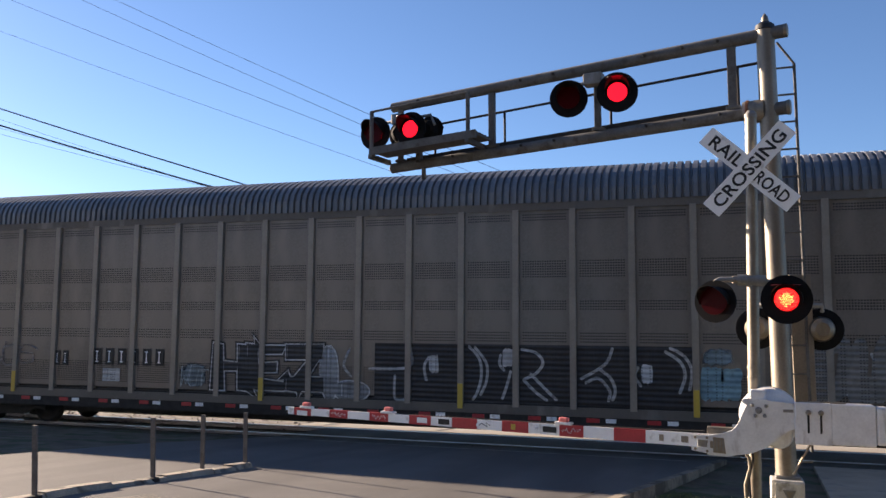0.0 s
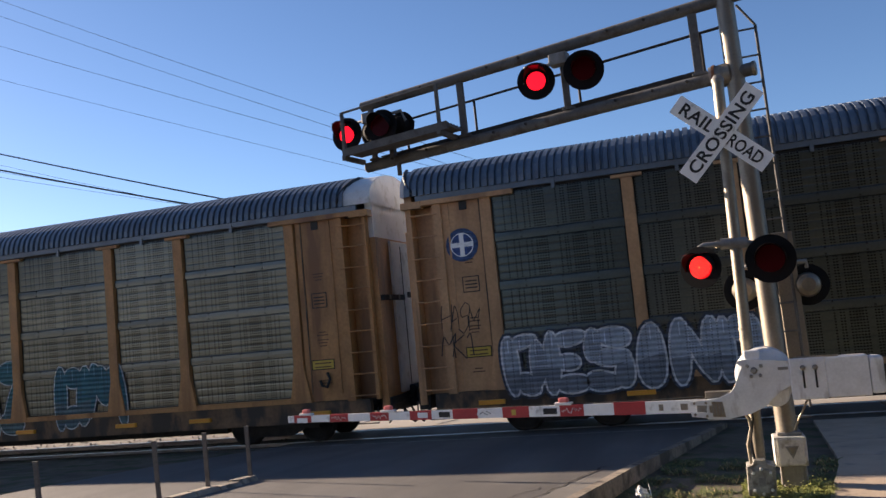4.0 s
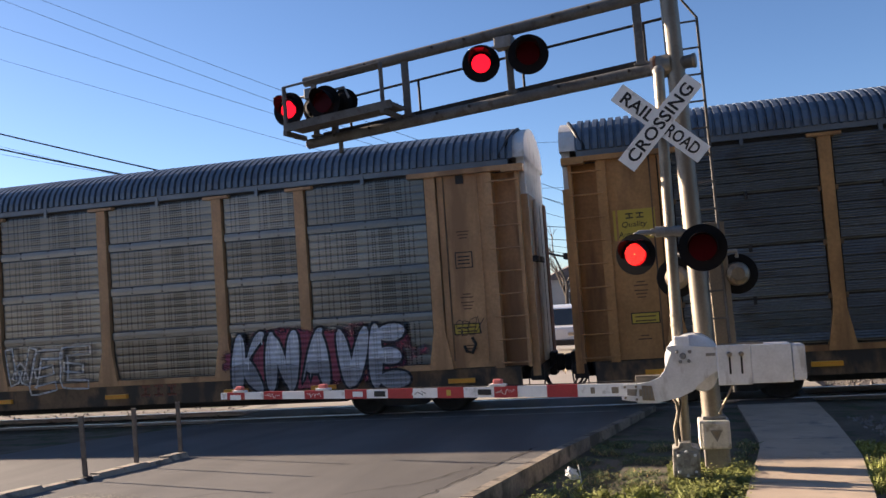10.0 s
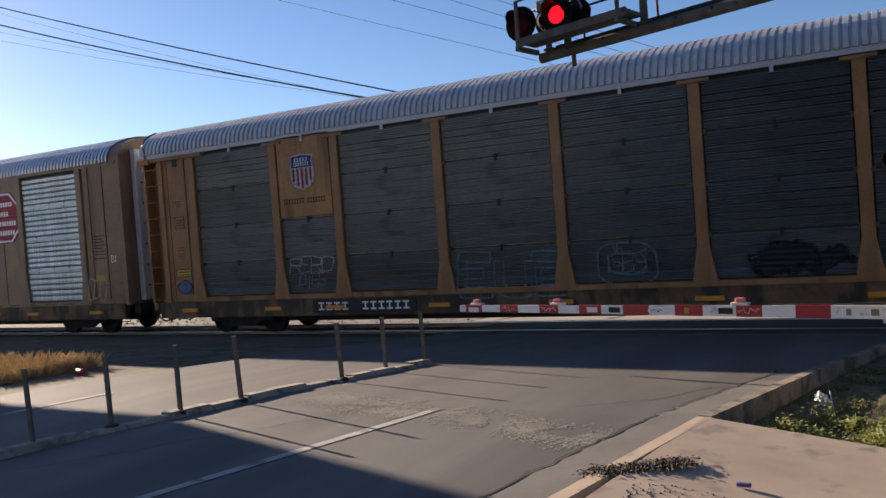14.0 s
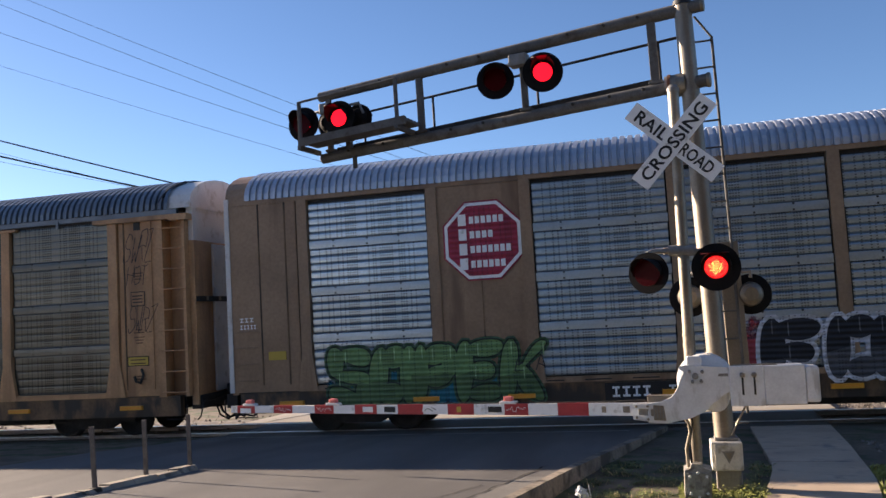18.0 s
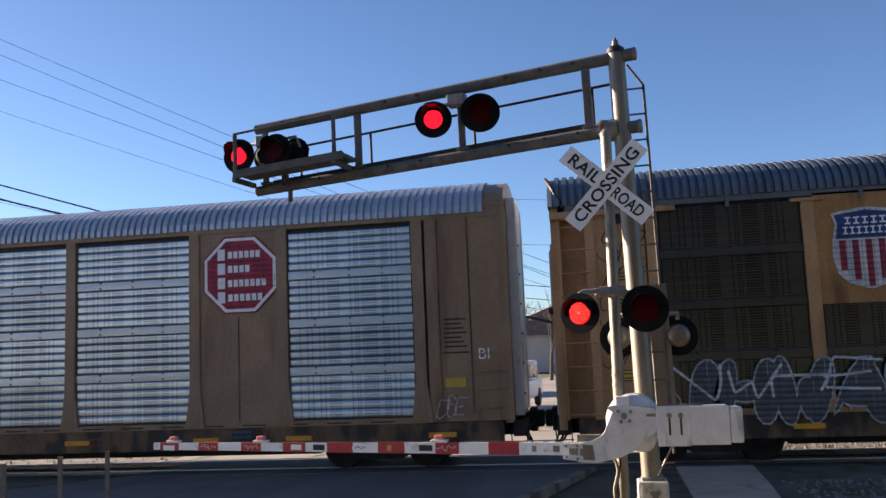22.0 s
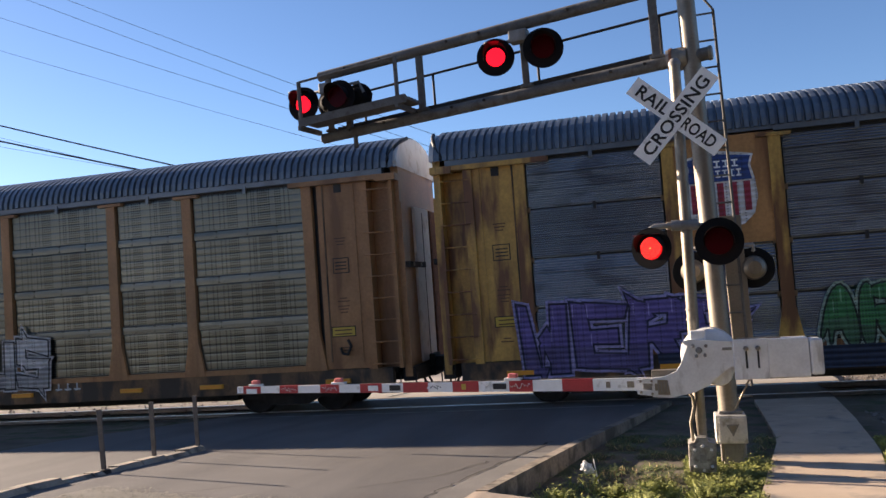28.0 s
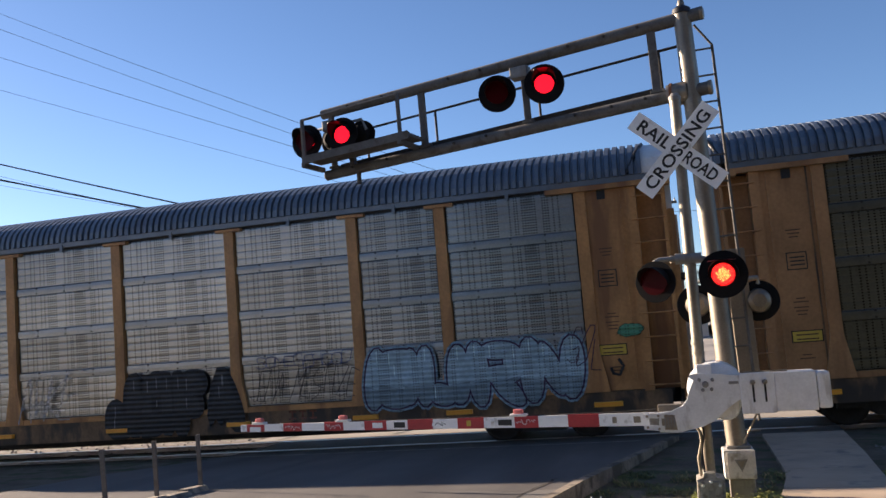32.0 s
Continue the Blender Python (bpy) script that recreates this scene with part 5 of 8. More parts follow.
    part("platform_rail", tubed((3.925, 0.5, 5.55), (5.55, 0.5, 5.473), 0.018, 0.018, 8), BOOM, m, at=at)
    part("platform_hanger", boxed(4.98, 5.06, -0.04, 0.04, 4.7, 4.93), BOOM, m, at=at)
    part("drop_pipe", tubed((4.94, 0, 4.52), (4.94, 0, 4.75), 0.035, 0.035, 10), BOOM, m, at=at)
    # lamps on the boom
    for x, side, r in ((1.843, "R", 0.262), (2.528, "L", 0.25)):
        lamp_unit(m, atr @ pose(0.953 * x, 0.2, 5.355, 0, 0, 196), side, radius=r)
    part("lamp_junction", boxed(2.08, 2.34, -0.02, 0.16, 5.52, 5.68, 0.02), GALV_DARK, m, at=at)
    part("lamp_crossarm", hose([(1.86, 0.05, 5.4), (1.9, 0.08, 5.58), (2.5, 0.08, 5.56), (2.54, 0.05, 5.4)], 0.025), GALV_DARK, m, at=at)
    for x, side, turn in ((5.06, "R", 2), (5.69, "L", 2)):
        lamp_unit(m, atr @ pose(0.953 * x, 0.2, 5.235, 0, 0, 180 + turn), side, radius=0.25, late=0.05)
    for x in (4.95, 5.45):
        lamp_unit(m, atr @ pose(0.953 * x, -0.2, 5.28, 0, 0, 2), "N", radius=0.22, back=True)
    part("lamp_junction", boxed(5.28, 5.46, -0.05, 0.12, 5.36, 5.52, 0.02), GALV_DARK, m, at=at)
    part("lamp_crossarm", hose([(4.75, 0.0, 5.3), (4.8, 0.03, 5.45), (5.7, 0.03, 5.42), (5.74, 0.0, 5.28)], 0.022), GALV_DARK, m, at=at)
    # lamps on the mast that face away
    for x in (0.43, -0.29):
        lamp_unit(m, pose(x, 0.42, 2.34, 0, 0, 180), "N", radius=0.25, back=True, shell=GALV)
    part("lamp_crossarm", hose([(-0.29, 0.3, 2.55), (-0.29, 0.25, 2.62), (0.43, 0.25, 2.62), (0.43, 0.3, 2.55)], 0.026), GALV_DARK, m)
    # ladder on the far side of the mast
    lad = part("ladder", tubed((0.0, 0.35, 0.9), (-0.14, 0.35, 5.45), 0.016, 0.016, 8), BOOM, m)
    part("ladder_stile", tubed((0.29, 0.35, 0.9), (0.187, 0.35, 5.59), 0.018, 0.018, 8), BOOM, lad)
    part("ladder_stile", tubed((0.187, 0.35, 5.59), (-0.01, 0.3, 5.86), 0.016, 0.016, 8), BOOM, lad)
    for k in range(15):
        z = 0.78 + k * 0.34
        part("rung", tubed((0.0 - 0.031 * (z - 0.9), 0.345, z), (0.29 - 0.022 * (z - 0.9), 0.345, z + 0.008), 0.013, 0.013, 6), BOOM, lad)
    # flat grey steel channel behind the mast
    part("back_channel", boxed(-0.12, 0.12, -0.05, 0.05, 0, 1.7, 0.01), MAST, m, "flat dull grey steel channel", at=pose(0.24, 0.4, 1.3, 0, -1.4, 0))


front_pole()
gate()
rear_mast()

# ======================================================================
# The train: twelve covered auto-rack cars
# ======================================================================
PITCH = 28.55
POSTS = (-11.96, -9.09, -7.16, -4.3, -1.44, 1.44, 4.3, 7.16, 9.09, 11.96)
TIERS = (1.07, 1.95, 2.93, 3.92, 4.9)      # overlaps of the side sheets
Z_SILL = 0.5
ROOF_LINE = ((-1.53, 5.07), (-1.52, 5.2), (-1.46, 5.36), (-1.33, 5.5), (-1.1, 5.63), (-0.8, 5.74), (-0.4, 5.82), (0, 5.85),
             (0.4, 5.82), (0.8, 5.74), (1.1, 5.63), (1.33, 5.5), (1.46, 5.36), (1.52, 5.2), (1.53, 5.07))
SHARED = {}
STENCIL = mat("faded_stencil", (0.1, 0.05, 0.025), 0.6, bump=0)


def roof_mesh(material, x0, x1, pitch, depth, low=5.07):
    key = ("roof", material.name, x0, x1)
    if key in SHARED:
        return SHARED[key]
    v, f = [], []
    n = len(ROOF_LINE)
    stops = []
    x = x0
    while x < x1 - 0.01:
        stops += [(x, 0.0), (x + pitch * 0.24, 0.0), (x + pitch * 0.34, 1.0), (x + pitch * 0.9, 1.0)]
        x += pitch
    stops.append((x1, 0.0))
    for x, up in stops:
        for k, (y, z) in enumerate(ROOF_LINE):
            z = low if k in (0, n - 1) else z
            a, b = ROOF_LINE[max(k - 1, 0)], ROOF_LINE[min(k + 1, n - 1)]
            ny, nz = -(b[1] - a[1]), b[0] - a[0]
            ln = math.hypot(ny, nz)
            v.append((x, y + ny / ln * depth * up, z + nz / ln * depth * up))
    for i in range(len(stops) - 1):
        for k in range(n - 1):
            p = i * n + k
            f.append((p, p + n, p + n + 1, p + 1))
    me = bpy.data.meshes.new("roof")
    me.from_pydata(v, [], f)
    me.materials.append(material)
    SHARED[key] = me
    return me


def cap_mesh(material, x0, x1, name="roof_cap"):
    key = ("cap", material.name, x0, x1)
    if key in SHARED:
        return SHARED[key]
    n = len(ROOF_LINE)
    v = [(x, y * 1.0, z + 0.012) for x in (x0, x1) for y, z in ROOF_LINE]
    f = [(k, k + n, k + n + 1, k + 1) for k in range(n - 1)]
    for x, s in ((x1, 0), (x0, 1)):
        base = len(v)
        v += [(x, y, z + 0.012) for y, z in ROOF_LINE]
        f.append(tuple(range(base, base + n)) if s == 0 else tuple(range(base + n - 1, base - 1, -1)))
    me = bpy.data.meshes.new(name)
    me.from_pydata(v, [], f)
    me.materials.append(material)
    SHARED[key] = me
    return me


def panel_mesh(style, width, height, material):
    """One sheet of the side: pressed with broad ribs and a flat band, or finely fluted. Its middle is the origin, it faces -y."""
    key = (style, round(width, 3), round(height, 3), material.name)
    if key in SHARED:
        return SHARED[key]
    prof = []
    if style in ("corrugated", "ribbed"):
        # five broad ridges with narrow grooves between them, worn shallow on the older sheets
        count, deep = 5, 0.026 if style == "corrugated" else 0.005
        step = height / count
        prof += [(0.02, 0.0), (-0.004, 0.004)]
        for i in range(count):
            z = i * step
            prof += [(-deep * 0.55, z + step * 0.07), (-deep * 0.92, z + step * 0.2), (-deep, z + step * 0.48), (-deep * 0.92, z + step * 0.78), (-deep * 0.5, z + step * 0.91), (0.006 if style == "corrugated" else -0.001, z + step * 0.965)]
        prof += [(0.02, height)]
    elif style == "band":
        prof += [(0.0, 0.0), (-0.03, 0.004), (-0.032, height * 0.5), (-0.026, height * 0.9), (-0.01, height)]
    elif style == "fluted":
        # fine flutes in groups, with a deep narrow groove between the groups
        prof += [(0.02, 0.0), (0.02, 0.016), (-0.012, 0.02)]
        stops_ = [0.02] + [height * q for q in (0.226, 0.38, 0.54, 0.7)] + [height]
        for z0, z1 in zip(stops_, stops_[1:]):
            count = max(round((z1 - z0) / 0.052), 1)
            step = (z1 - z0 - 0.02) / count
            for i in range(count):
                z = z0 + 0.008 + i * step
                prof += [(-0.018, z), (-0.03, z + step * 0.25), (-0.031, z + step * 0.6), (-0.02, z + step * 0.92)]
            prof += [(-0.012, z1 - 0.011), (0.014, z1 - 0.008), (0.014, z1 - 0.001)]
    else:
        prof += [(0.0, 0.0), (-0.012, 0.006), (-0.012, height - 0.006), (0.0, height)]
    v, f = [], []
    for y, z in prof:
        v += [(-width / 2, y, z - height / 2), (width / 2, y, z - height / 2)]
    for k in range(len(prof) - 1):
        f.append((2 * k, 2 * k + 1, 2 * k + 3, 2 * k + 2))
    me = bpy.data.meshes.new("side_panel")
    me.from_pydata(v, [], f)
    me.materials.append(material)
    SHARED[key] = me
    return me


def shared(key, build, material, smooth=False):
    if key not in SHARED:
        SHARED[key] = mesh_of(key[0], build(), material, smooth)
    return SHARED[key]


def post_shape(flare, cap):
    low = 0.25 if flare else 0.21
    top = 4.86 if cap else 4.985
    pts = [(-low, 0.94), (low, 0.94), (low * 0.98, 1.0), (0.115, 1.72), (0.11, top), (-0.11, top), (-0.115, 1.72), (-low * 0.98, 1.0)]
    bm = prism(pts, -1.575, -1.44)
    if cap:
        box(bm, -0.3, 0.3, -1.6, -1.45, 4.862, 4.925)
    return bm


def wheel(y):
    """One flanged wheel at that end of the axle."""
    s = 1 if y > 0 else -1
    prof = [(0.0, -0.05), (0.1, -0.05), (0.14, -0.02), (0.33, -0.01), (0.36, -0.065), (0.42, -0.065), (0.425, 0.035), (0.45, 0.04), (0.45, 0.065), (0.3, 0.06), (0.0, 0.06)]
    return turned([(r, y - s * d) for r, d in prof], 28, False)


def bogie_frame():
    bm = bmesh.new()
    for y in (-1.0, 1.0):
        pts = [(-1.1, 0.34), (-1.1, 0.56), (-0.75, 0.58), (-0.42, 0.72), (0.42, 0.72), (0.75, 0.58), (1.1, 0.56), (1.1, 0.34), (0.7, 0.34), (0.42, 0.2), (-0.42, 0.2), (-0.7, 0.34)]
        p = prism(pts, y - 0.07, y + 0.07)
        me = bpy.data.meshes.new("p")
        p.to_mesh(me)
        p.free()
        bm.from_mesh(me)
        bpy.data.meshes.remove(me)
        for k in (-0.2, 0.0, 0.2):
            tube(bm, (k, y, 0.22), (k, y, 0.6), 0.07, 0.07, 10)
    box(bm, -0.25, 0.25, -1.0, 1.0, 0.42, 0.68)
    return bm


def marks(owner, text, x0, x1, z0, z1, y, material, seed=1):
    """Lettering that stays unread: one plain bar for each sign."""
    n = len(text)
    step = (x1 - x0) / n
    w, h = step * 0.72, z1 - z0
    t = min(w * 0.3, h * 0.22)
    key = ("bar", round(w, 3), round(h, 3), material.name)
    def bar():
        a = (w - t) / 2
        return prism([(0, 0), (w, 0), (w, t), (a + t, t), (a + t, h - t), (w, h - t), (w, h), (0, h), (0, h - t), (a, h - t), (a, t), (0, t)], -0.004, 0)
    for k, ch in enumerate(text):
        if ch != " ":
            part("letter_bar", shared(key, bar, material), material, owner, at=pose(x0 + k * step, y, z0))


def end_of_car(car, s, spec):
    """End bay with door, ladder, end wall and coupler; s is +1 at the leading end."""
    main, dirty = spec["frame"], spec["dirty"]
    def mx(a, b):
        return (a, b) if s > 0 else (-b, -a)
    def bx(a, b, y0, y1, z0, z1, bev=0.0):
        p, q = mx(a, b)
        return boxed(p, q, y0, y1, z0, z1, bev)
    if spec["kind"] == "kcs":
        body = part("end_panel", bx(12.12, 13.75, -1.53, -1.45, 0.95, 5.07), main, car)
        for x in (12.36, 12.98):
            part("panel_seam", bx(x, x + 0.025, -1.545, -1.53, 1.1, 5.0), dirty, body)
        part("end_wall", bx(13.6, 13.75, -1.5, 1.5, 0.9, 5.3), main, car)
        leaf = part("end_door", bx(13.75, 13.95, -1.1, -0.1, 1.0, 5.4, 0.03), SILVER if s > 0 else GALV_DARK, car, "pale grey folding end door")
        part("end_door", bx(13.75, 13.9, 0.0, 1.1, 1.0, 5.4, 0.03), GALV_DARK, car)
        for z in (1.4, 2.0, 2.6, 3.2, 3.8, 4.4):
            p, q = mx(13.95, 13.97)
            part("bolt", boxed(p, q, -0.95, -0.9, z, z + 0.05), IRON, leaf)
        stile = part("corner_post", bx(13.68, 13.78, -1.56, -1.44, 0.95, 5.15), spec["corner"] if s < 0 else main, car)
        for z in (1.2, 1.55, 1.9, 2.25):
            p, q = mx(13.08, 13.6)
            part("rung", tubed((p, -1.6, z), (q, -1.6, z), 0.013, 0.013, 6), main, body)
        part("stencil", bx(12.45, 12.85, -1.548, -1.53, 1.62, 1.8), YELLOW_TAG, body, "small yellow warning sticker")
        if s > 0:
            for k in range(7):
                part("stencil", bx(12.45, 12.9 - 0.05 * (k % 3), -1.536, -1.531, 2.4 + 0.09 * k, 2.43 + 0.09 * k), LETTER, body, "small black stencilled lines")
            part("stencil", bx(12.42, 12.95, -1.537, -1.531, 2.28, 2.31), LETTER, body)
            lettering("BI", 13.13, 13.34, 2.15, 2.36, -1.534, WHITE, body, "stencil", "white stencilled letters")
        else:
            marks(body, "AAA", -13.5, -13.15, 2.45, 2.54, -1.533, WHITE)
            marks(body, "11111", -13.5, -13.1, 2.3, 2.39, -1.533, WHITE)
        part("roof_cap", cap_mesh(main, *mx(13.3, 13.75)), main, car)
    elif spec["kind"] == "tri":
        body = part("end_panel", bx(12.98, 13.9, -1.53, -1.45, 0.95, 5.07), main, car)
        p, q = mx(13.2, 13.84)
        part("grab_recess", boxed(p, q, -1.5, -1.42, 0.6, 3.35), BROWN_POST, body)
        part("corner_post", bx(13.84, 13.9, -1.6, -1.5, 0.62, 3.4), BROWN_POST, body)
        for z in (1.0, 1.45, 1.9, 2.35, 2.8):
            part("rung", tubed((p, -1.58, z), (q, -1.58, z), 0.013, 0.013, 6), BROWN_POST, body)
        part("vent_slot", bx(13.25, 13.7, -1.545, -1.53, 3.42, 3.52), BLACK, body)
        part("warning_strip", bx(13.28, 13.48, -1.6, -1.585, 0.75, 1.25), YELLOW_TAG, body, "yellow painted plate")
        for k in range(6):
            part("reflector", bx(12.86, 12.96, -1.592, -1.575, 0.75 + 0.26 * k, 0.95 + 0.26 * k), RED if k % 2 else WHITE, body)
        part("end_wall", bx(13.7, 13.85, -1.45, 1.45, 0.6, 5.2), main, car)
        part("end_door", bx(13.85, 13.93, -1.1, 1.1, 0.9, 5.2, 0.02), GALV_DARK, car)
        part("roof_cap", cap_mesh(main, *mx(13.6, 13.9)), main, car)
    else:
        # door bay
        door = part("end_panel", bx(12.1, 13.06, -1.52, -1.45, 0.95, 4.9), main, car)
        part("panel_seam", bx(12.22, 12.25, -1.535, -1.52, 1.1, 4.85), dirty, door)
        part("panel_frame", bx(12.9, 12.94, -1.54, -1.52, 1.1, 4.85), main, door)
        part("lift_hole", bx(12.5, 12.66, -1.535, -1.52, 4.66, 4.84), BLACK, door)
        part("stencil_frame", bx(12.38, 12.74, -1.526, -1.52, 2.95, 3.28), spec["stencil"], door, "black-framed stencil box")
        part("stencil_field", bx(12.4, 12.72, -1.53, -1.526, 2.97, 3.26), main, door)
        for k in range(3):
            part("stencil", bx(12.43, 12.68, -1.533, -1.53, 3.03 + 0.07 * k, 3.055 + 0.07 * k), spec["stencil"], door)
        for z0, rows in ((3.55, 3), (2.35, 2), (2.12, 3), (1.32, 2)):
            for k in range(rows):
                w = 0.16 + 0.05 * ((k * 7 + rows) % 3)
                part("stencil", bx(12.57 - w / 2, 12.57 + w / 2, -1.524, -1.52, z0 + 0.065 * k, z0 + 0.065 * k + 0.022), STENCIL, door)
        part("sticker_border", bx(12.26, 12.8, -1.527, -1.52, 1.62, 1.84), LETTER, door)
        part("sticker", bx(12.28, 12.78, -1.531, -1.527, 1.64, 1.82), YELLOW_TAG if s > 0 else spec["tag"], door, "small yellow warning sticker")
        for z in (1.68, 1.76):
            part("sticker_text", bx(12.34, 12.72, -1.534, -1.531, z - 0.012, z + 0.012), STENCIL, door)
        part("handbrake", hose(mxs([(12.62, -1.55, 1.55), (12.7, -1.6, 1.42), (12.62, -1.6, 1.25), (12.5, -1.58, 1.28), (12.46, -1.58, 1.4)], s), 0.03), IRON, door) if s > 0 else None
        # ladder bay
        part("ladder_recess", bx(13.17, 13.78, -1.24, -1.2, 0.92, 4.84), main, car)
        stile = part("ladder_stile", bx(13.06, 13.24, -1.57, -1.2, 0.92, 4.84), main, car)
        part("ladder_stile", bx(13.72, 13.79, -1.56, -1.2, 0.92, 4.84), main, car)
        for k in range(9):
            z = 1.02 + k * 0.453
            p, q = mx(13.14, 13.77)
            part("rung", tubed((p, -1.575, z), (q, -1.575, z), 0.017, 0.017, 6), main, stile)
        part("eave_beam", bx(11.5, 13.86, -1.63, -1.42, 4.845, 4.945), main, car)
        part("end_beam", bx(13.46, 13.9, -1.66, -1.4, 4.8, 4.94), main, car)
        cap = spec["caps"][0 if s < 0 else 1]
        skin = main if cap in ("none", "brown") else FIBRE
        part("end_wall", bx(13.78, 13.93, -1.4, 1.1, 0.72, 4.35), main, car)
        part("upper_end_wall", bx(13.74, 13.9, -1.38, 1.38, 4.35, 5.45), skin, car)
        leaf = part("door_leaf", bx(13.93, 13.99, -0.67, 0.45, 0.95, 4.3, 0.02), FIBRE, car, "pale grey end door leaf")
        part("door_seam", bx(13.99, 13.995, -0.12, -0.08, 1.0, 4.2), BLACK, leaf)
        part("latch_bar", bx(13.93, 14.02, -1.38, -0.1, 2.98, 3.1, 0.01), IRON, car, "dark latch bar across the end")
        for y in (-1.1, -0.55):
            part("latch", bx(14.02, 14.04, y, y + 0.08, 3.0, 3.1, 0.005), GALV, leaf)
        part("end_post", bx(13.93, 14.0, 0.55, 1.05, 0.95, 4.3, 0.02), RUST, car, "rusty post on the end wall")
        first = {"white": 13.3, "brown": 13.3, "pale": 13.62, "none": 13.845}[cap]
        part("roof_cap", cap_mesh(main if cap == "brown" else FIBRE, *mx(first, 13.93)), main if cap == "brown" else FIBRE, car,
             "plain roof end in the colour of the car" if cap == "brown" else "smooth white roof end cap")
        # black rubber flashing round the roof end
        bm = bmesh.new()
        x = first + 0.03
        for (ya, za), (yb, zb) in zip(ROOF_LINE[:6], ROOF_LINE[1:6]):
            tube(bm, (s * (x - 0.22 + 0.04 * (za - 5.07) * 12), ya - 0.01, za + 0.03), (s * (x - 0.22 + 0.04 * (zb - 5.07) * 12), yb - 0.01, zb + 0.03), 0.042, 0.042, 6)
        part("flashing", bm, BLACK, car)
    # coupler and hoses
    p, q = mx(13.7, 14.22)
    coup = part("coupler", boxed(p, q, -0.12, 0.12, 0.72, 0.98, 0.03), IRON, car)
    part("knuckle", boxed(*mx(14.05, 14.27), -0.2, 0.2, 0.68, 1.02, 0.05), IRON, coup)
    part("air_hose", hose(mxs([(13.8, -0.35, 0.7), (13.95, -0.4, 0.45), (14.1, -0.35, 0.32), (14.27, -0.25, 0.36)], s), 0.025, 8), IRON, car)
    part("air_hose", hose(mxs([(13.7, 0.3, 0.72), (13.9, 0.2, 0.4), (14.05, 0.0, 0.28), (14.27, -0.1, 0.34)], s), 0.025, 8), IRON, car)
    part("end_sill", boxed(*mx(13.72, 13.98), -1.35, 1.35, 0.62, 0.92, 0.02), IRON, car)
    lever = part("uncoupling_lever", hose(mxs([(14.0, -1.4, 0.62), (14.02, -1.35, 0.78), (14.06, -0.9, 0.8), (14.1, -0.3, 0.86), (14.12, -0.15, 0.98)], s), 0.016, 6), IRON, car)
    part("lever_handle", hose(mxs([(14.0, -1.4, 0.62), (13.98, -1.42, 0.48), (13.9, -1.42, 0.4)], s), 0.016, 6), IRON, lever)
    part("cushion_housing", boxed(*mx(13.98, 14.12), -0.26, 0.26, 0.6, 1.08, 0.03), IRON, coup)
    part("air_hose", hose(mxs([(13.95, -0.7, 0.66), (14.05, -0.72, 0.42), (14.18, -0.6, 0.3), (14.27, -0.45, 0.4)], s), 0.022, 8), IRON, car)
    part("draft_sill", boxed(*mx(10.0, 13.85), -0.3, 0.3, 0.55, 1.0), IRON, car)
    part("step", hose(mxs([(13.2, -1.5, 0.75), (13.2, -1.5, 0.42), (13.7, -1.5, 0.42), (13.7, -1.5, 0.75)], s), 0.015, 6), IRON, car)


def mxs(points, s):
    return [(s * x, y, z) for x, y, z in points]


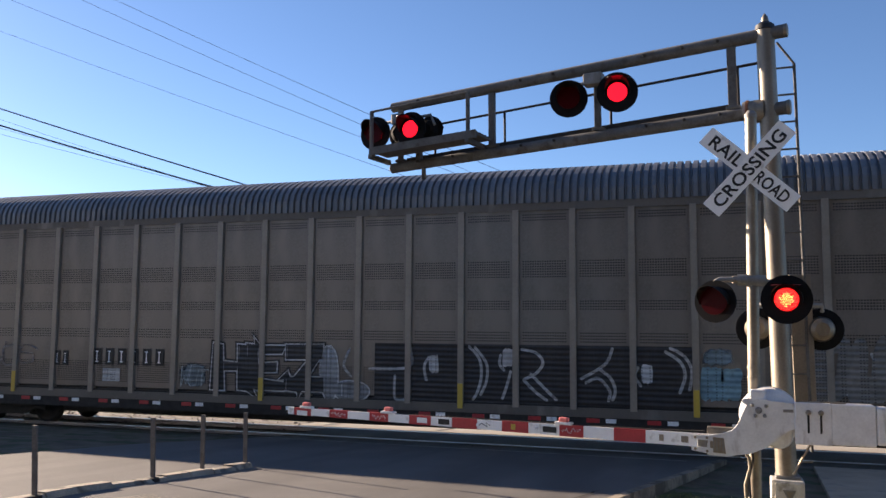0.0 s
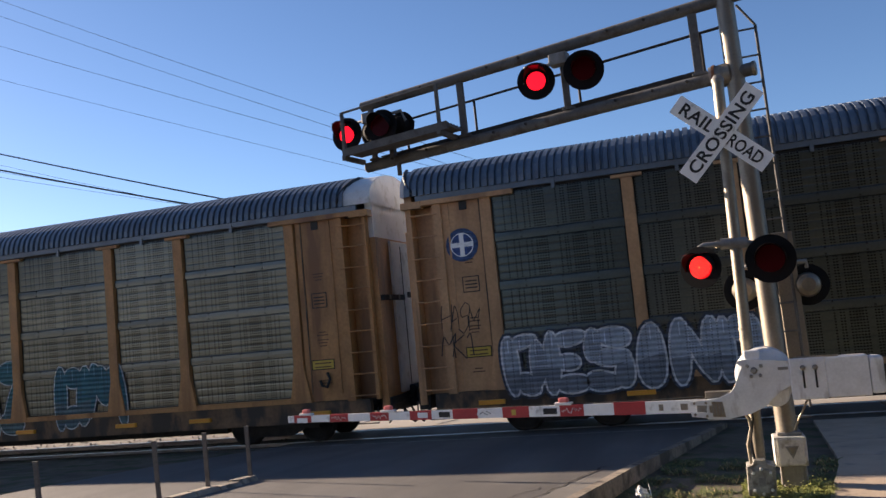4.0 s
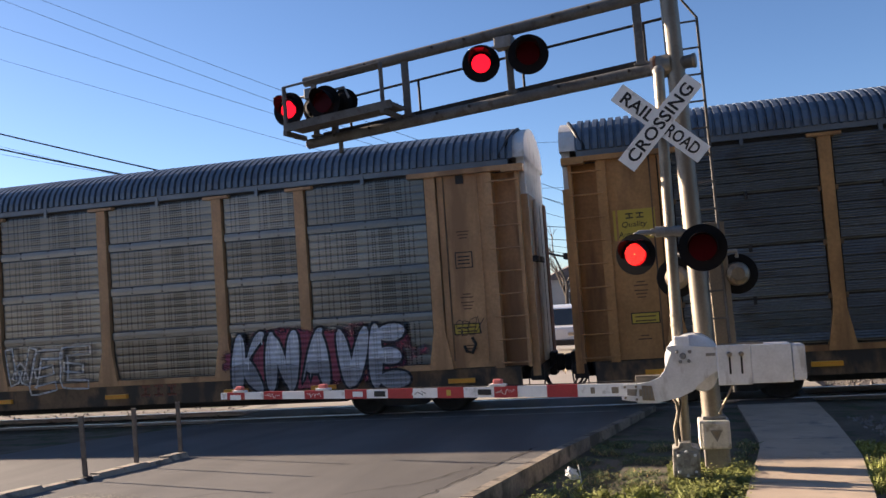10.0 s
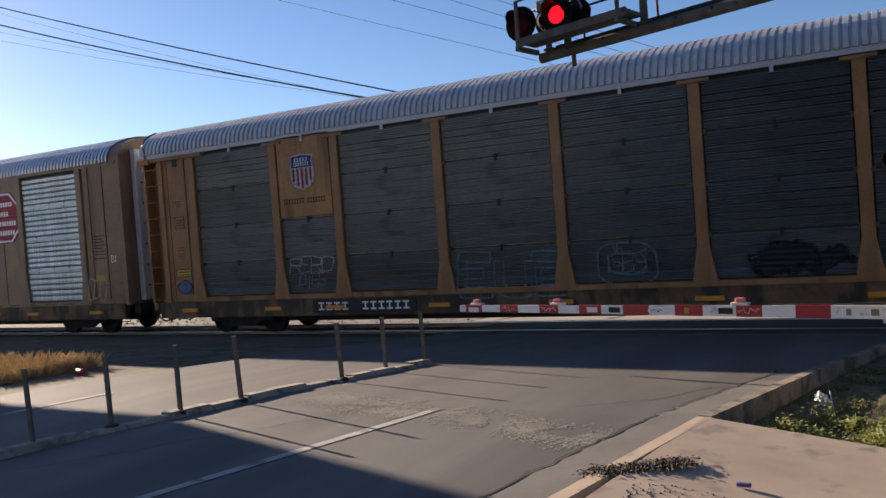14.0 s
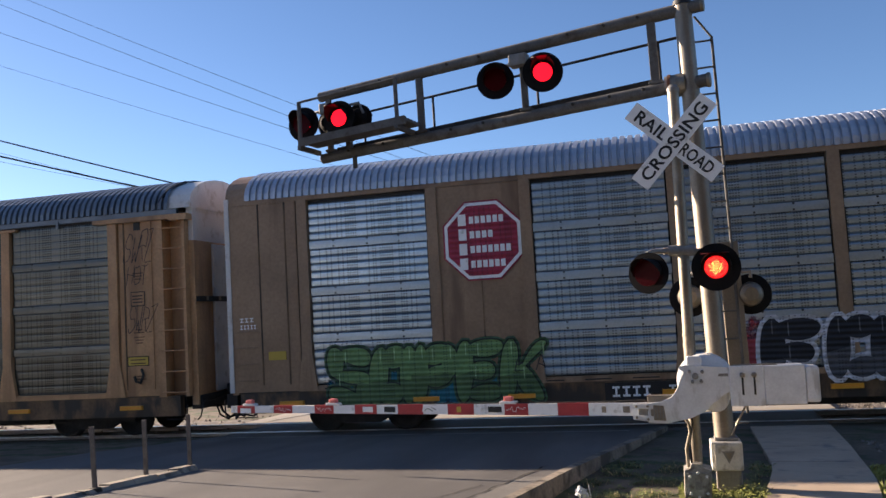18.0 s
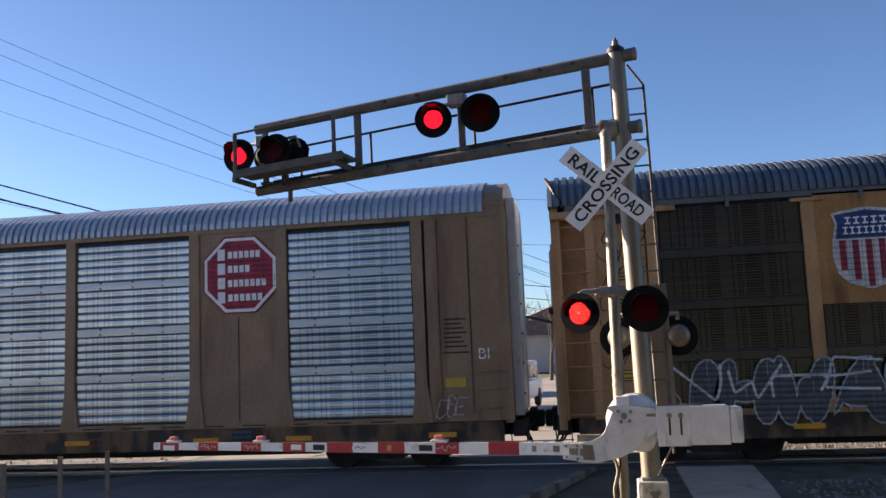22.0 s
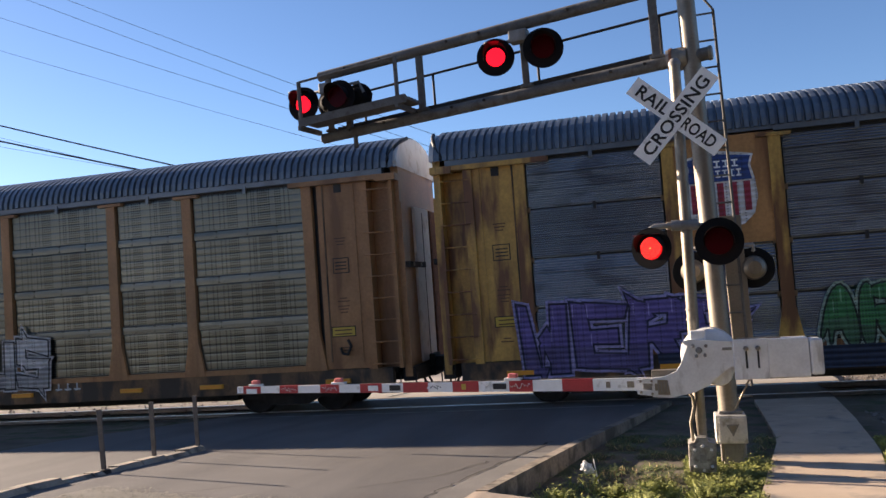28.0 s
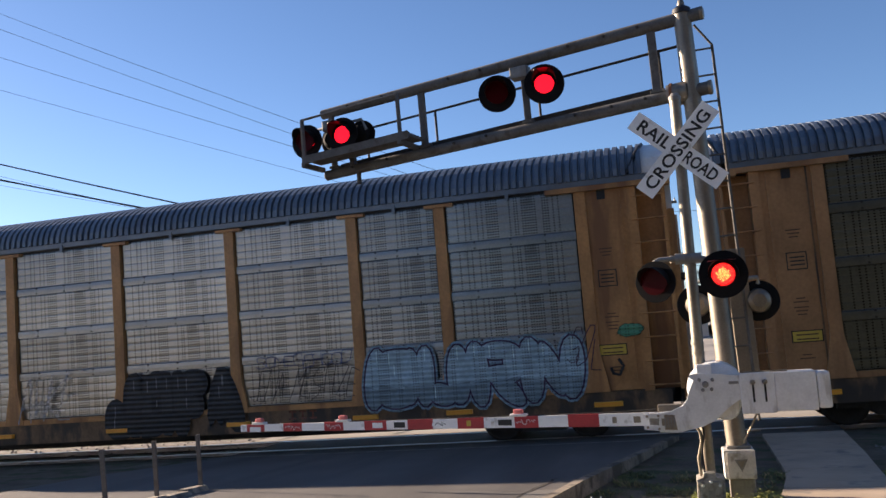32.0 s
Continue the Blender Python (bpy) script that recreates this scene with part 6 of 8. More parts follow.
def rack_car(k, spec):
    """One car; its origin lies on the track under its middle."""
    car = thing("autorack_car", pose(0, TRACK_Y, 0), spec["label"], "railroad car", "train of auto-rack cars")
    kind, main, dirty, panel = spec["kind"], spec["frame"], spec["dirty"], spec["panel"]
    rear, front = [{"kcs": 13.3, "tri": 13.6}.get(kind, {"white": 13.3, "brown": 13.3, "pale": 13.62, "none": 13.84}[c]) for c in spec["caps"]]
    part("roof", roof_mesh(spec["roof"], -rear, front, 0.154, 0.055, 4.95 if kind == "tri" else 5.07), spec["roof"], car)
    part("eave", boxed(-13.6, 13.6, -1.55, -1.45, *{"rack": (4.96, 5.068), "kcs": (4.985, 5.09), "tri": (4.8, 4.96)}[kind]), main if kind != "rack" else spec["roof"], car)
    # added black sheet behind the panels: stands for the unlit interior, blocks light through gaps
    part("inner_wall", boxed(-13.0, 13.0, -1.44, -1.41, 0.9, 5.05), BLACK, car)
    part("far_side", boxed(-13.7, 13.7, 1.46, 1.52, 0.9, 5.08), dirty, car)
    part("side_sill", boxed(-13.55, 13.55, -1.53, -1.36, Z_SILL, 0.935), dirty, car)
    part("side_sill", boxed(-13.55, 13.55, 1.36, 1.53, Z_SILL, 0.935), dirty, car)
    part("deck", boxed(-13.6, 13.6, -1.36, 1.36, 0.8, 0.9), IRON, car)
    part("center_sill", boxed(-9.6, 9.6, -0.8, 0.8, 0.3, 0.8), IRON, car)
    if kind == "tri":
        xs = [-12.76 + 1.153 * i for i in range(23)]
        tri_post = shared(("side_post", "tri"), lambda: boxed(-0.062, 0.062, -1.575, -1.44, 0.86, 4.82), BROWN_POST)
        for x in xs:
            part("side_post", tri_post, BROWN_POST, car, at=pose(x, 0, 0))
        sheet = panel_mesh("plain", 1.153 - 0.12, 3.92, panel)
        for a, b in zip(xs, xs[1:]):
            p = part("side_panel", sheet, panel, car, at=pose((a + b) / 2, -1.5, 2.95))
        # punched vent bands
        vent = vent_mesh(0.9)
        for a, b in zip(xs, xs[1:]):
            for z, tall in ((4.665, 0.16), (3.615, 0.36), (2.89, 0.21), (2.255, 0.23), (1.35, 0.5)):
                tagged(part("vent_band", vent_mesh(0.9, tall), BLACK, car, at=pose((a + b) / 2, -1.516, z)), kind="stuff")
        for x in xs[1:-1:1]:
            part("reflector", boxed(x + 0.25, x + 0.5, -1.545, -1.53, 0.62, 0.7), RED, car)
            part("reflector", boxed(x + 0.62, x + 0.82, -1.545, -1.53, 0.62, 0.7), WHITE, car)
        for i in (2, 8, 12, 16, 20):
            part("reflector", boxed(xs[i] - 0.055, xs[i] + 0.055, -1.59, -1.577, 0.8, 1.3), YELLOW_TAG, car)
        part("sill_lip", boxed(-13.0, 13.0, -1.56, -1.45, 0.72, 0.9), main, car)
    else:
        flare, cap = kind == "rack", kind == "rack"
        pm = shared(("side_post", kind, main.name), lambda: post_shape(flare, cap), main)
        posts = [x + spec["slide"] for x in POSTS]
        for x in posts:
            part("side_post", pm, main, car, at=pose(x, 0, 0))
        for i, (a, b) in enumerate(zip(posts, posts[1:])):
            mid, wide = (a + b) / 2, b - a - 0.29
            if kind == "kcs" and i in (1, 7):
                part("sign_panel", boxed(a + 0.09, b - 0.09, -1.53, -1.45, 0.95, 4.98), main, car)
                part("panel_seam", boxed(mid - 0.01, mid + 0.01, -1.54, -1.53, 1.0, 3.2), dirty, car)
                continue
            for t, (z0, z1) in enumerate(zip(TIERS, TIERS[1:])):
                if spec["style"] == "fluted":
                    sheet = part("side_panel", panel_mesh("fluted", wide, z1 - z0 - 0.034, panel), panel, car, at=pose(mid, -1.49, (z0 + z1) / 2))
                    if t:
                        clip = shared(("panel_clip",), lambda: boxed(-0.03, 0.03, -0.045, -0.01, -0.1, 0.05), IRON)
                        part("panel_clip", clip, IRON, sheet, at=pose(0, 0, (z0 - z1) / 2))
                    lug = shared(("edge_clip", main.name), lambda: boxed(-0.045, 0.045, -0.06, -0.01, -0.05, 0.05, 0.012), dirty)
                    for u in (-1, 1):
                        part("edge_clip", lug, dirty, sheet, at=pose(u * (wide / 2 + 0.015), 0, (z1 - z0) / 2 - 0.02))
                    continue
                tall = 0.18 if t else 0.0
                sheet = part("side_panel", panel_mesh("corrugated" if kind == "kcs" else "ribbed", wide, z1 - z0 - tall - 0.004, panel), panel, car, at=pose(mid, -1.49, (z0 + tall + z1) / 2))
                if t:
                    band = part("lap_band", panel_mesh("band", wide + 0.03, tall, spec["band"]), spec["band"], car, at=pose(mid, -1.492, z0 + tall / 2))
                    rivet = shared(("rivet",), lambda: boxed(-0.018, 0.018, -0.045, -0.02, -0.018, 0.018), IRON)
                    for u in (-0.29, 0.0, 0.27):
                        for w in (-0.3, 0.36):
                            part("rivet", rivet, IRON, band, at=pose(u * wide, 0, w * tall))
        part("sill_lip", boxed(-12.0, 12.0, -1.56, -1.44, 0.937, 1.05), main, car)
        tag = shared(("reflector", "orange"), lambda: boxed(-0.27, 0.27, -1.605, -1.53, 0.66, 0.75), ORANGE)
        for x in (-12.35, -9.4, -7.45, -4.5, -1.55, 1.5, 4.5, 7.4, 9.4, 12.35):
            part("reflector", tag, ORANGE, car, at=pose(x, 0, 0))
        if kind == "kcs":
            bm = bmesh.new()
            for j in range(26):
                x = -11.6 + j * 0.9
                box(bm, x, x + 0.5, -1.565, -1.56, 0.97, 0.995)
            tagged(part("drain_slot", bm, BLACK, car), kind="stuff")
        else:
            clip = shared(("roof_clip", spec["roof"].name), lambda: boxed(-0.035, 0.035, -1.575, -1.545, 4.85, 5.02), spec["roof"])
            for a, b in zip(posts, posts[1:]):
                part("roof_clip", clip, spec["roof"], car, at=pose((a + b) / 2, 0, 0))
    for s in (-1, 1):
        end_of_car(car, s, spec)
        bog = part("bogie", shared(("bogie",), bogie_frame, IRON), IRON, car, at=pose(s * 11.0, 0, 0))
        for dx in (-0.89, 0.89):
            w = part("wheelset", shared(("axle",), lambda: tubed((0, -0.83, 0), (0, 0.83, 0), 0.08, 0.08, 12), IRON), IRON, car, at=pose(s * 11.0 + dx, 0, 0.42))
            part("wheel", shared(("wheel", "near"), lambda: wheel(-0.7175), IRON), IRON, w)
            part("wheel", shared(("wheel", "far"), lambda: wheel(0.7175), IRON), IRON, w)
            WHEELS.append((k, w))
    OVER["shift"] = -0.05 if spec["over"] else 0.0
    for dress in spec["dress"]:
        dress(car)
    return car


def vent_mesh(width, tall=0.26):
    key = ("vent", width, tall)
    if key in SHARED:
        return SHARED[key]
    v, f = [], []
    rows, cols = max(int(tall / 0.05), 2), 18
    for j in range(rows):
        for i in range(cols):
            x, z = -width / 2 + (i + 0.5) * width / cols, -tall / 2 + (j + 0.5) * tall / rows
            k = len(v)
            v += [(x - 0.015, 0, z - 0.012), (x + 0.015, 0, z - 0.012), (x + 0.015, 0, z + 0.012), (x - 0.015, 0, z + 0.012)]
            f.append((k, k + 1, k + 2, k + 3))
    me = bpy.data.meshes.new("vent_band")
    me.from_pydata(v, [], f)
    me.materials.append(BLACK)
    SHARED[key] = me
    return me


WHEELS = []
FACE = -1.585      # just proud of the posts
SHEET = -1.532     # just proud of the panel ribs


def plate(x0, x1, text, number, z0=0.56, z1=0.9, gap=0.42):
    def dress(car):
        p = part("number_plate", boxed(x0, x1, -1.55, -1.532, z0, z1), BLACK, car, "black plate with white lettering bars")
        w = x1 - x0
        marks(p, text, x0 + 0.06 * w, x0 + 0.38 * w, z0 + 0.07, z1 - 0.07, -1.552, WHITE)
        marks(p, number, x0 + 0.5 * w, x1 - 0.04 * w, z0 + 0.07, z1 - 0.07, -1.552, WHITE)
    return dress


def tag_art(text, x0, x1, z0, z1, fill, line, halo=None, shear=0.0, thick=0.05, y=SHEET, soft=True):
    """Sprayed letters: halo, thick outline and fill, one over the other."""
    def dress(car):
        painted(text, x0, x1, z0, z1, y, car, fill, line, halo, thick, shear * 0.6, soft=soft)
    return dress


# square painted letters on a unit field, as convex slabs
SLABS = {
    "S": [[(0, 0.7), (1, 0.72), (1, 1), (0, 1)], [(0, 0.05), (0.38, 0.3), (0.38, 0.7), (0, 0.7)], [(0, 0.05), (0.1, 0), (0.75, 0.14), (0.38, 0.32)]],
    "I": [[(0, 0), (1, 0.03), (1, 1), (0, 1)]],
    "A": [[(0, 0.78), (1, 0.74), (1, 1), (0, 1)], [(0.82, 0), (1, 0), (1, 0.74), (0.8, 0.74)], [(0.03, 0), (0.19, 0), (0.33, 0.44), (0.2, 0.64)],
          [(0.2, 0.64), (0.33, 0.44), (0.52, 0.44), (0.52, 0.64)], [(0.52, 0.64), (0.52, 0.44), (0.76, 0.06), (0.79, 0.36)]],
    "N": [[(0, 0.74), (0.14, 1), (0.32, 1), (0.68, 0.36), (0.68, 0)], [(0, 0), (0.12, 0), (0.12, 0.5), (0, 0.66)], [(0.68, 0), (1, 0), (1, 1), (0.68, 1)]],
    "O": [[(0, 0.6), (1, 0.62), (1, 1), (0, 1)], [(0.7, 0), (1, 0), (1, 0.62), (0.7, 0.62)], [(0, 0), (0.12, 0), (0.12, 0.6), (0, 0.6)], [(0.12, 0), (0.7, 0), (0.7, 0.1), (0.12, 0.1)]],
    "R": [[(0, 0.72), (1, 0.7), (1, 1), (0, 1)], [(0.85, 0.36), (1, 0.36), (1, 0.7), (0.85, 0.7)], [(0, 0), (0.2, 0), (0.17, 0.72), (0, 0.72)], [(0.22, 0.66), (0.38, 0.66), (1, 0.1), (0.74, 0.06)]],
    "Z": [[(0, 0.78), (0.96, 0.76), (0.96, 1), (0, 1)], [(0, 0.28), (0.17, 0.3), (0.17, 0.78), (0, 0.78)], [(0.22, 0.24), (0.46, 0.24), (0.86, 0.72), (0.6, 0.72)],
          [(0.86, 0.3), (1, 0.3), (0.93, 0.76), (0.8, 0.76)], [(0.03, 0.04), (1, 0.06), (1, 0.28), (0, 0.28)]],
}


def block_word(letters, z0, z1, fill, line, rim, core):
    """Square letters, each on a dark field with a coloured rim and a yellow core."""
    def dress(car):
        y = SHEET + OVER["shift"]
        for ch, x0, x1 in letters:
            field = part("letter_halo", prism([(x0 - 0.14, z0 - 0.1), (x1 + 0.14, z0 - 0.12), (x1 + 0.12, z1 + 0.12), (x0 - 0.12, z1 + 0.1)], y - 0.003, y + 0.001), paint(*rim), car)
            part("letter_outline", prism([(x0 - 0.07, z0 - 0.06), (x1 + 0.06, z0 - 0.06), (x1 + 0.07, z1 + 0.05), (x0 - 0.06, z1 + 0.06)], y - 0.006, y - 0.003), paint(*line), field)
            w, h = x1 - x0, z1 - z0
            if ch != "I":
                part("letter_core", prism([(x0 + 0.3 * w, z0 + 0.08 * h), (x0 + 0.66 * w, z0 + 0.06 * h), (x0 + 0.62 * w, z0 + 0.4 * h), (x0 + 0.4 * w, z0 + 0.38 * h)], y - 0.009, y - 0.006), paint(*rim), field)
                part("letter_core", prism([(x0 + 0.4 * w, z0 + 0.12 * h), (x0 + 0.6 * w, z0 + 0.1 * h), (x0 + 0.56 * w, z0 + 0.3 * h)], y - 0.011, y - 0.009), paint(*core), field)
            for slab in SLABS[ch]:
                part("graffiti_letter", prism([(x0 + a * w, z0 + b * h) for a, b in slab], y - 0.014, y - 0.009), paint(*fill), field)
    return dress


def thin_tag(text, x0, x1, z0, z1, colour, shear=0.2, y=SHEET, bold=-0.012):
    def dress(car):
        sprayed(text, x0, x1, z0, z1, y, car, colour, 0.045 + max(bold, 0), 0.0, shear, 0.09, 0.12)
    return dress


def patch(points, colour, y=SHEET, label="sprayed colour patch", name="graffiti"):
    def dress(car):
        xs = [p[0] for p in points]
        wide = name == "graffiti" and len(points) > 24 and max(xs) - min(xs) > 0.6
        part(name, prism(points, y + OVER["shift"] - 0.003, y + OVER["shift"]), paint(*colour, cloud=wide), car, label)
    return dress


def octagon(x0, x1, z0, z1, rows):
    def dress(car):
        cx, cz, rx, rz = (x0 + x1) / 2, (z0 + z1) / 2, (x1 - x0) / 2, (z1 - z0) / 2
        def ring(f):
            c = 0.42
            return [(cx + a * rx * f, cz + b * rz * f) for a, b in ((-1, -c), (-c, -1), (c, -1), (1, -c), (1, c), (c, 1), (-c, 1), (-1, c))]
        sign = part("railroad_emblem", prism(ring(1.0), -1.556, -1.532), paint(0.36, 0.03, 0.06), car, "red octagonal emblem with white border")
        part("emblem_border", prism(ring(0.96), -1.559, -1.556), WHITE, sign)
        part("emblem_field", prism(ring(0.88), -1.562, -1.559), paint(0.36, 0.03, 0.06), sign)
        for i, w in enumerate(rows):
            z = cz + rz * (0.54 - 0.37 * i)
            bar = [(cx - rx * 0.6, cx - rx * 0.4, z - rz * 0.15, z + rz * 0.14)]
            count = round(w * 6.4)
            step = rx * w / count
            bar += [(cx - rx * 0.32 + k * step, cx - rx * 0.32 + (k + 0.74) * step, z - rz * 0.11, z + rz * 0.07) for k in range(count)]
            for a, b, c, d in bar:
                part("emblem_bar", boxed(a, b, -1.565, -1.562, c, d), WHITE, sign)
    return dress


def shield(x0, x1, z0, z1, plate_box=None, name_bar=False, faded=False):
    top, red, pale = ((0.09, 0.06, 0.06), (0.22, 0.09, 0.07), (0.5, 0.42, 0.34)) if faded else ((0.03, 0.06, 0.2), (0.3, 0.03, 0.05), (0.62, 0.6, 0.57))

    def dress(car):
        if plate_box:
            a, b, c, d = plate_box
            part("emblem_plate", boxed(a, b, -1.55, -1.5, c, max(d, 5.0) if d > 4.7 else d), YELLOW, car, "yellow emblem plate")
        w, h = x1 - x0, z1 - z0
        def outline(g):
            pts = [(0.02, 0.93), (0.18, 0.96), (0.5, 1.0), (0.82, 0.96), (0.98, 0.93), (0.93, 0.8), (0.98, 0.62), (1.0, 0.4), (0.94, 0.2), (0.8, 0.08), (0.5, 0.0), (0.2, 0.08), (0.06, 0.2), (0.0, 0.4), (0.02, 0.62), (0.07, 0.8)]
            return [(x0 + w * (0.5 + (p - 0.5) * g), z0 + h * (0.5 + (q - 0.5) * g)) for p, q in pts]
        sh = part("railroad_emblem", prism(outline(1.0), -1.575, -1.552), paint(*pale), car, "faded brown shield emblem with stripes" if faded else "shield emblem, blue above red and white stripes")
        part("emblem_top", prism([(x0 + w * 0.06, z0 + h * 0.62), (x0 + w * 0.94, z0 + h * 0.62), (x0 + w * 0.9, z0 + h * 0.8), (x0 + w * 0.94, z0 + h * 0.91), (x0 + w * 0.5, z0 + h * 0.96), (x0 + w * 0.06, z0 + h * 0.91), (x0 + w * 0.1, z0 + h * 0.8)], -1.578, -1.575), paint(*top), sh)
        for q, a, b in ((0.83, 0.2, 0.8), (0.71, 0.17, 0.83)):
            marks(sh, "MMMMM" if q > 0.8 else "MMMMMMM", x0 + w * a, x0 + w * b, z0 + h * (q - 0.04), z0 + h * (q + 0.05), -1.578, WHITE)
        for j in range(5):
            p = 0.1 + j * 0.18
            low = 0.12 if j in (1, 3) else (0.04 if j == 2 else 0.24)
            part("emblem_stripe", boxed(x0 + w * p, x0 + w * (p + 0.09), -1.578, -1.575, z0 + h * low, z0 + h * 0.6), paint(*red), sh)
        if name_bar:
            marks(sh, "MMMMMMMM MMMMMMM", x0 - 0.4 * w, x1 + 0.42 * w, z0 - 0.36 * h, z0 - 0.22 * h, -1.553, LETTER)
    return dress


def spec(kind, label, frame=YELLOW, dirty=YELLOW_DIRTY_SHADED, panel=PANEL_GREY, style="corrugated", roof=ROOF_GREY, caps=("none", "white"), dress=(), tag=YELLOW_TAG, corner=FIBRE, over=False, slide=0.0, band=None):
    return dict(kind=kind, label=label, frame=frame, dirty=dirty, panel=panel, style=style, roof=roof, caps=caps, dress=list(dress),
                stencil=LETTER, tag=tag, corner=corner, over=over, slide=slide, band=band or BAND_GREY)



def rect(x0, x1, z0, z1):
    return [(x0, z0), (x1, z0), (x1, z1), (x0, z1)]


def blob(x0, x1, z0, z1, seed):
    """A ragged outline inside a rectangle."""
    n = 26 + int(4 * (x1 - x0))
    out = []
    for k in range(n):
        a = k * math.tau / n
        c, s = math.cos(a), math.sin(a)
        f = max(abs(c), abs(s)) ** -0.72 * (0.9 + 0.17 * noise.noise((3 * c + seed, 3 * s, seed * 1.7)))
        out.append(((x0 + x1) / 2 + (x1 - x0) / 2 * c * f, (z0 + z1) / 2 + (z1 - z0) / 2 * s * f))
    return out


def ghost_tag(text, x0, x1, z0, z1, colour=(0.55, 0.55, 0.54)):
    """Outline letters in one thin line: a letter with a darker one laid inside it."""
    def dress(car):
        sprayed(text, x0, x1, z0, z1, SHEET, car, colour, 0.13, 0.021, 0.1, 0.05, 0.1)
    return dress


def squares(x0, x1, z0, z1, n):
    """Stencilled signs, each a white bar on a black square."""
    def dress(car):
        step = (x1 - x0) / n
        for k in range(n):
            a = x0 + k * step
            sq = part("number_square", boxed(a, a + step * 0.62, -1.537, -1.53, z0, z1), BLACK, car, "black square with a white bar")
            marks(sq, "M", a + step * 0.17, a + step * 0.5, z0 + 0.06, z1 - 0.06, -1.537, WHITE)
    return dress


def word_bars(x0, x1, z0, z1, n, colour):
    def dress(car):
        marks(car, "M" * n, x0, x1, z0, z1, -1.533, paint(*colour))
    return dress


def block_sign(x0, x1, z0, z1, low, colour, y=-1.534):
    """Three plain blocks and an underline in the owner's colour."""
    def dress(car):
        sign = part("railroad_emblem", boxed(x0, x1 + 0.03, y - 0.004, y, low, low + 0.12), paint(*colour), car, "plain block emblem with underline")
        w = (x1 - x0) / 3
        for k in range(3):
            a = x0 + k * w
            part("emblem_block", prism([(a + 0.04, z0 + 0.05), (a + 0.1, z0), (a + w - 0.1, z0), (a + w - 0.05, z0 + 0.06), (a + w - 0.05, z1 - 0.06), (a + w - 0.11, z1), (a + 0.1, z1), (a + 0.04, z1 - 0.06)], y - 0.0045, y), paint(*colour), sign)
    return dress


def sign_plate(x0, x1, z0, z1, colour):
    def dress(car):
        part("emblem_plate", boxed(x0, x1, -1.55, -1.5, z0, z1), paint(*colour), car, "yellow emblem plate")
    return dress


def red_sign(x0, x1, z0, z1):
    def dress(car):
        s = part("railroad_emblem", boxed(x0, x1, -1.54, -1.5, z0, z1), paint(0.4, 0.035, 0.03), car, "large red sign panel with white bars")
        w, h = x1 - x0, z1 - z0
        for q, b, n in ((0.62, 0.9, 8), (0.39, 0.66, 7), (0.16, 0.73, 7)):
            marks(s, "M" * n, x0 + 0.09 * w, x0 + b * w, z0 + (q - 0.045) * h, z0 + (q + 0.06) * h, -1.542, WHITE)
    return dress


def round_emblem(x0, x1, z0, z1):
    def dress(car):
        r = (z1 - z0) / 2
        e = part("railroad_emblem", turned([(0.0, -0.012), (r, -0.012), (r, 0.0)], 28), paint(0.05, 0.09, 0.2), car, "round blue and white emblem", at=pose((x0 + x1) / 2, -1.525, (z0 + z1) / 2))
        part("emblem_ring", turned([(0.0, -0.016), (r * 0.72, -0.016), (r * 0.72, -0.012)], 28), WHITE, e)
        part("emblem_disc", turned([(0.0, -0.02), (r * 0.66, -0.02), (r * 0.66, -0.016)], 28), paint(0.05, 0.09, 0.25), e)
        part("emblem_cross", boxed(-r * 0.66, r * 0.66, -0.024, -0.02, -r * 0.14, r * 0.14), WHITE, e)
        part("emblem_cross", boxed(-r * 0.14, r * 0.14, -0.0245, -0.02, -r * 0.66, r * 0.66), WHITE, e)
    return dress


def sticker(x0, x1, z0, z1):
    def dress(car):
        s = part("notice_sticker", boxed(x0, x1, -1.532, -1.52, z0, z1), YELLOW_TAG, car, "yellow sticker with black lettering")
        w, h = x1 - x0, z1 - z0
        marks(s, "MM", x0 + 0.3 * w, x0 + 0.8 * w, z0 + 0.7 * h, z0 + 0.88 * h, -1.532, LETTER)
        lettering("Quality", x0 + 0.2 * w, x0 + 0.8 * w, z0 + 0.36 * h, z0 + 0.6 * h, -1.532, LETTER, s, "lettering", "", 0.0, 0.2)
        lettering("Auto Rack", x0 + 0.1 * w, x0 + 0.9 * w, z0 + 0.08 * h, z0 + 0.28 * h, -1.532, LETTER, s, "lettering", "", 0.0, 0.2)
    return dress


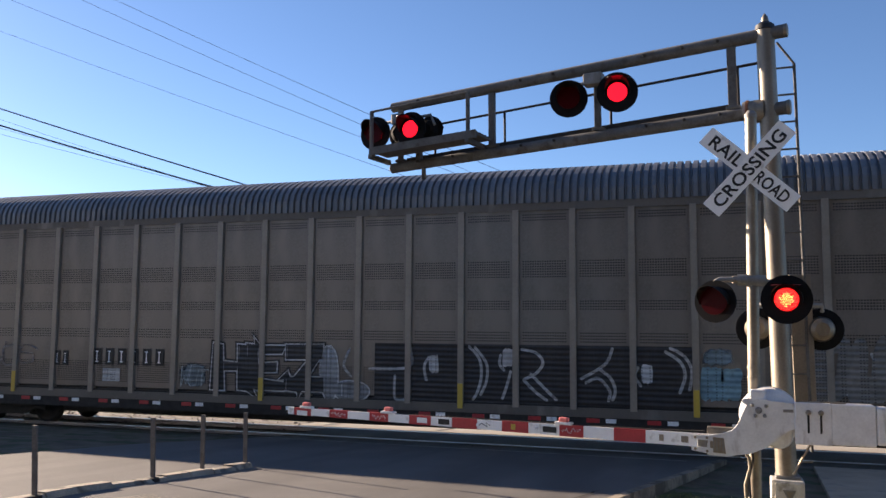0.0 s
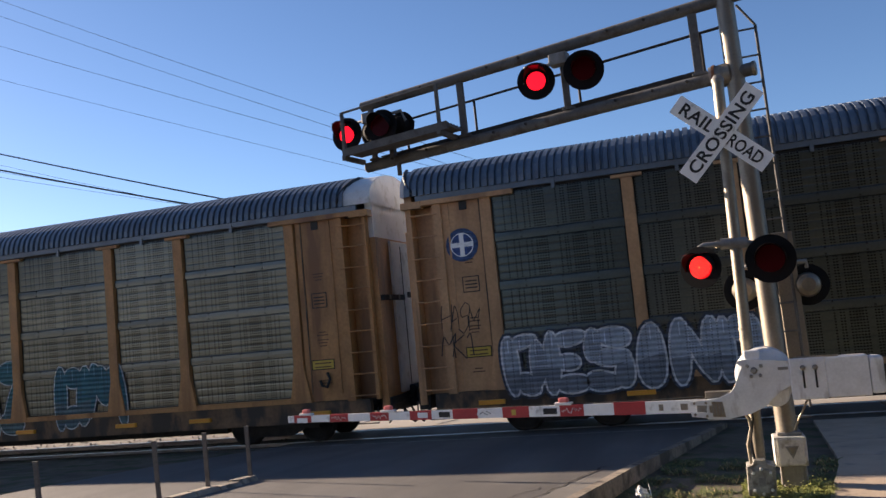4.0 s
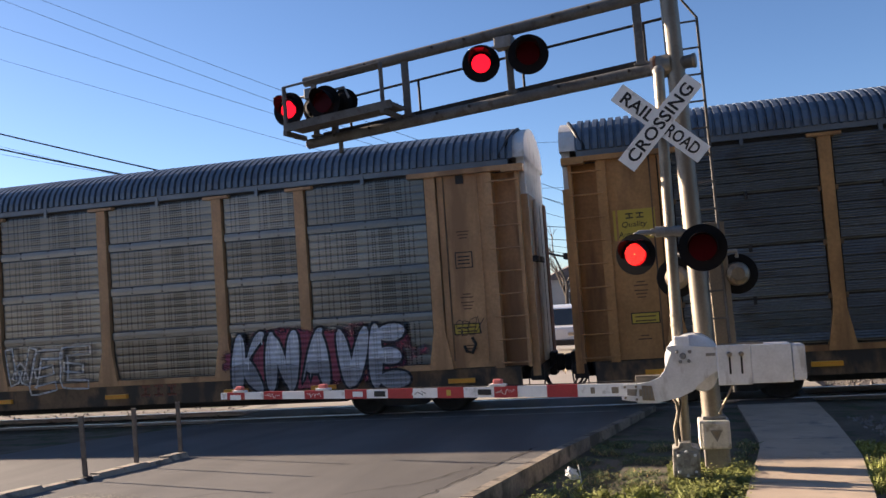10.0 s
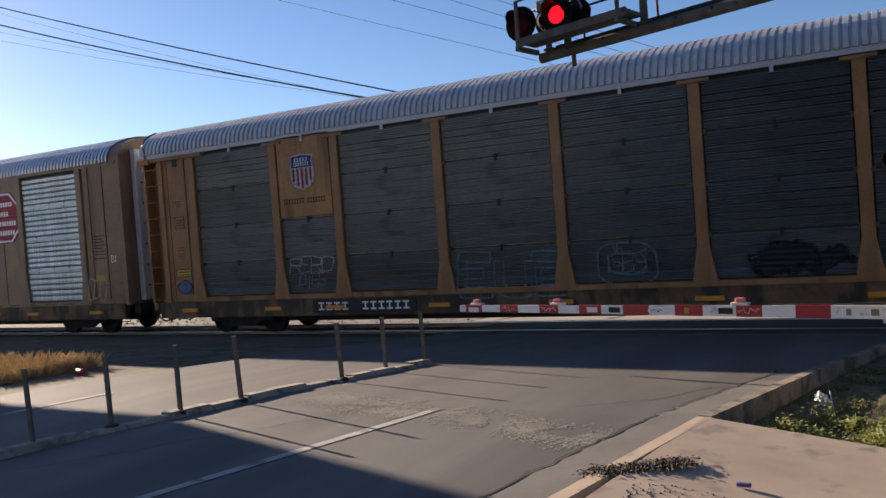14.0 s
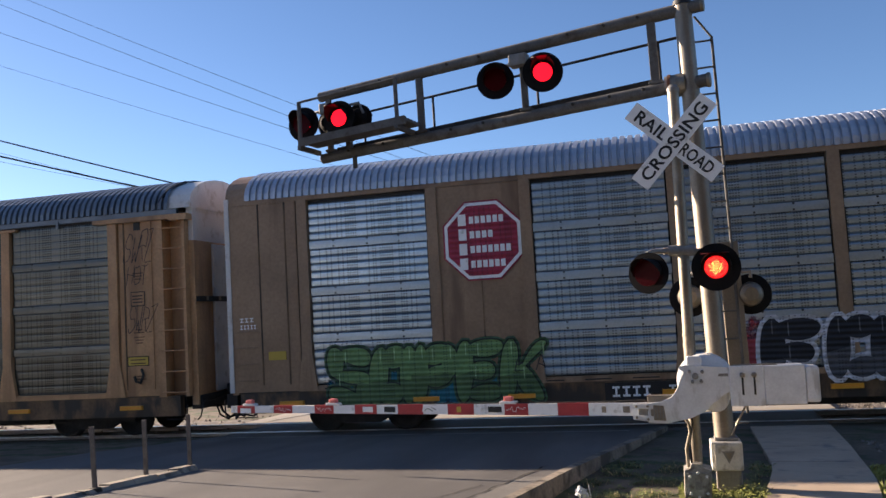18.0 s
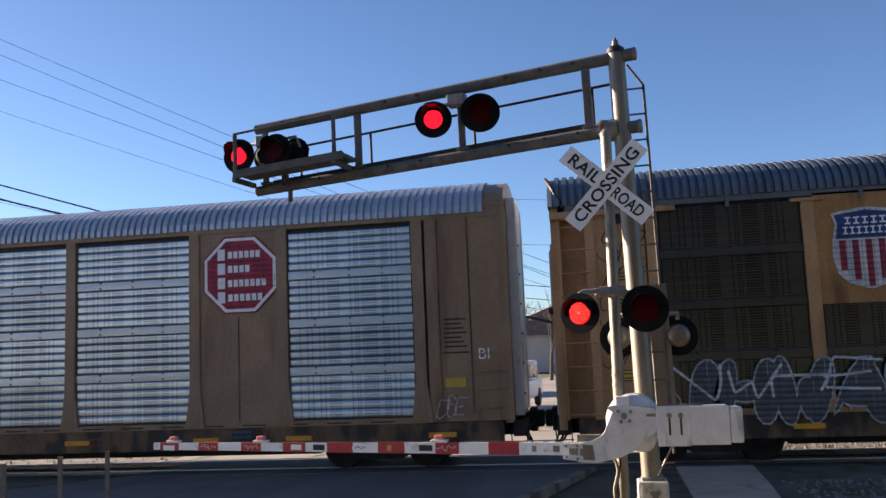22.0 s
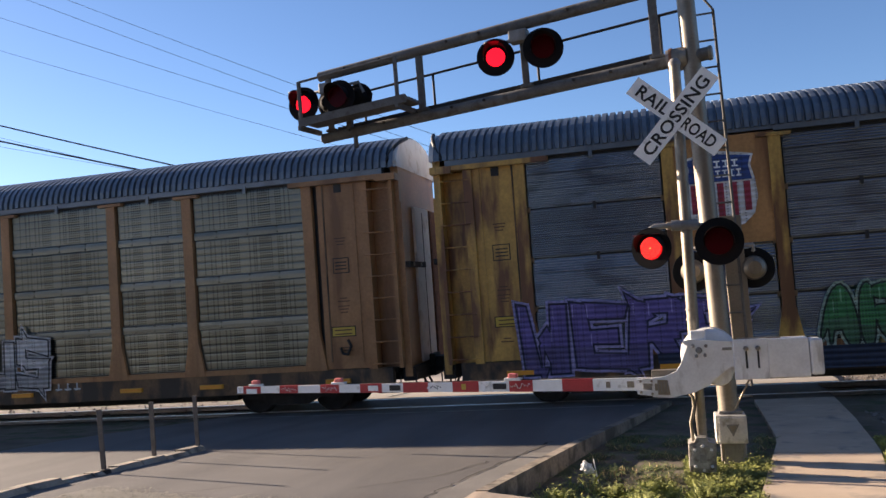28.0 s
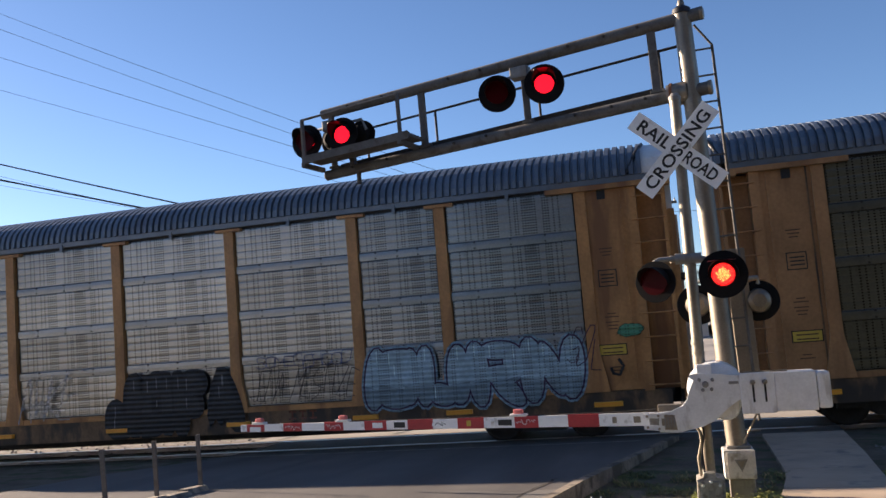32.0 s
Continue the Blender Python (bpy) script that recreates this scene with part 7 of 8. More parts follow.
DRESS = [
    [
        tag_art("HEZ", -4.84, -2.09, 0.97, 2.1, (0.05, 0.047, 0.043), (0.5, 0.5, 0.48), (0.04, 0.038, 0.035), 0.0, 0.03, soft=False),
        tag_art("L", -2.09, -1.08, 0.88, 2.02, (0.3, 0.31, 0.31), (0.55, 0.55, 0.53), None, 0.0, 0.03),
        patch(rect(-0.84, 5.74, 0.79, 2.10), (0.035, 0.032, 0.03), SHEET + 0.012),
        chalk([[(1.25, 2.05), (1.47, 1.80), (1.51, 1.46), (1.43, 1.14), (1.34, 0.99)],
               [(1.38, 2.03), (1.62, 1.71), (1.62, 1.37), (1.50, 1.09)],
               [(0.38, 1.82), (0.28, 1.62), (0.33, 1.35)],
               [(2.35, 2.01), (2.64, 1.94), (2.78, 1.75), (2.64, 1.54), (2.41, 1.42)],
               [(2.53, 1.52), (2.81, 1.25), (3.04, 1.03)],
               [(2.39, 1.40), (2.64, 1.16), (2.85, 1.02)],
               [(2.12, 1.56), (2.04, 1.27), (1.95, 1.02)],
               [(1.92, 1.89), (1.89, 1.72), (1.98, 1.59)],
               [(3.54, 1.46), (3.81, 1.61), (4.03, 1.78), (4.14, 2.04)],
               [(3.63, 1.38), (3.87, 1.47), (4.08, 1.24), (4.06, 1.05)],
               [(3.89, 1.65), (4.10, 1.48), (4.19, 1.25), (4.14, 1.07)],
               [(4.62, 1.69), (4.56, 1.53), (4.67, 1.35)],
               [(5.23, 2.07), (5.47, 1.93), (5.61, 1.67), (5.57, 1.30)],
               [(5.14, 2.00), (5.40, 1.82), (5.49, 1.56), (5.39, 1.24)],
               [(-1.42, 1.96), (-1.55, 1.62), (-1.38, 1.39)],
               [(-0.37, 1.42), (-0.36, 0.95), (-0.08, 0.94)],
               [(-0.95, 1.55), (-0.06, 1.61), (-0.03, 2.00)],
               [(7.80, 2.04), (7.93, 1.79), (8.06, 1.40), (8.24, 1.30)],
               [(8.31, 2.10), (8.48, 1.81), (8.43, 1.41)],
               [(8.67, 2.01), (8.80, 1.72), (8.84, 1.42)]], (0.42, 0.42, 0.4)),
        patch(blob(0.37, 0.61, 1.48, 1.88, 4), (0.5, 0.5, 0.48), SHEET - 0.006),
        patch(blob(1.94, 2.18, 1.64, 2.04, 16), (0.5, 0.5, 0.48), SHEET - 0.006),
        patch(blob(4.67, 4.91, 1.38, 1.78, 7), (0.5, 0.5, 0.48), SHEET - 0.006),
        tag_art("DOTS", 5.79, 6.46, 1.12, 1.72, None, (0.2, 0.33, 0.38), None, 0.1),
        patch(blob(5.74, 6.54, 1.67, 2.12, 5), (0.2, 0.26, 0.28), SHEET),
        tag_art("DUO", 7.69, 9.58, 1.16, 2.30, None, (0.2, 0.19, 0.17), None, 0.1),
        thin_tag("NOS", -11.35, -9.84, 1.45, 1.97, (0.2, 0.19, 0.18)),
        patch(blob(-5.74, -4.87, 0.97, 1.65, 6), (0.2, 0.24, 0.25), SHEET + 0.004),
        thin_tag("WUT", -5.65, -4.96, 1.06, 1.47, (0.35, 0.4, 0.4)),
        squares(-9.25, -8.78, 1.47, 1.82, 2),
        squares(-8.11, -6.00, 1.50, 1.89, 6),
        patch(rect(-7.82, -7.33, 1.12, 1.42), (0.5, 0.5, 0.48), SHEET - 0.004, "white chalked rectangle"),
    ],
    [
        patch(blob(6.82, 12.18, 0.57, 2.11, 3), (0.13, 0.25, 0.09), SHEET + 0.006),
        tag_art("SWEY", 6.73, 11.57, 0.55, 1.82, (0.22, 0.05, 0.14), (0.64, 0.6, 0.66), (0.05, 0.025, 0.08), 0.1, 0.045),
        patch(blob(0.93, 6.72, 0.43, 1.86, 4), (0.05, 0.11, 0.22), SHEET + 0.006),
        tag_art("URSG", 2.28, 6.10, 0.66, 1.89, (0.16, 0.28, 0.17), (0.02, 0.03, 0.03), (0.4, 0.45, 0.4), 0.25, 0.03),
        tag_art("STASHR", -4.40, 1.78, 0.53, 1.80, (0.42, 0.46, 0.5), (0.02, 0.03, 0.05), (0.07, 0.24, 0.42), 0.0, 0.035, soft=False),
        tag_art("desino", -12.03, -7.10, 0.75, 2.06, (0.33, 0.37, 0.42), (0.62, 0.63, 0.63), (0.05, 0.06, 0.08), 0.0, 0.04),
        plate(-7.70, -5.20, "AAAA", "111111"),
        word_bars(5.04, 5.97, 0.67, 0.92, 3, (0.16, 0.05, 0.02)),
        round_emblem(-13.05, -12.29, 3.59, 4.28),
        thin_tag("CAZER", 12.20, 12.98, 1.80, 2.15, (0.3, 0.31, 0.31), 0.2, FACE),
        thin_tag("APEK", 12.32, 13.10, 1.15, 1.58, (0.02, 0.02, 0.022), 0.2, FACE),
        thin_tag("HASM", -13.23, -12.44, 2.17, 2.69, (0.02, 0.02, 0.022), 0.1, FACE),
        thin_tag("MK1", -13.26, -12.52, 1.65, 2.10, (0.02, 0.02, 0.022), 0.1, FACE),
    ],
    [
        tag_art("HAZ", 2.38, 4.38, 0.65, 2.42, (0.03, 0.15, 0.17), (0.55, 0.58, 0.58), None, -0.05, 0.03),
        tag_art("oM", 5.41, 7.38, 0.71, 2.16, (0.03, 0.13, 0.16), (0.5, 0.55, 0.55), None, 0.0, 0.03),
        patch(blob(1.60, 2.46, 1.40, 2.48, 9), (0.16, 0.06, 0.03), SHEET + 0.006),
        block_sign(-6.58, -4.96, 3.32, 3.81, 3.02, (0.6, 0.28, 0.06)),
        plate(-6.82, -4.72, "AAAA", "111111"),
        sticker(-12.82, -12.17, 3.13, 3.73),
        thin_tag("NUREA", -12.95, -12.0, 2.6, 3.13, (0.015, 0.05, 0.05), 0.2, FACE, 0.05),
        patch(blob(-8.61, -8.14, 1.61, 1.85, 20), (0.55, 0.55, 0.56), SHEET, "scrap of white peeling paper", "paper_scrap"),
        patch(blob(-5.98, -5.71, 1.44, 1.72, 21), (0.55, 0.55, 0.56), SHEET, "scrap of white peeling paper", "paper_scrap"),
        patch(blob(-6.16, -5.55, 1.12, 1.35, 22), (0.55, 0.55, 0.56), SHEET, "scrap of white peeling paper", "paper_scrap"),
        patch(blob(-4.79, -4.42, 1.60, 1.89, 23), (0.55, 0.55, 0.56), SHEET, "scrap of white peeling paper", "paper_scrap"),
        patch(blob(-3.21, -2.90, 1.51, 1.73, 24), (0.55, 0.55, 0.56), SHEET, "scrap of white peeling paper", "paper_scrap"),
        patch(blob(-1.95, -1.62, 1.30, 1.56, 25), (0.55, 0.55, 0.56), SHEET, "scrap of white peeling paper", "paper_scrap"),
        patch(blob(-0.21, 0.13, 1.74, 1.90, 26), (0.55, 0.55, 0.56), SHEET, "scrap of white peeling paper", "paper_scrap"),
        patch(blob(-0.65, -0.46, 1.15, 1.40, 27), (0.55, 0.55, 0.56), SHEET, "scrap of white peeling paper", "paper_scrap"),
        patch(blob(-10.65, -9.40, 1.47, 1.72, 28), (0.55, 0.55, 0.56), SHEET, "scrap of white peeling paper", "paper_scrap"),
        patch(blob(-11.82, -10.67, 1.25, 1.43, 29), (0.55, 0.55, 0.56), SHEET, "scrap of white peeling paper", "paper_scrap"),
        patch(blob(-3.14, -2.97, 1.16, 1.33, 30), (0.55, 0.55, 0.56), SHEET, "scrap of white peeling paper", "paper_scrap"),
        patch(blob(-8.08, -7.87, 1.62, 1.93, 31), (0.55, 0.55, 0.56), SHEET, "scrap of white peeling paper", "paper_scrap"),
    ],
    [
        sign_plate(-7.13, -4.57, 2.95, 3.93, (0.5, 0.3, 0.1)),
        block_sign(-6.61, -5.01, 3.24, 3.86, 3.06, (0.03, 0.028, 0.03), -1.553),
        patch(blob(-7.61, 7.96, 0.43, 2.26, 31), (0.025, 0.045, 0.06), SHEET + 0.006),
        block_word([("S", -7.25, -5.11), ("I", -4.93, -4.57), ("A", -4.29, -1.71), ("I", -1.66, -1.46), ("N", -1.36, 0.28), ("O", 0.37, 1.22), ("I", 1.28, 1.46), ("R", 1.54, 4.05), ("Z", 4.42, 7.11)], 1.00, 1.98, (0.72, 0.72, 0.71), (0.012, 0.02, 0.03), (0.04, 0.15, 0.22), (0.42, 0.32, 0.04)),
        patch(blob(7.32, 8.04, 1.22, 1.80, 35), (0.4, 0.3, 0.04), SHEET),
        patch(blob(8.7, 12.0, 0.8, 2.05, 37), (0.03, 0.1, 0.16), SHEET + 0.004),
        patch(blob(7.9, 8.9, 0.95, 1.7, 38), (0.3, 0.22, 0.04), SHEET + 0.001),
        chalk([[(9.1, 1.75), (9.5, 1.9), (10.0, 1.7), (10.1, 1.3), (9.7, 1.05)], [(10.4, 1.85), (10.7, 1.5), (10.5, 1.1)], [(11.0, 1.8), (11.4, 1.6), (11.6, 1.2)]], (0.02, 0.06, 0.1), 0.03),
        sticker(-12.99, -12.20, 3.25, 3.83),
        patch(rect(-4.54, 7.10, 0.62, 0.99), (0.33, 0.33, 0.32), -1.56, "band of silver paint on the sill"),
        plate(-7.91, -5.17, "AAAA", "111111"),
    ],
    [
        patch(blob(6.67, 11.81, 0.61, 2.10, 41), (0.33, 0.07, 0.1), SHEET + 0.006),
        tag_art("KNAVE", 7.36, 11.21, 0.64, 1.96, (0.58, 0.6, 0.64), (0.015, 0.015, 0.02), None, 0.0, 0.05),
        ghost_tag("WEE", 1.65, 3.87, 0.93, 1.94),
        ghost_tag("WEE", -1.21, 0.96, 0.93, 1.85),
        ghost_tag("WEE", -3.66, -1.89, 0.98, 1.82),
        tag_art("MHST", -7.05, -4.60, 0.92, 2.12, (0.17, 0.18, 0.2), (0.03, 0.04, 0.09), None, 0.0, 0.025),
        red_sign(-7.14, -4.54, 2.93, 4.90),
        plate(-6.96, -4.58, "AAAA", "111111"),
        thin_tag("Quel", -13.14, -12.19, 1.25, 1.83, (0.55, 0.55, 0.53), 0.3, FACE),
        thin_tag("true", -13.10, -12.23, 1.83, 2.19, (0.55, 0.55, 0.53), 0.3, FACE),
        thin_tag("MOSHE", -11.87, -10.27, 1.21, 1.91, (0.55, 0.55, 0.53), 0.3),
        word_bars(5.09, 6.05, 0.67, 0.93, 3, (0.16, 0.05, 0.02)),
        thin_tag("SBOX", 12.32, 12.87, 1.60, 1.93, (0.02, 0.02, 0.022), 0.3, FACE),
    ],
    [
        shield(-8.53, -7.79, 3.64, 4.54, (-8.94, -7.32, 2.99, 4.85), True),
        plate(-8.15, -5.14, "AAAA", "111111"),
        thin_tag("RERD", -8.77, -7.46, 1.57, 1.96, (0.4, 0.4, 0.4), 0.1),
        thin_tag("PIGS", -8.51, -7.70, 1.19, 1.57, (0.4, 0.4, 0.4), 0.1),
        ghost_tag("EUE", -3.95, -1.28, 0.79, 1.76, (0.12, 0.2, 0.22)),
        ghost_tag("O", -0.63, 0.51, 1.03, 1.89, (0.12, 0.2, 0.22)),
        thin_tag("SBS", -0.42, 0.31, 1.24, 1.67, (0.14, 0.22, 0.24)),
        patch(blob(2.02, 4.13, 0.99, 1.81, 51), (0.012, 0.012, 0.012), SHEET),
        patch(blob(5.03, 6.31, 1.26, 1.67, 52), (0.015, 0.015, 0.015), SHEET),
        patch(blob(-12.83, -12.11, 1.11, 1.59, 53), (0.12, 0.17, 0.3), FACE),
    ],
    [
        octagon(7.48, 9.12, 2.98, 4.60, (0.9, 0.62, 1.05, 0.95)),
        octagon(-8.87, -7.24, 3.03, 4.64, (0.9, 0.62, 1.05, 0.9)),
        patch(blob(-12.09, -6.55, 0.50, 1.42, 61), (0.02, 0.16, 0.22), SHEET + 0.006),
        tag_art("SOPEK", -11.5, -6.9, 0.6, 1.85, (0.16, 0.29, 0.1), (0.015, 0.025, 0.012), (0.05, 0.11, 0.05), 0.1, 0.03),
        patch(blob(-3.7, -1.9, 0.6, 2.1, 62), (0.36, 0.05, 0.06), SHEET + 0.006),
        tag_art("FORK", -2.94, 1.46, 0.77, 2.00, (0.015, 0.015, 0.018), (0.6, 0.6, 0.62), None, 0.0, 0.075),
        patch(blob(2.44, 7.30, 0.59, 1.94, 63), (0.35, 0.05, 0.06), SHEET + 0.006),
        tag_art("BEAST", 0.35, 7.15, 0.58, 1.84, (0.015, 0.015, 0.018), (0.6, 0.6, 0.62), None, 0.0, 0.075),
        plate(-5.84, -3.45, "AAAA", "111111"),
        thin_tag("DUJ", 12.19, 12.94, 1.06, 1.74, (0.55, 0.55, 0.53), 0.2, FACE),
        thin_tag("ETA", -7.52, -6.94, 1.20, 1.51, (0.02, 0.02, 0.022), 0.2),
    ],
    [
        tag_art("CHUCK", 4.23, 7.82, 0.79, 1.73, (0.4, 0.4, 0.39), (0.06, 0.06, 0.06), (0.5, 0.5, 0.49), 0.0, 0.03),
        thin_tag("REM", 2.55, 3.67, 1.18, 1.79, (0.55, 0.55, 0.53), 0.25, SHEET, 0.01),
        patch([(8.38 + 0.27 * math.cos(k * 0.3142), 1.54 + 0.27 * math.sin(k * 0.3142)) for k in range(20)], (0.02, 0.02, 0.02), SHEET + 0.002, "dark rim of a speech bubble"),
        patch([(8.38 + 0.245 * math.cos(k * 0.3142), 1.54 + 0.245 * math.sin(k * 0.3142)) for k in range(20)], (0.45, 0.45, 0.44), SHEET - 0.002, "pale painted speech bubble with dark words"),
        patch([(8.16, 1.42), (8.27, 1.33), (7.86, 1.21)], (0.45, 0.45, 0.44), SHEET - 0.002, "tail of the painted speech bubble"),
        thin_tag("EAT", 8.24, 8.5, 1.62, 1.76, (0.02, 0.02, 0.022), 0.1, SHEET - 0.006, 0.05),
        thin_tag("YOUR", 8.18, 8.56, 1.48, 1.62, (0.02, 0.02, 0.022), 0.1, SHEET - 0.006, 0.05),
        thin_tag("WENIE", 8.19, 8.58, 1.34, 1.48, (0.02, 0.02, 0.022), 0.1, SHEET - 0.006, 0.05),
        tag_art("RELIC", -4.34, -1.26, 0.80, 1.90, (0.38, 0.46, 0.43), (0.015, 0.015, 0.015), None, 0.0, 0.035),
        tag_art("PAL", -0.91, 1.94, 0.94, 2.12, (0.08, 0.07, 0.06), (0.2, 0.2, 0.19), None, 0.0, 0.02),
        shield(-8.72, -7.45, 3.15, 4.69, (-8.99, -7.15, 2.91, 4.82)),
        plate(-6.85, -4.53, "AAAA", "111111"),
        tag_art("JHWAS", -12.00, -6.97, 0.75, 1.94, (0.1, 0.1, 0.105), (0.45, 0.45, 0.45), None, 0.2, 0.035),
        thin_tag("NWHEM", -11.80, -7.13, 1.26, 1.83, (0.6, 0.6, 0.6), 0.3, SHEET - 0.012),
        thin_tag("SWRZ", 12.35, 13.04, 3.91, 4.55, (0.02, 0.02, 0.022), 0.2, FACE, 0.0),
        thin_tag("hot", 12.39, 12.89, 3.44, 3.87, (0.02, 0.02, 0.022), 0.2, FACE, 0.0),
        thin_tag("SWRZ", 12.40, 13.07, 2.35, 2.95, (0.02, 0.02, 0.022), 0.2, FACE, 0.0),
        thin_tag("SWAZ", -12.96, -12.09, 3.92, 4.46, (0.02, 0.02, 0.022), 0.2, FACE, 0.0),
        thin_tag("SWAZ", -13.03, -12.13, 2.66, 3.20, (0.02, 0.02, 0.022), 0.2, FACE, 0.0),
        thin_tag("SWAZ", -12.98, -12.15, 1.94, 2.48, (0.02, 0.02, 0.022), 0.2, FACE, 0.0),
        thin_tag("hot", -12.90, -12.19, 3.32, 3.80, (0.02, 0.02, 0.022), 0.2, FACE, 0.0),
    ],
    [
        octagon(7.36, 9.00, 3.28, 4.90, (0.9, 0.62, 1.05, 0.95)),
        octagon(-8.99, -7.39, 3.22, 4.81, (0.9, 0.62, 1.05, 0.9)),
        plate(-5.99, -3.54, "AAAA", "111111"),
        thin_tag("DGE", 12.29, 12.82, 1.05, 1.44, (0.55, 0.55, 0.53), 0.2, FACE),
        thin_tag("DGE", -12.79, -12.26, 0.91, 1.18, (0.55, 0.55, 0.53), 0.2, FACE),
        patch(rect(7.95, 8.37, 0.62, 0.89), (0.05, 0.06, 0.08), -1.545, "small dark stencil panel"),
        word_bars(4.64, 5.08, 0.63, 0.79, 3, (0.16, 0.05, 0.02)),
    ],
    [
        tag_art("NATCH", 1.43, 4.94, 0.81, 1.79, (0.13, 0.35, 0.4), (0.02, 0.02, 0.03), (0.3, 0.12, 0.1), 0.15, 0.04),
        tag_art("AKE", 5.15, 6.81, 0.96, 1.68, (0.18, 0.13, 0.33), (0.03, 0.02, 0.06), None, 0.2, 0.03),
        tag_art("SEMS", -1.28, 0.82, 0.95, 2.03, (0.05, 0.05, 0.055), (0.55, 0.55, 0.53), (0.03, 0.03, 0.03), 0.0, 0.03, soft=False),
        patch(blob(-7.01, -2.46, 0.74, 2.18, 91), (0.03, 0.13, 0.04), SHEET + 0.006),
        tag_art("ARZEN", -6.87, -3.15, 0.86, 2.07, (0.05, 0.19, 0.06), (0.012, 0.02, 0.012), (0.3, 0.38, 0.3), 0.0, 0.035),
        tag_art("WERS", -12.38, -8.03, 0.60, 2.08, (0.13, 0.1, 0.3), (0.02, 0.02, 0.05), (0.3, 0.28, 0.5), 0.0, 0.04, soft=False),
        thin_tag("EW", -2.63, -1.73, 1.07, 1.71, (0.12, 0.08, 0.16), 0.2, SHEET, 0.02),
        shield(-8.97, -7.65, 3.16, 4.68, (-9.25, -7.28, 2.92, 4.84)),
        word_bars(-8.15, -5.72, 0.58, 0.78, 8, (0.55, 0.55, 0.53)),
        patch(rect(-9.69, -5.38, 0.54, 0.95), (0.02, 0.03, 0.06), -1.545, "dark paint on the sill"),
        thin_tag("WAXY", 9.53, 10.42, 1.66, 2.03, (0.02, 0.02, 0.022), 0.2, SHEET, 0.05),
        thin_tag("DARZ", 9.53, 10.27, 1.24, 1.66, (0.02, 0.02, 0.022), 0.2, SHEET, 0.05),
        word_bars(5.27, 6.05, 0.70, 0.88, 3, (0.5, 0.5, 0.48)),
    ],
    [
        tag_art("WDUS", 1.61, 5.29, 0.79, 2.05, (0.5, 0.5, 0.49), (0.02, 0.02, 0.02), (0.42, 0.42, 0.42), 0.15, 0.035, soft=False),
        tag_art("NGUEL", -4.13, -0.81, 0.71, 1.78, (0.03, 0.05, 0.055), (0.45, 0.55, 0.54), (0.03, 0.12, 0.12), 0.15, 0.03, soft=False),
        plate(-8.43, -5.22, "AAAA", "111111"),
        shield(-8.96, -7.51, 3.54, 4.95, (-9.27, -7.23, 3.15, 5.09), False, True),
        word_bars(5.38, 6.12, 0.77, 0.98, 3, (0.5, 0.5, 0.48)),
    ],
    [
        tag_art("BURN", 7.45, 11.83, 0.78, 2.08, (0.3, 0.42, 0.48), (0.04, 0.02, 0.06), (0.2, 0.3, 0.36), 0.05, 0.035),
        thin_tag("SOMEGEHDOD", 5.01, 7.19, 1.83, 2.08, (0.05, 0.07, 0.16), 0.1),
        thin_tag("JENA MESTIZE", 4.85, 7.28, 1.15, 1.77, (0.02, 0.02, 0.022), 0.3),
        tag_art("JOFA", 1.30, 4.58, 0.56, 1.92, (0.03, 0.03, 0.03), (0.02, 0.02, 0.02), (0.015, 0.015, 0.015), 0.0, 0.05),
        thin_tag("AWKE", -1.01, 0.46, 1.01, 1.95, (0.35, 0.35, 0.35), 0.3),
        word_bars(5.67, 6.37, 0.73, 0.92, 3, (0.16, 0.05, 0.02)),
        patch(blob(12.55, 13.20, 1.93, 2.23, 111), (0.08, 0.25, 0.14), FACE),
        thin_tag("SOL", 11.71, 12.34, 1.42, 2.07, (0.06, 0.03, 0.06), 0.3),
    ],
]

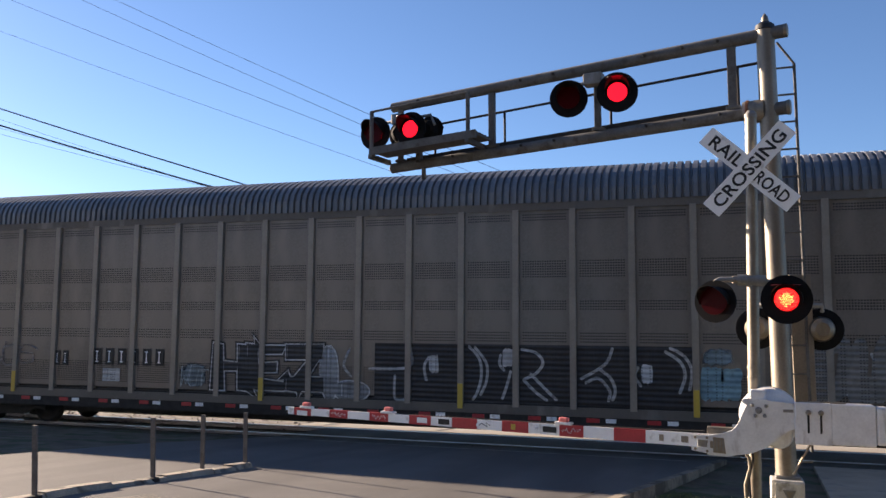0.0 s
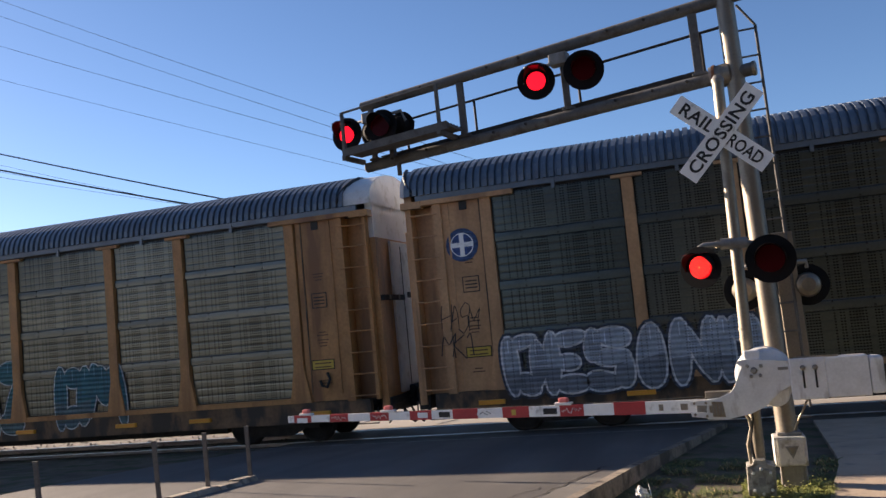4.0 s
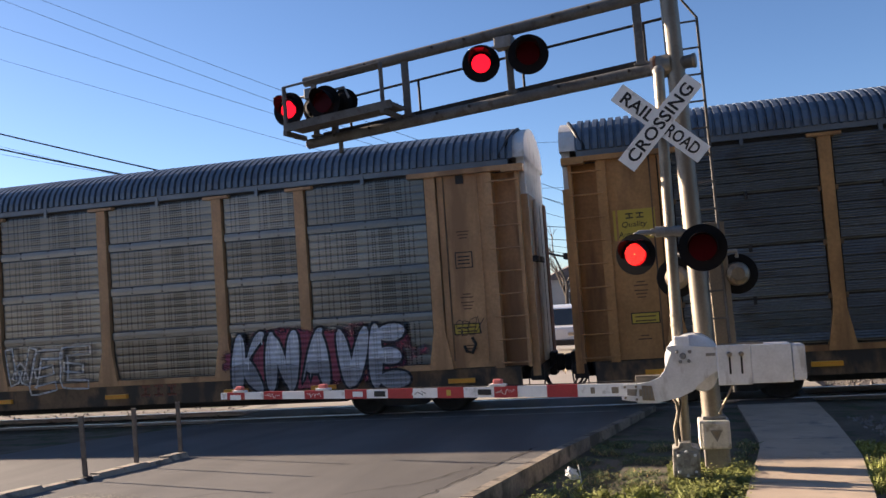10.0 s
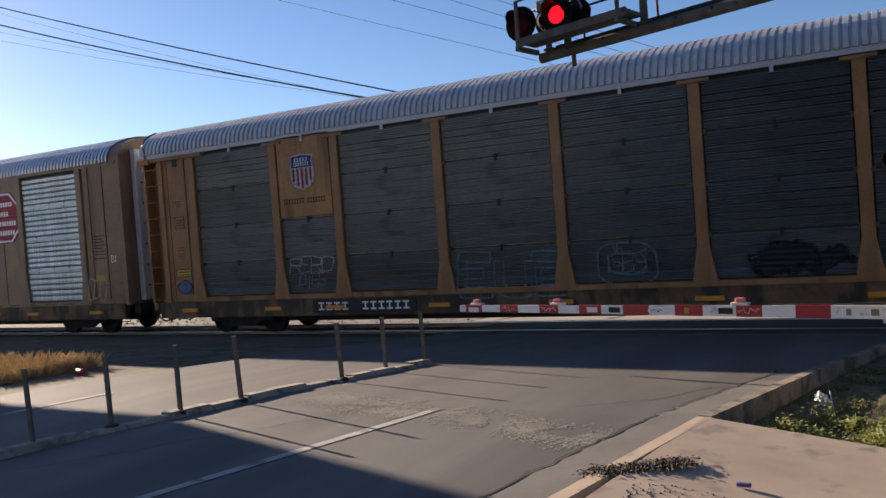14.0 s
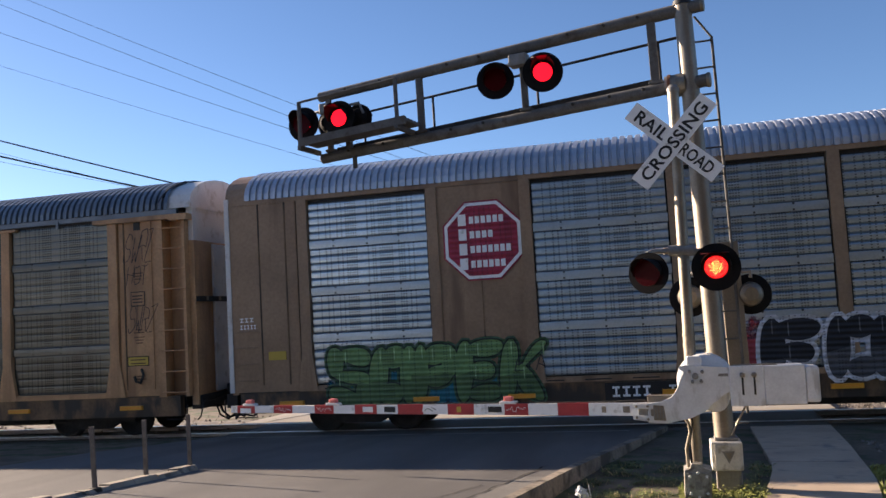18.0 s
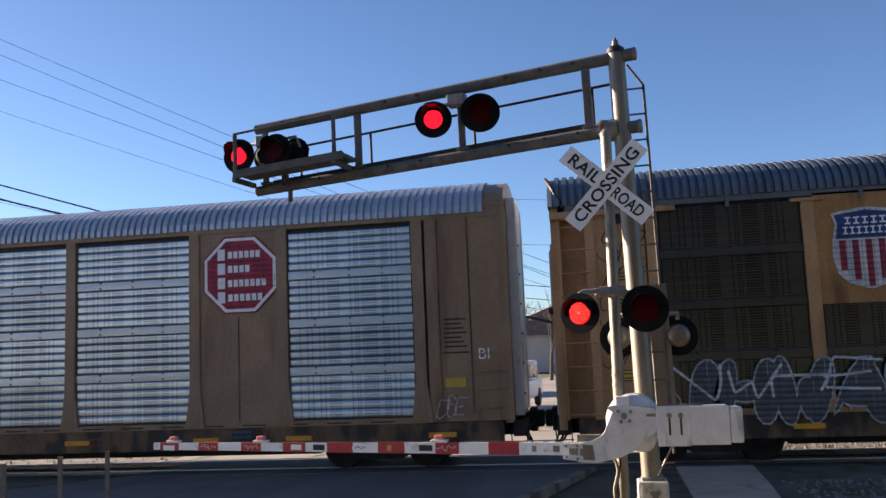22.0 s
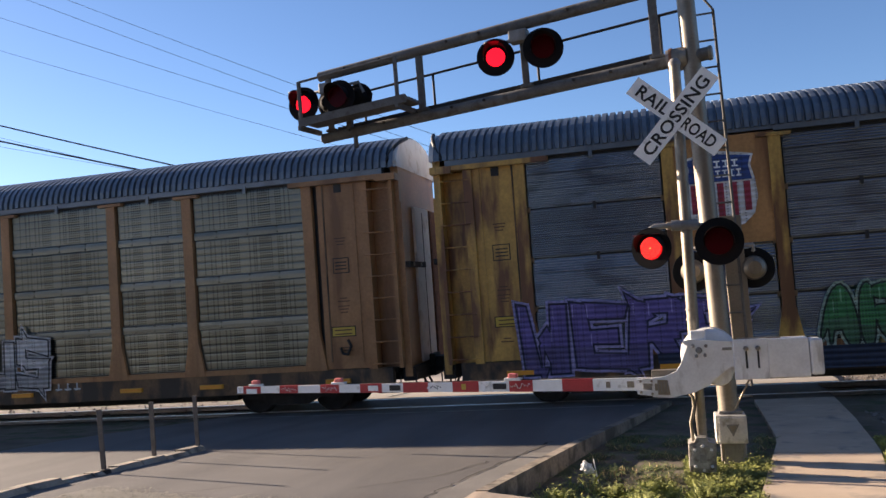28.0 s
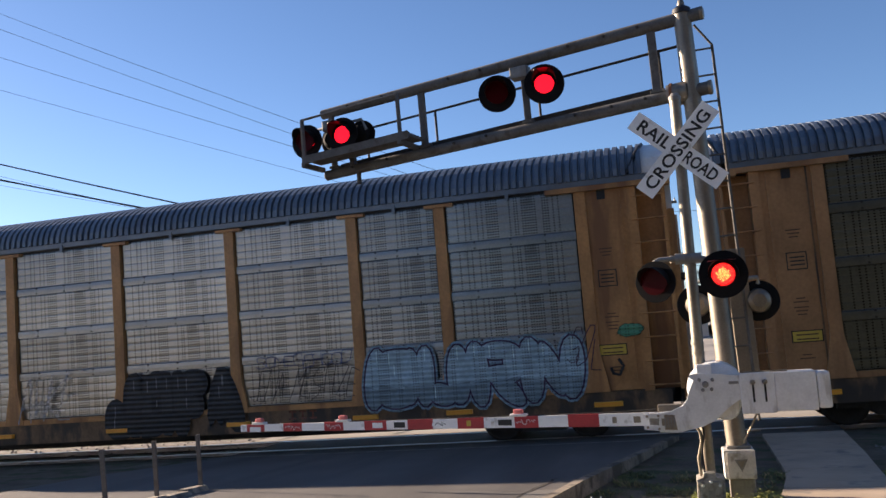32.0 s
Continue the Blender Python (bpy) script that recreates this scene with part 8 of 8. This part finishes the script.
CARS = [
    spec("tri", "grey-brown three-level auto-rack car with dark graffiti", BROWN, IRON, PANEL_BROWN, "plain", ROOF_DARK, dress=DRESS[0]),
    spec("rack", "yellow auto-rack car with grey panels, pink and blue graffiti", YELLOW_TAN, panel=PANEL_GREEN, band=BAND_GREEN, over=True, slide=-0.14, dress=DRESS[1]),
    spec("rack", "yellow auto-rack car with dark grey panels and teal graffiti", panel=PANEL_GREEN, band=BAND_GREEN, caps=("pale", "white"), dress=DRESS[2]),
    spec("rack", "yellow auto-rack car with fluted slate panels and white graffiti band", panel=PANEL_MID, style="fluted", over=True, caps=("pale", "brown"), dress=DRESS[3]),
    spec("rack", "yellow auto-rack car with red sign panel and silver graffiti", YELLOW_TAN, over=True, caps=("none", "pale"), dress=DRESS[4]),
    spec("rack", "yellow auto-rack car with fluted slate panels and pale roof", YELLOW_DEEP, panel=PANEL_SLATE, style="fluted", roof=ROOF_PALE, dress=DRESS[5]),
    spec("kcs", "yellow auto-rack car with bright aluminium panels and green graffiti", YELLOW_BROWN, over=True, panel=PANEL_SHINY, band=BAND_SHINY, style="corrugated", roof=ROOF_BRIGHT, dress=DRESS[6]),
    spec("rack", "yellow auto-rack car with dark grey panels and white graffiti", YELLOW_TAN, panel=PANEL_DARK, band=BAND_DARK, over=True, dress=DRESS[7]),
    spec("kcs", "yellow auto-rack car with clean bright aluminium panels", YELLOW_BROWN, panel=PANEL_SHINY, band=BAND_SHINY, style="corrugated", roof=ROOF_BRIGHT, dress=DRESS[8]),
    spec("rack", "rust-stained yellow auto-rack car with fluted grey panels and colourful graffiti", YELLOW_OLD, YELLOW_DIRTY_SHADED, PANEL_PALE, "fluted", over=True, slide=-0.13, dress=DRESS[9]),
    spec("rack", "yellow auto-rack car with dark grey panels and chalky white graffiti", YELLOW_DEEP, panel=PANEL_GREEN, band=BAND_GREEN, over=True, slide=-0.08, caps=("none", "none"), dress=DRESS[10]),
    spec("rack", "yellow auto-rack car with grey panels and pale blue graffiti", panel=PANEL_LIGHT, band=BAND_LIGHT, over=True, slide=0.2, dress=DRESS[11]),
]
TRAIN = [rack_car(k, s) for k, s in enumerate(CARS)]

# ======================================================================
# Beyond the track and overhead
# ======================================================================


def far_vehicle(x, y, turn, paint_, label, tall=1.75):
    car = thing("parked_suv", pose(x, y, 0.0, 0, 0, turn), label, "car", "parked cars beyond the rails")
    body = part("body", boxed(-2.3, 2.3, -0.92, 0.92, 0.38, 1.05, 0.12), paint_, car)
    bm = bmesh.new()
    prof = [(-2.1, 1.0), (-1.9, tall - 0.05), (-1.6, tall), (0.3, tall), (0.6, tall - 0.08), (1.25, 1.0)]
    cab = part("cabin", prism(prof, -0.78, 0.78), paint_, car)
    for a, b in ((-1.85, -1.05), (-0.95, -0.1), (0.0, 0.85)):
        for y0 in (-0.795, 0.785):
            part("window", prism([(a, 1.1), (a + 0.08, tall - 0.15), (min(b, 0.45), tall - 0.15), (b, 1.1)], y0, y0 + 0.01), GLASS_DARK, cab)
    part("windscreen", prism([(0.62, tall - 0.12), (1.18, 1.06), (1.23, 1.06), (0.67, tall - 0.12)], -0.68, 0.68), GLASS_DARK, cab)
    for sx in (-1.45, 1.45):
        for sy in (-0.95, 0.75):
            w = part("wheel", turned([(0.0, 0.0), (0.3, 0.0), (0.35, 0.04), (0.35, 0.18), (0.3, 0.2), (0.0, 0.2)], 20), RUBBER, car, at=pose(sx, sy, 0.35))
            part("rim", turned([(0.0, -0.01), (0.2, -0.012), (0.22, 0.0)], 14), CHROME, w)
    for sy in (-0.7, 0.55):
        part("headlight", boxed(2.27, 2.33, sy, sy + 0.2, 0.72, 0.86, 0.02), CHROME, car)
        part("tail_light", boxed(-2.33, -2.28, sy, sy + 0.15, 0.75, 1.0, 0.02), RED, car)
    part("bumper", boxed(2.25, 2.38, -0.85, 0.85, 0.4, 0.6, 0.04), IRON, car)
    return car


def bare_tree(x, y, tall, seed):
    rng = random.Random(seed)
    t = thing("bare_tree", pose(x, y, -0.1), "leafless winter tree beyond the railway", "tree", "bare trees beyond the rails")
    bm = bmesh.new()
    twigs = bmesh.new()
    def limb(p, way, length, r, depth):
        q = p + way * length
        tube(bm if depth < 2 else twigs, p, q, r, r * 0.6, 6 if depth < 2 else 4, False)
        if depth >= 4:
            return
        for _ in range(3 if depth else 5):
            turn = Vector((rng.uniform(-1, 1), rng.uniform(-1, 1), rng.uniform(-0.1, 0.7)))
            limb(p + way * length * rng.uniform(0.55, 1.0), (way + turn * 0.75).normalized(), length * rng.uniform(0.5, 0.75), r * 0.5, depth + 1)
    limb(Vector((0, 0, 0)), Vector((0.05, 0, 1)).normalized(), tall * 0.35, tall * 0.02, 0)
    part("trunk", bm, BARK, t)
    part("crown", twigs, TWIG, t)


def house(x, y, w, d, h, turn, label, roof=None):
    o = thing("house", pose(x, y, -0.1, 0, 0, turn), label, "house", "houses beyond the rails")
    wall = part("wall", boxed(-w / 2, w / 2, -d / 2, d / 2, 0, h), WALL_FAR, o)
    part("roof", prism([(-w / 2 - 0.4, h), (w / 2 + 0.4, h), (0, h + w * 0.22)], -d / 2 - 0.4, d / 2 + 0.4), roof or ROOF_FAR, o)
    for k in range(3):
        a = -w / 2 + (k + 0.6) * w / 3.4
        win = part("window", boxed(a, a + 1.0, -d / 2 - 0.05, -d / 2, 0.9, 2.1), GLASS_DARK, wall)
        part("frame", boxed(a - 0.08, a + 1.08, -d / 2 - 0.03, -d / 2, 0.82, 2.18), WHITE, wall)


def utility_pole(x, y, tall):
    p = thing("utility_pole", pose(x, y, -0.2), "brown wooden utility pole with crossarm", "utility pole", "utility poles beyond the rails")
    part("pole", tubed((0, 0, 0), (0, 0, tall), 0.15, 0.1, 12), BARK, p)
    part("crossarm", boxed(-1.2, 1.2, -0.06, 0.06, tall - 0.8, tall - 0.66), BARK, p)
    for k in (-1.1, -0.4, 0.4, 1.1):
        part("insulator", tubed((k, 0, tall - 0.66), (k, 0, tall - 0.5), 0.04, 0.03, 8), GALV, p)


def wire(y, a, b, r, sag, label):
    """A cable in the plane at that distance through two points given as x / y and rise / y, carried on past both."""
    low = -2.4 if y < 40 else -0.15
    pa, pb = Vector((a[0] * y, y, a[1] * y + 2.4)), Vector((b[0] * y, y, b[1] * y + 2.4))
    pts = []
    for k in range(33):
        f = low + (2.8 - low) * k / 32
        p = pa.lerp(pb, f)
        p.z += sag * 0.25 * ((f - 0.5) ** 2 - 0.25)
        pts.append(p)
    tagged(part("overhead_wire", hose(pts, r, 6), WIRE), label, "cable", "overhead wires")


for y, a, b, r, sag, text in (
        (30, (-1.066, 0.327), (-0.627, 0.191), 0.034, 0.5, "thick black overhead cable"),
        (30, (-1.063, 0.300), (-0.677, 0.189), 0.04, 0.5, "thick black overhead cable"),
        (30, (-1.065, 0.310), (-0.70, 0.195), 0.007, 0.5, "thin black overhead wire"),
        (30, (-1.528, 0.4301), (-0.685, 0.1925), 0.008, 1.5, "thin black overhead wire"),
        (30, (-1.5302, 0.4141), (-0.7067, 0.1948), 0.008, 1.5, "thin black overhead wire"),
        (32, (-1.076, 0.452), (-0.418, 0.203), 0.008, 0.6, "thin black overhead wire"),
        (32, (-1.057, 0.500), (-0.443, 0.243), 0.010, 0.6, "thin black overhead wire"),
        (32, (-0.919, 0.485), (-0.451, 0.263), 0.010, 0.6, "thin black overhead wire"),
        (32, (-0.857, 0.478), (-0.452, 0.282), 0.010, 0.6, "thin black overhead wire"),
        (45, (-0.12, 0.175), (0.25, 0.15), 0.01, 0.3, "thin overhead wire beyond the train"),
        (45, (-0.12, 0.12), (0.25, 0.10), 0.01, 0.3, "thin overhead wire beyond the train"),
        (45, (-0.12, 0.075), (0.25, 0.03), 0.02, 0.3, "black overhead cable beyond the train"),
        (45, (-0.12, 0.06), (0.25, 0.012), 0.02, 0.3, "black overhead cable beyond the train")):
    wire(y, a, b, r, sag, text)

far_vehicle(-3.1, 32, -96, CAR_WHITE, "white sport utility vehicle waiting beyond the rails", 1.75)
far_vehicle(8.2, 40, -80, CAR_WHITE, "white car waiting beyond the rails", 1.6)
far_vehicle(3.4, 33, 85, CAR_WHITE, "white car parked beyond the rails", 1.6)
far_vehicle(-6.5, 42, 80, CAR_BLUE, "dark car on the road beyond the rails", 1.6)
for x, y, tall, seed in ((-4.7, 50, 8.0, 1), (-2.6, 56, 7.5, 9), (1.5, 58, 6.5, 2), (-9, 60, 8, 3), (7, 55, 7, 4), (14, 66, 8, 5), (-20, 62, 7, 6), (4, 70, 8, 7)):
    bare_tree(x, y, tall, seed)
house(-3.5, 78, 12, 9, 3.2, 10, "pale single-storey house beyond the railway")
house(14, 70, 12, 9, 3.4, -8, "pale low building with a red roof beyond the railway", ROOF_RED)
house(-24, 85, 14, 9, 3.2, 5, "pale single-storey house beyond the railway")
utility_pole(-0.2, 46, 9)
utility_pole(12.2, 60, 7.5)


def hill():
    bm = bmesh.new()
    last = None
    for k in range(121):
        a = radians(-75 + 150 * k / 120)
        h = 7 + 5 * noise.noise((k * 0.09, 1.3, 0)) + 2.0 * noise.noise((k * 0.55, 4.3, 0)) + 0.8 * noise.noise((k * 2.3, 7.7, 0))
        x, y = 190 * math.sin(a), 190 * math.cos(a)
        cur = [bm.verts.new((x, y, -0.5)), bm.verts.new((x * 1.02, y * 1.02, h * 0.6)), bm.verts.new((x * 1.08, y * 1.08, h))]
        if last:
            for i in range(2):
                bm.faces.new((last[i], last[i + 1], cur[i + 1], cur[i]))
        last = cur
    tagged(part("backdrop_hill", bm, HILL), "low wooded hillside far beyond the railway", "hill", kind="structure")


hill()


def shading_building():
    """A flat canopy roof on columns, added out of view to cast the shadow over the near road; its form is assumed."""
    b = part("wall_west", boxed(-32, -26, 5.0, 12.15, 5.25, 7.6, 0.05), STUCCO)
    for x, y in ((-27, 11.4), (-30.5, 11.4), (-27, 6.5), (-30.5, 6.5)):
        part("column", tubed((x, y, -0.3), (x, y, 5.3), 0.16, 0.16, 12), STUCCO, b)
    tagged(b, "unseen canopy on columns added to shade the near road", "building", kind="structure")


shading_building()


def closing_wall():
    """A plain sunlit wall, added out of view behind the onlooker to bounce light onto the train's left."""
    b = part("wall_south", boxed(-70, -19, -27, -22, -0.3, 9.5), STUCCO)
    tagged(b, "unseen pale stucco wall added to bounce light onto the train", "building", kind="structure")


closing_wall()


def tree_belt():
    """A dark evergreen belt, added out of view away from the sun and behind: it blocks sky light and darkens
    reflections.
    """
    bm = bmesh.new()
    last = None
    for k in range(90):
        a = radians(14 - 126 * k / 89)
        r = 20 + 2.0 * noise.noise((k * 0.4, 2.1, 0))
        h = 21 + 0.03 * k + 3.5 * noise.noise((k * 0.31, 9.3, 0)) + 1.2 * noise.noise((k * 1.7, 5.1, 0))
        cur = [bm.verts.new((r * math.cos(a), r * math.sin(a) - 4, z)) for z in (-0.3, h * 0.5)]
        cur += [bm.verts.new(((r + 1.5) * math.cos(a), (r + 1.5) * math.sin(a) - 4, h))]
        if last:
            for i in range(2):
                bm.faces.new((last[i], last[i + 1], cur[i + 1], cur[i]))
        last = cur
    tagged(part("backdrop_trees", bm, EVERGREEN), "unseen dark tree belt added to block sky light and darken reflections", "trees", kind="structure")


tree_belt()


def crumple():
    """A torn, crumpled scrap of plastic film."""
    bm = bmesh.new()
    bmesh.ops.create_icosphere(bm, subdivisions=3, radius=0.085)
    for v in bm.verts:
        n = v.co.normalized()
        f = 0.75 + 0.55 * noise.noise(n * 2.6) + 0.3 * noise.noise(n * 7.0 + Vector((3, 1, 2)))
        v.co = Vector((n.x * 0.085 * f, n.y * 0.05 * f, n.z * 0.08 * f - 0.03 * max(0, n.x)))
    return bm


def litter():
    t = tagged(part("plastic_bag", crumple(), TRASH, at=pose(-0.98, 9.7, 0.3)),
               "crumpled white plastic bag caught on a stick in the verge", "litter")
    s = tagged(part("stick", tubed((-0.86, 9.65, 0.12), (-0.9, 9.68, 0.4), 0.008, 0.006, 6), TRASH), "thin pale stick standing in the verge", "stick")
    rng = random.Random(12)
    v, f = [], []
    for _ in range(1600):
        u = rng.random()
        x, y = -2.25 + 0.62 * u + rng.gauss(0, 0.06), 6.02 + 0.5 * u + rng.gauss(0, 0.07)
        z, r = 0.452 + 0.016 * rng.random(), rng.uniform(0.006, 0.02)
        k = len(v)
        a = rng.uniform(0, 6.3)
        v += [(x + r * math.cos(a + j * 2.1), y + r * math.sin(a + j * 2.1), z) for j in range(3)] + [(x, y, z + r * 0.5)]
        f += [(k, k + 1, k + 3), (k + 1, k + 2, k + 3), (k + 2, k, k + 3)]
    me = bpy.data.meshes.new("leaf_debris")
    me.from_pydata(v, [], f)
    me.materials.append(HUMUS)
    tagged(new("leaf_debris", me), "pile of dark dead leaves in the gutter", "debris", kind="stuff")
    v, f = [], []
    for _ in range(1500):
        x = rng.uniform(-1.9, 0.9)
        y = 5.9 - abs(rng.gauss(0, 0.9)) + 0.1 * math.sin(3 * x)
        z, r = 0.455 - 0.075 * (x + 2.2) + 0.012, rng.uniform(0.008, 0.024)
        k = len(v)
        a = rng.uniform(0, 6.3)
        v += [(x + r * math.cos(a + j * 2.1), y + r * math.sin(a + j * 2.1), z - 0.01) for j in range(3)] + [(x, y, z + r * 0.6)]
        f += [(k, k + 1, k + 3), (k + 1, k + 2, k + 3), (k + 2, k, k + 3)]
    me = bpy.data.meshes.new("gravel_scatter")
    me.from_pydata(v, [], f)
    me.materials.append(STONE)
    tagged(new("gravel_scatter", me), "scattered tan gravel on the apron", "gravel", kind="stuff")
    tagged(part("red_can", turned([(0.0, 0.0), (0.06, 0.0), (0.066, 0.02), (0.066, 0.22), (0.05, 0.25), (0.0, 0.25)], 12), RED, at=pose(-13.22, 9.94, 0.19, 0, 0, 75)), "small red can lying by the dry grass", "litter")
    tagged(part("crushed_can", boxed(-1.22, -1.12, 6.18, 6.22, 0.4, 0.43, 0.01), paint(0.1, 0.08, 0.3)), "small flattened purple wrapper on the apron", "litter")


litter()

# ======================================================================
# What moves
# ======================================================================


def joint(k, t):
    """Where the gap before car k is on the track at t seconds; the train slows down a little."""
    return 16.65 * (0.48490 - 1.715153 * k + 0.649896 * t - 0.00231815 * t * t)


def motions():
    for k, car in enumerate(TRAIN):
        walk(car, [(t, pose(joint(k, t) - PITCH / 2, TRACK_Y, GRADE * (joint(k, t) - PITCH / 2), 0, -math.degrees(math.atan(GRADE)), 0)) for t in range(33)])
    # the wheels roll while their car is near the crossing
    for k, wheel in WHEELS:
        base = wheel.matrix_basis.translation
        near = [i / 30 for i in range(0, 961) if abs(joint(k, i / 30) - PITCH / 2) < 34]
        if not near:
            continue
        times = sorted({0.0, *near, 32.0})
        def turn(t):
            t = min(max(t, near[0]), near[-1])
            return math.degrees((joint(k, t) - joint(k, near[0])) / 0.45)
        walk(wheel, [(t, pose(base.x, base.y, base.z, 0, turn(t), 0)) for t in times])
    # the lamps flash by turns: an added dark disc covers each ever-lit lens while it is off
    # those on the front pole are dark for a moment between the two
    period, first = 1.191, 0.24
    for shutter, side, diode, late in LAMPS:
        shut, ajar = pose(0, -0.034, 0), pose(0, -0.13, 0.146, -86, 0, 0)
        rest = 0.06 if diode else 0.0
        def lit(t):
            phase = ((t - first - late) / period + (0.0 if side == "L" else 0.5)) % 1.0
            return rest / period <= phase < 0.5
        state = [lit(i / 30) for i in range(961)]
        rows = []
        for i in range(961):
            if i in (0, 960) or state[i] != state[i - 1] or state[i] != state[i + 1]:
                rows.append((i / 30, ajar if state[i] else shut))
        walk(shutter, rows)


motions()
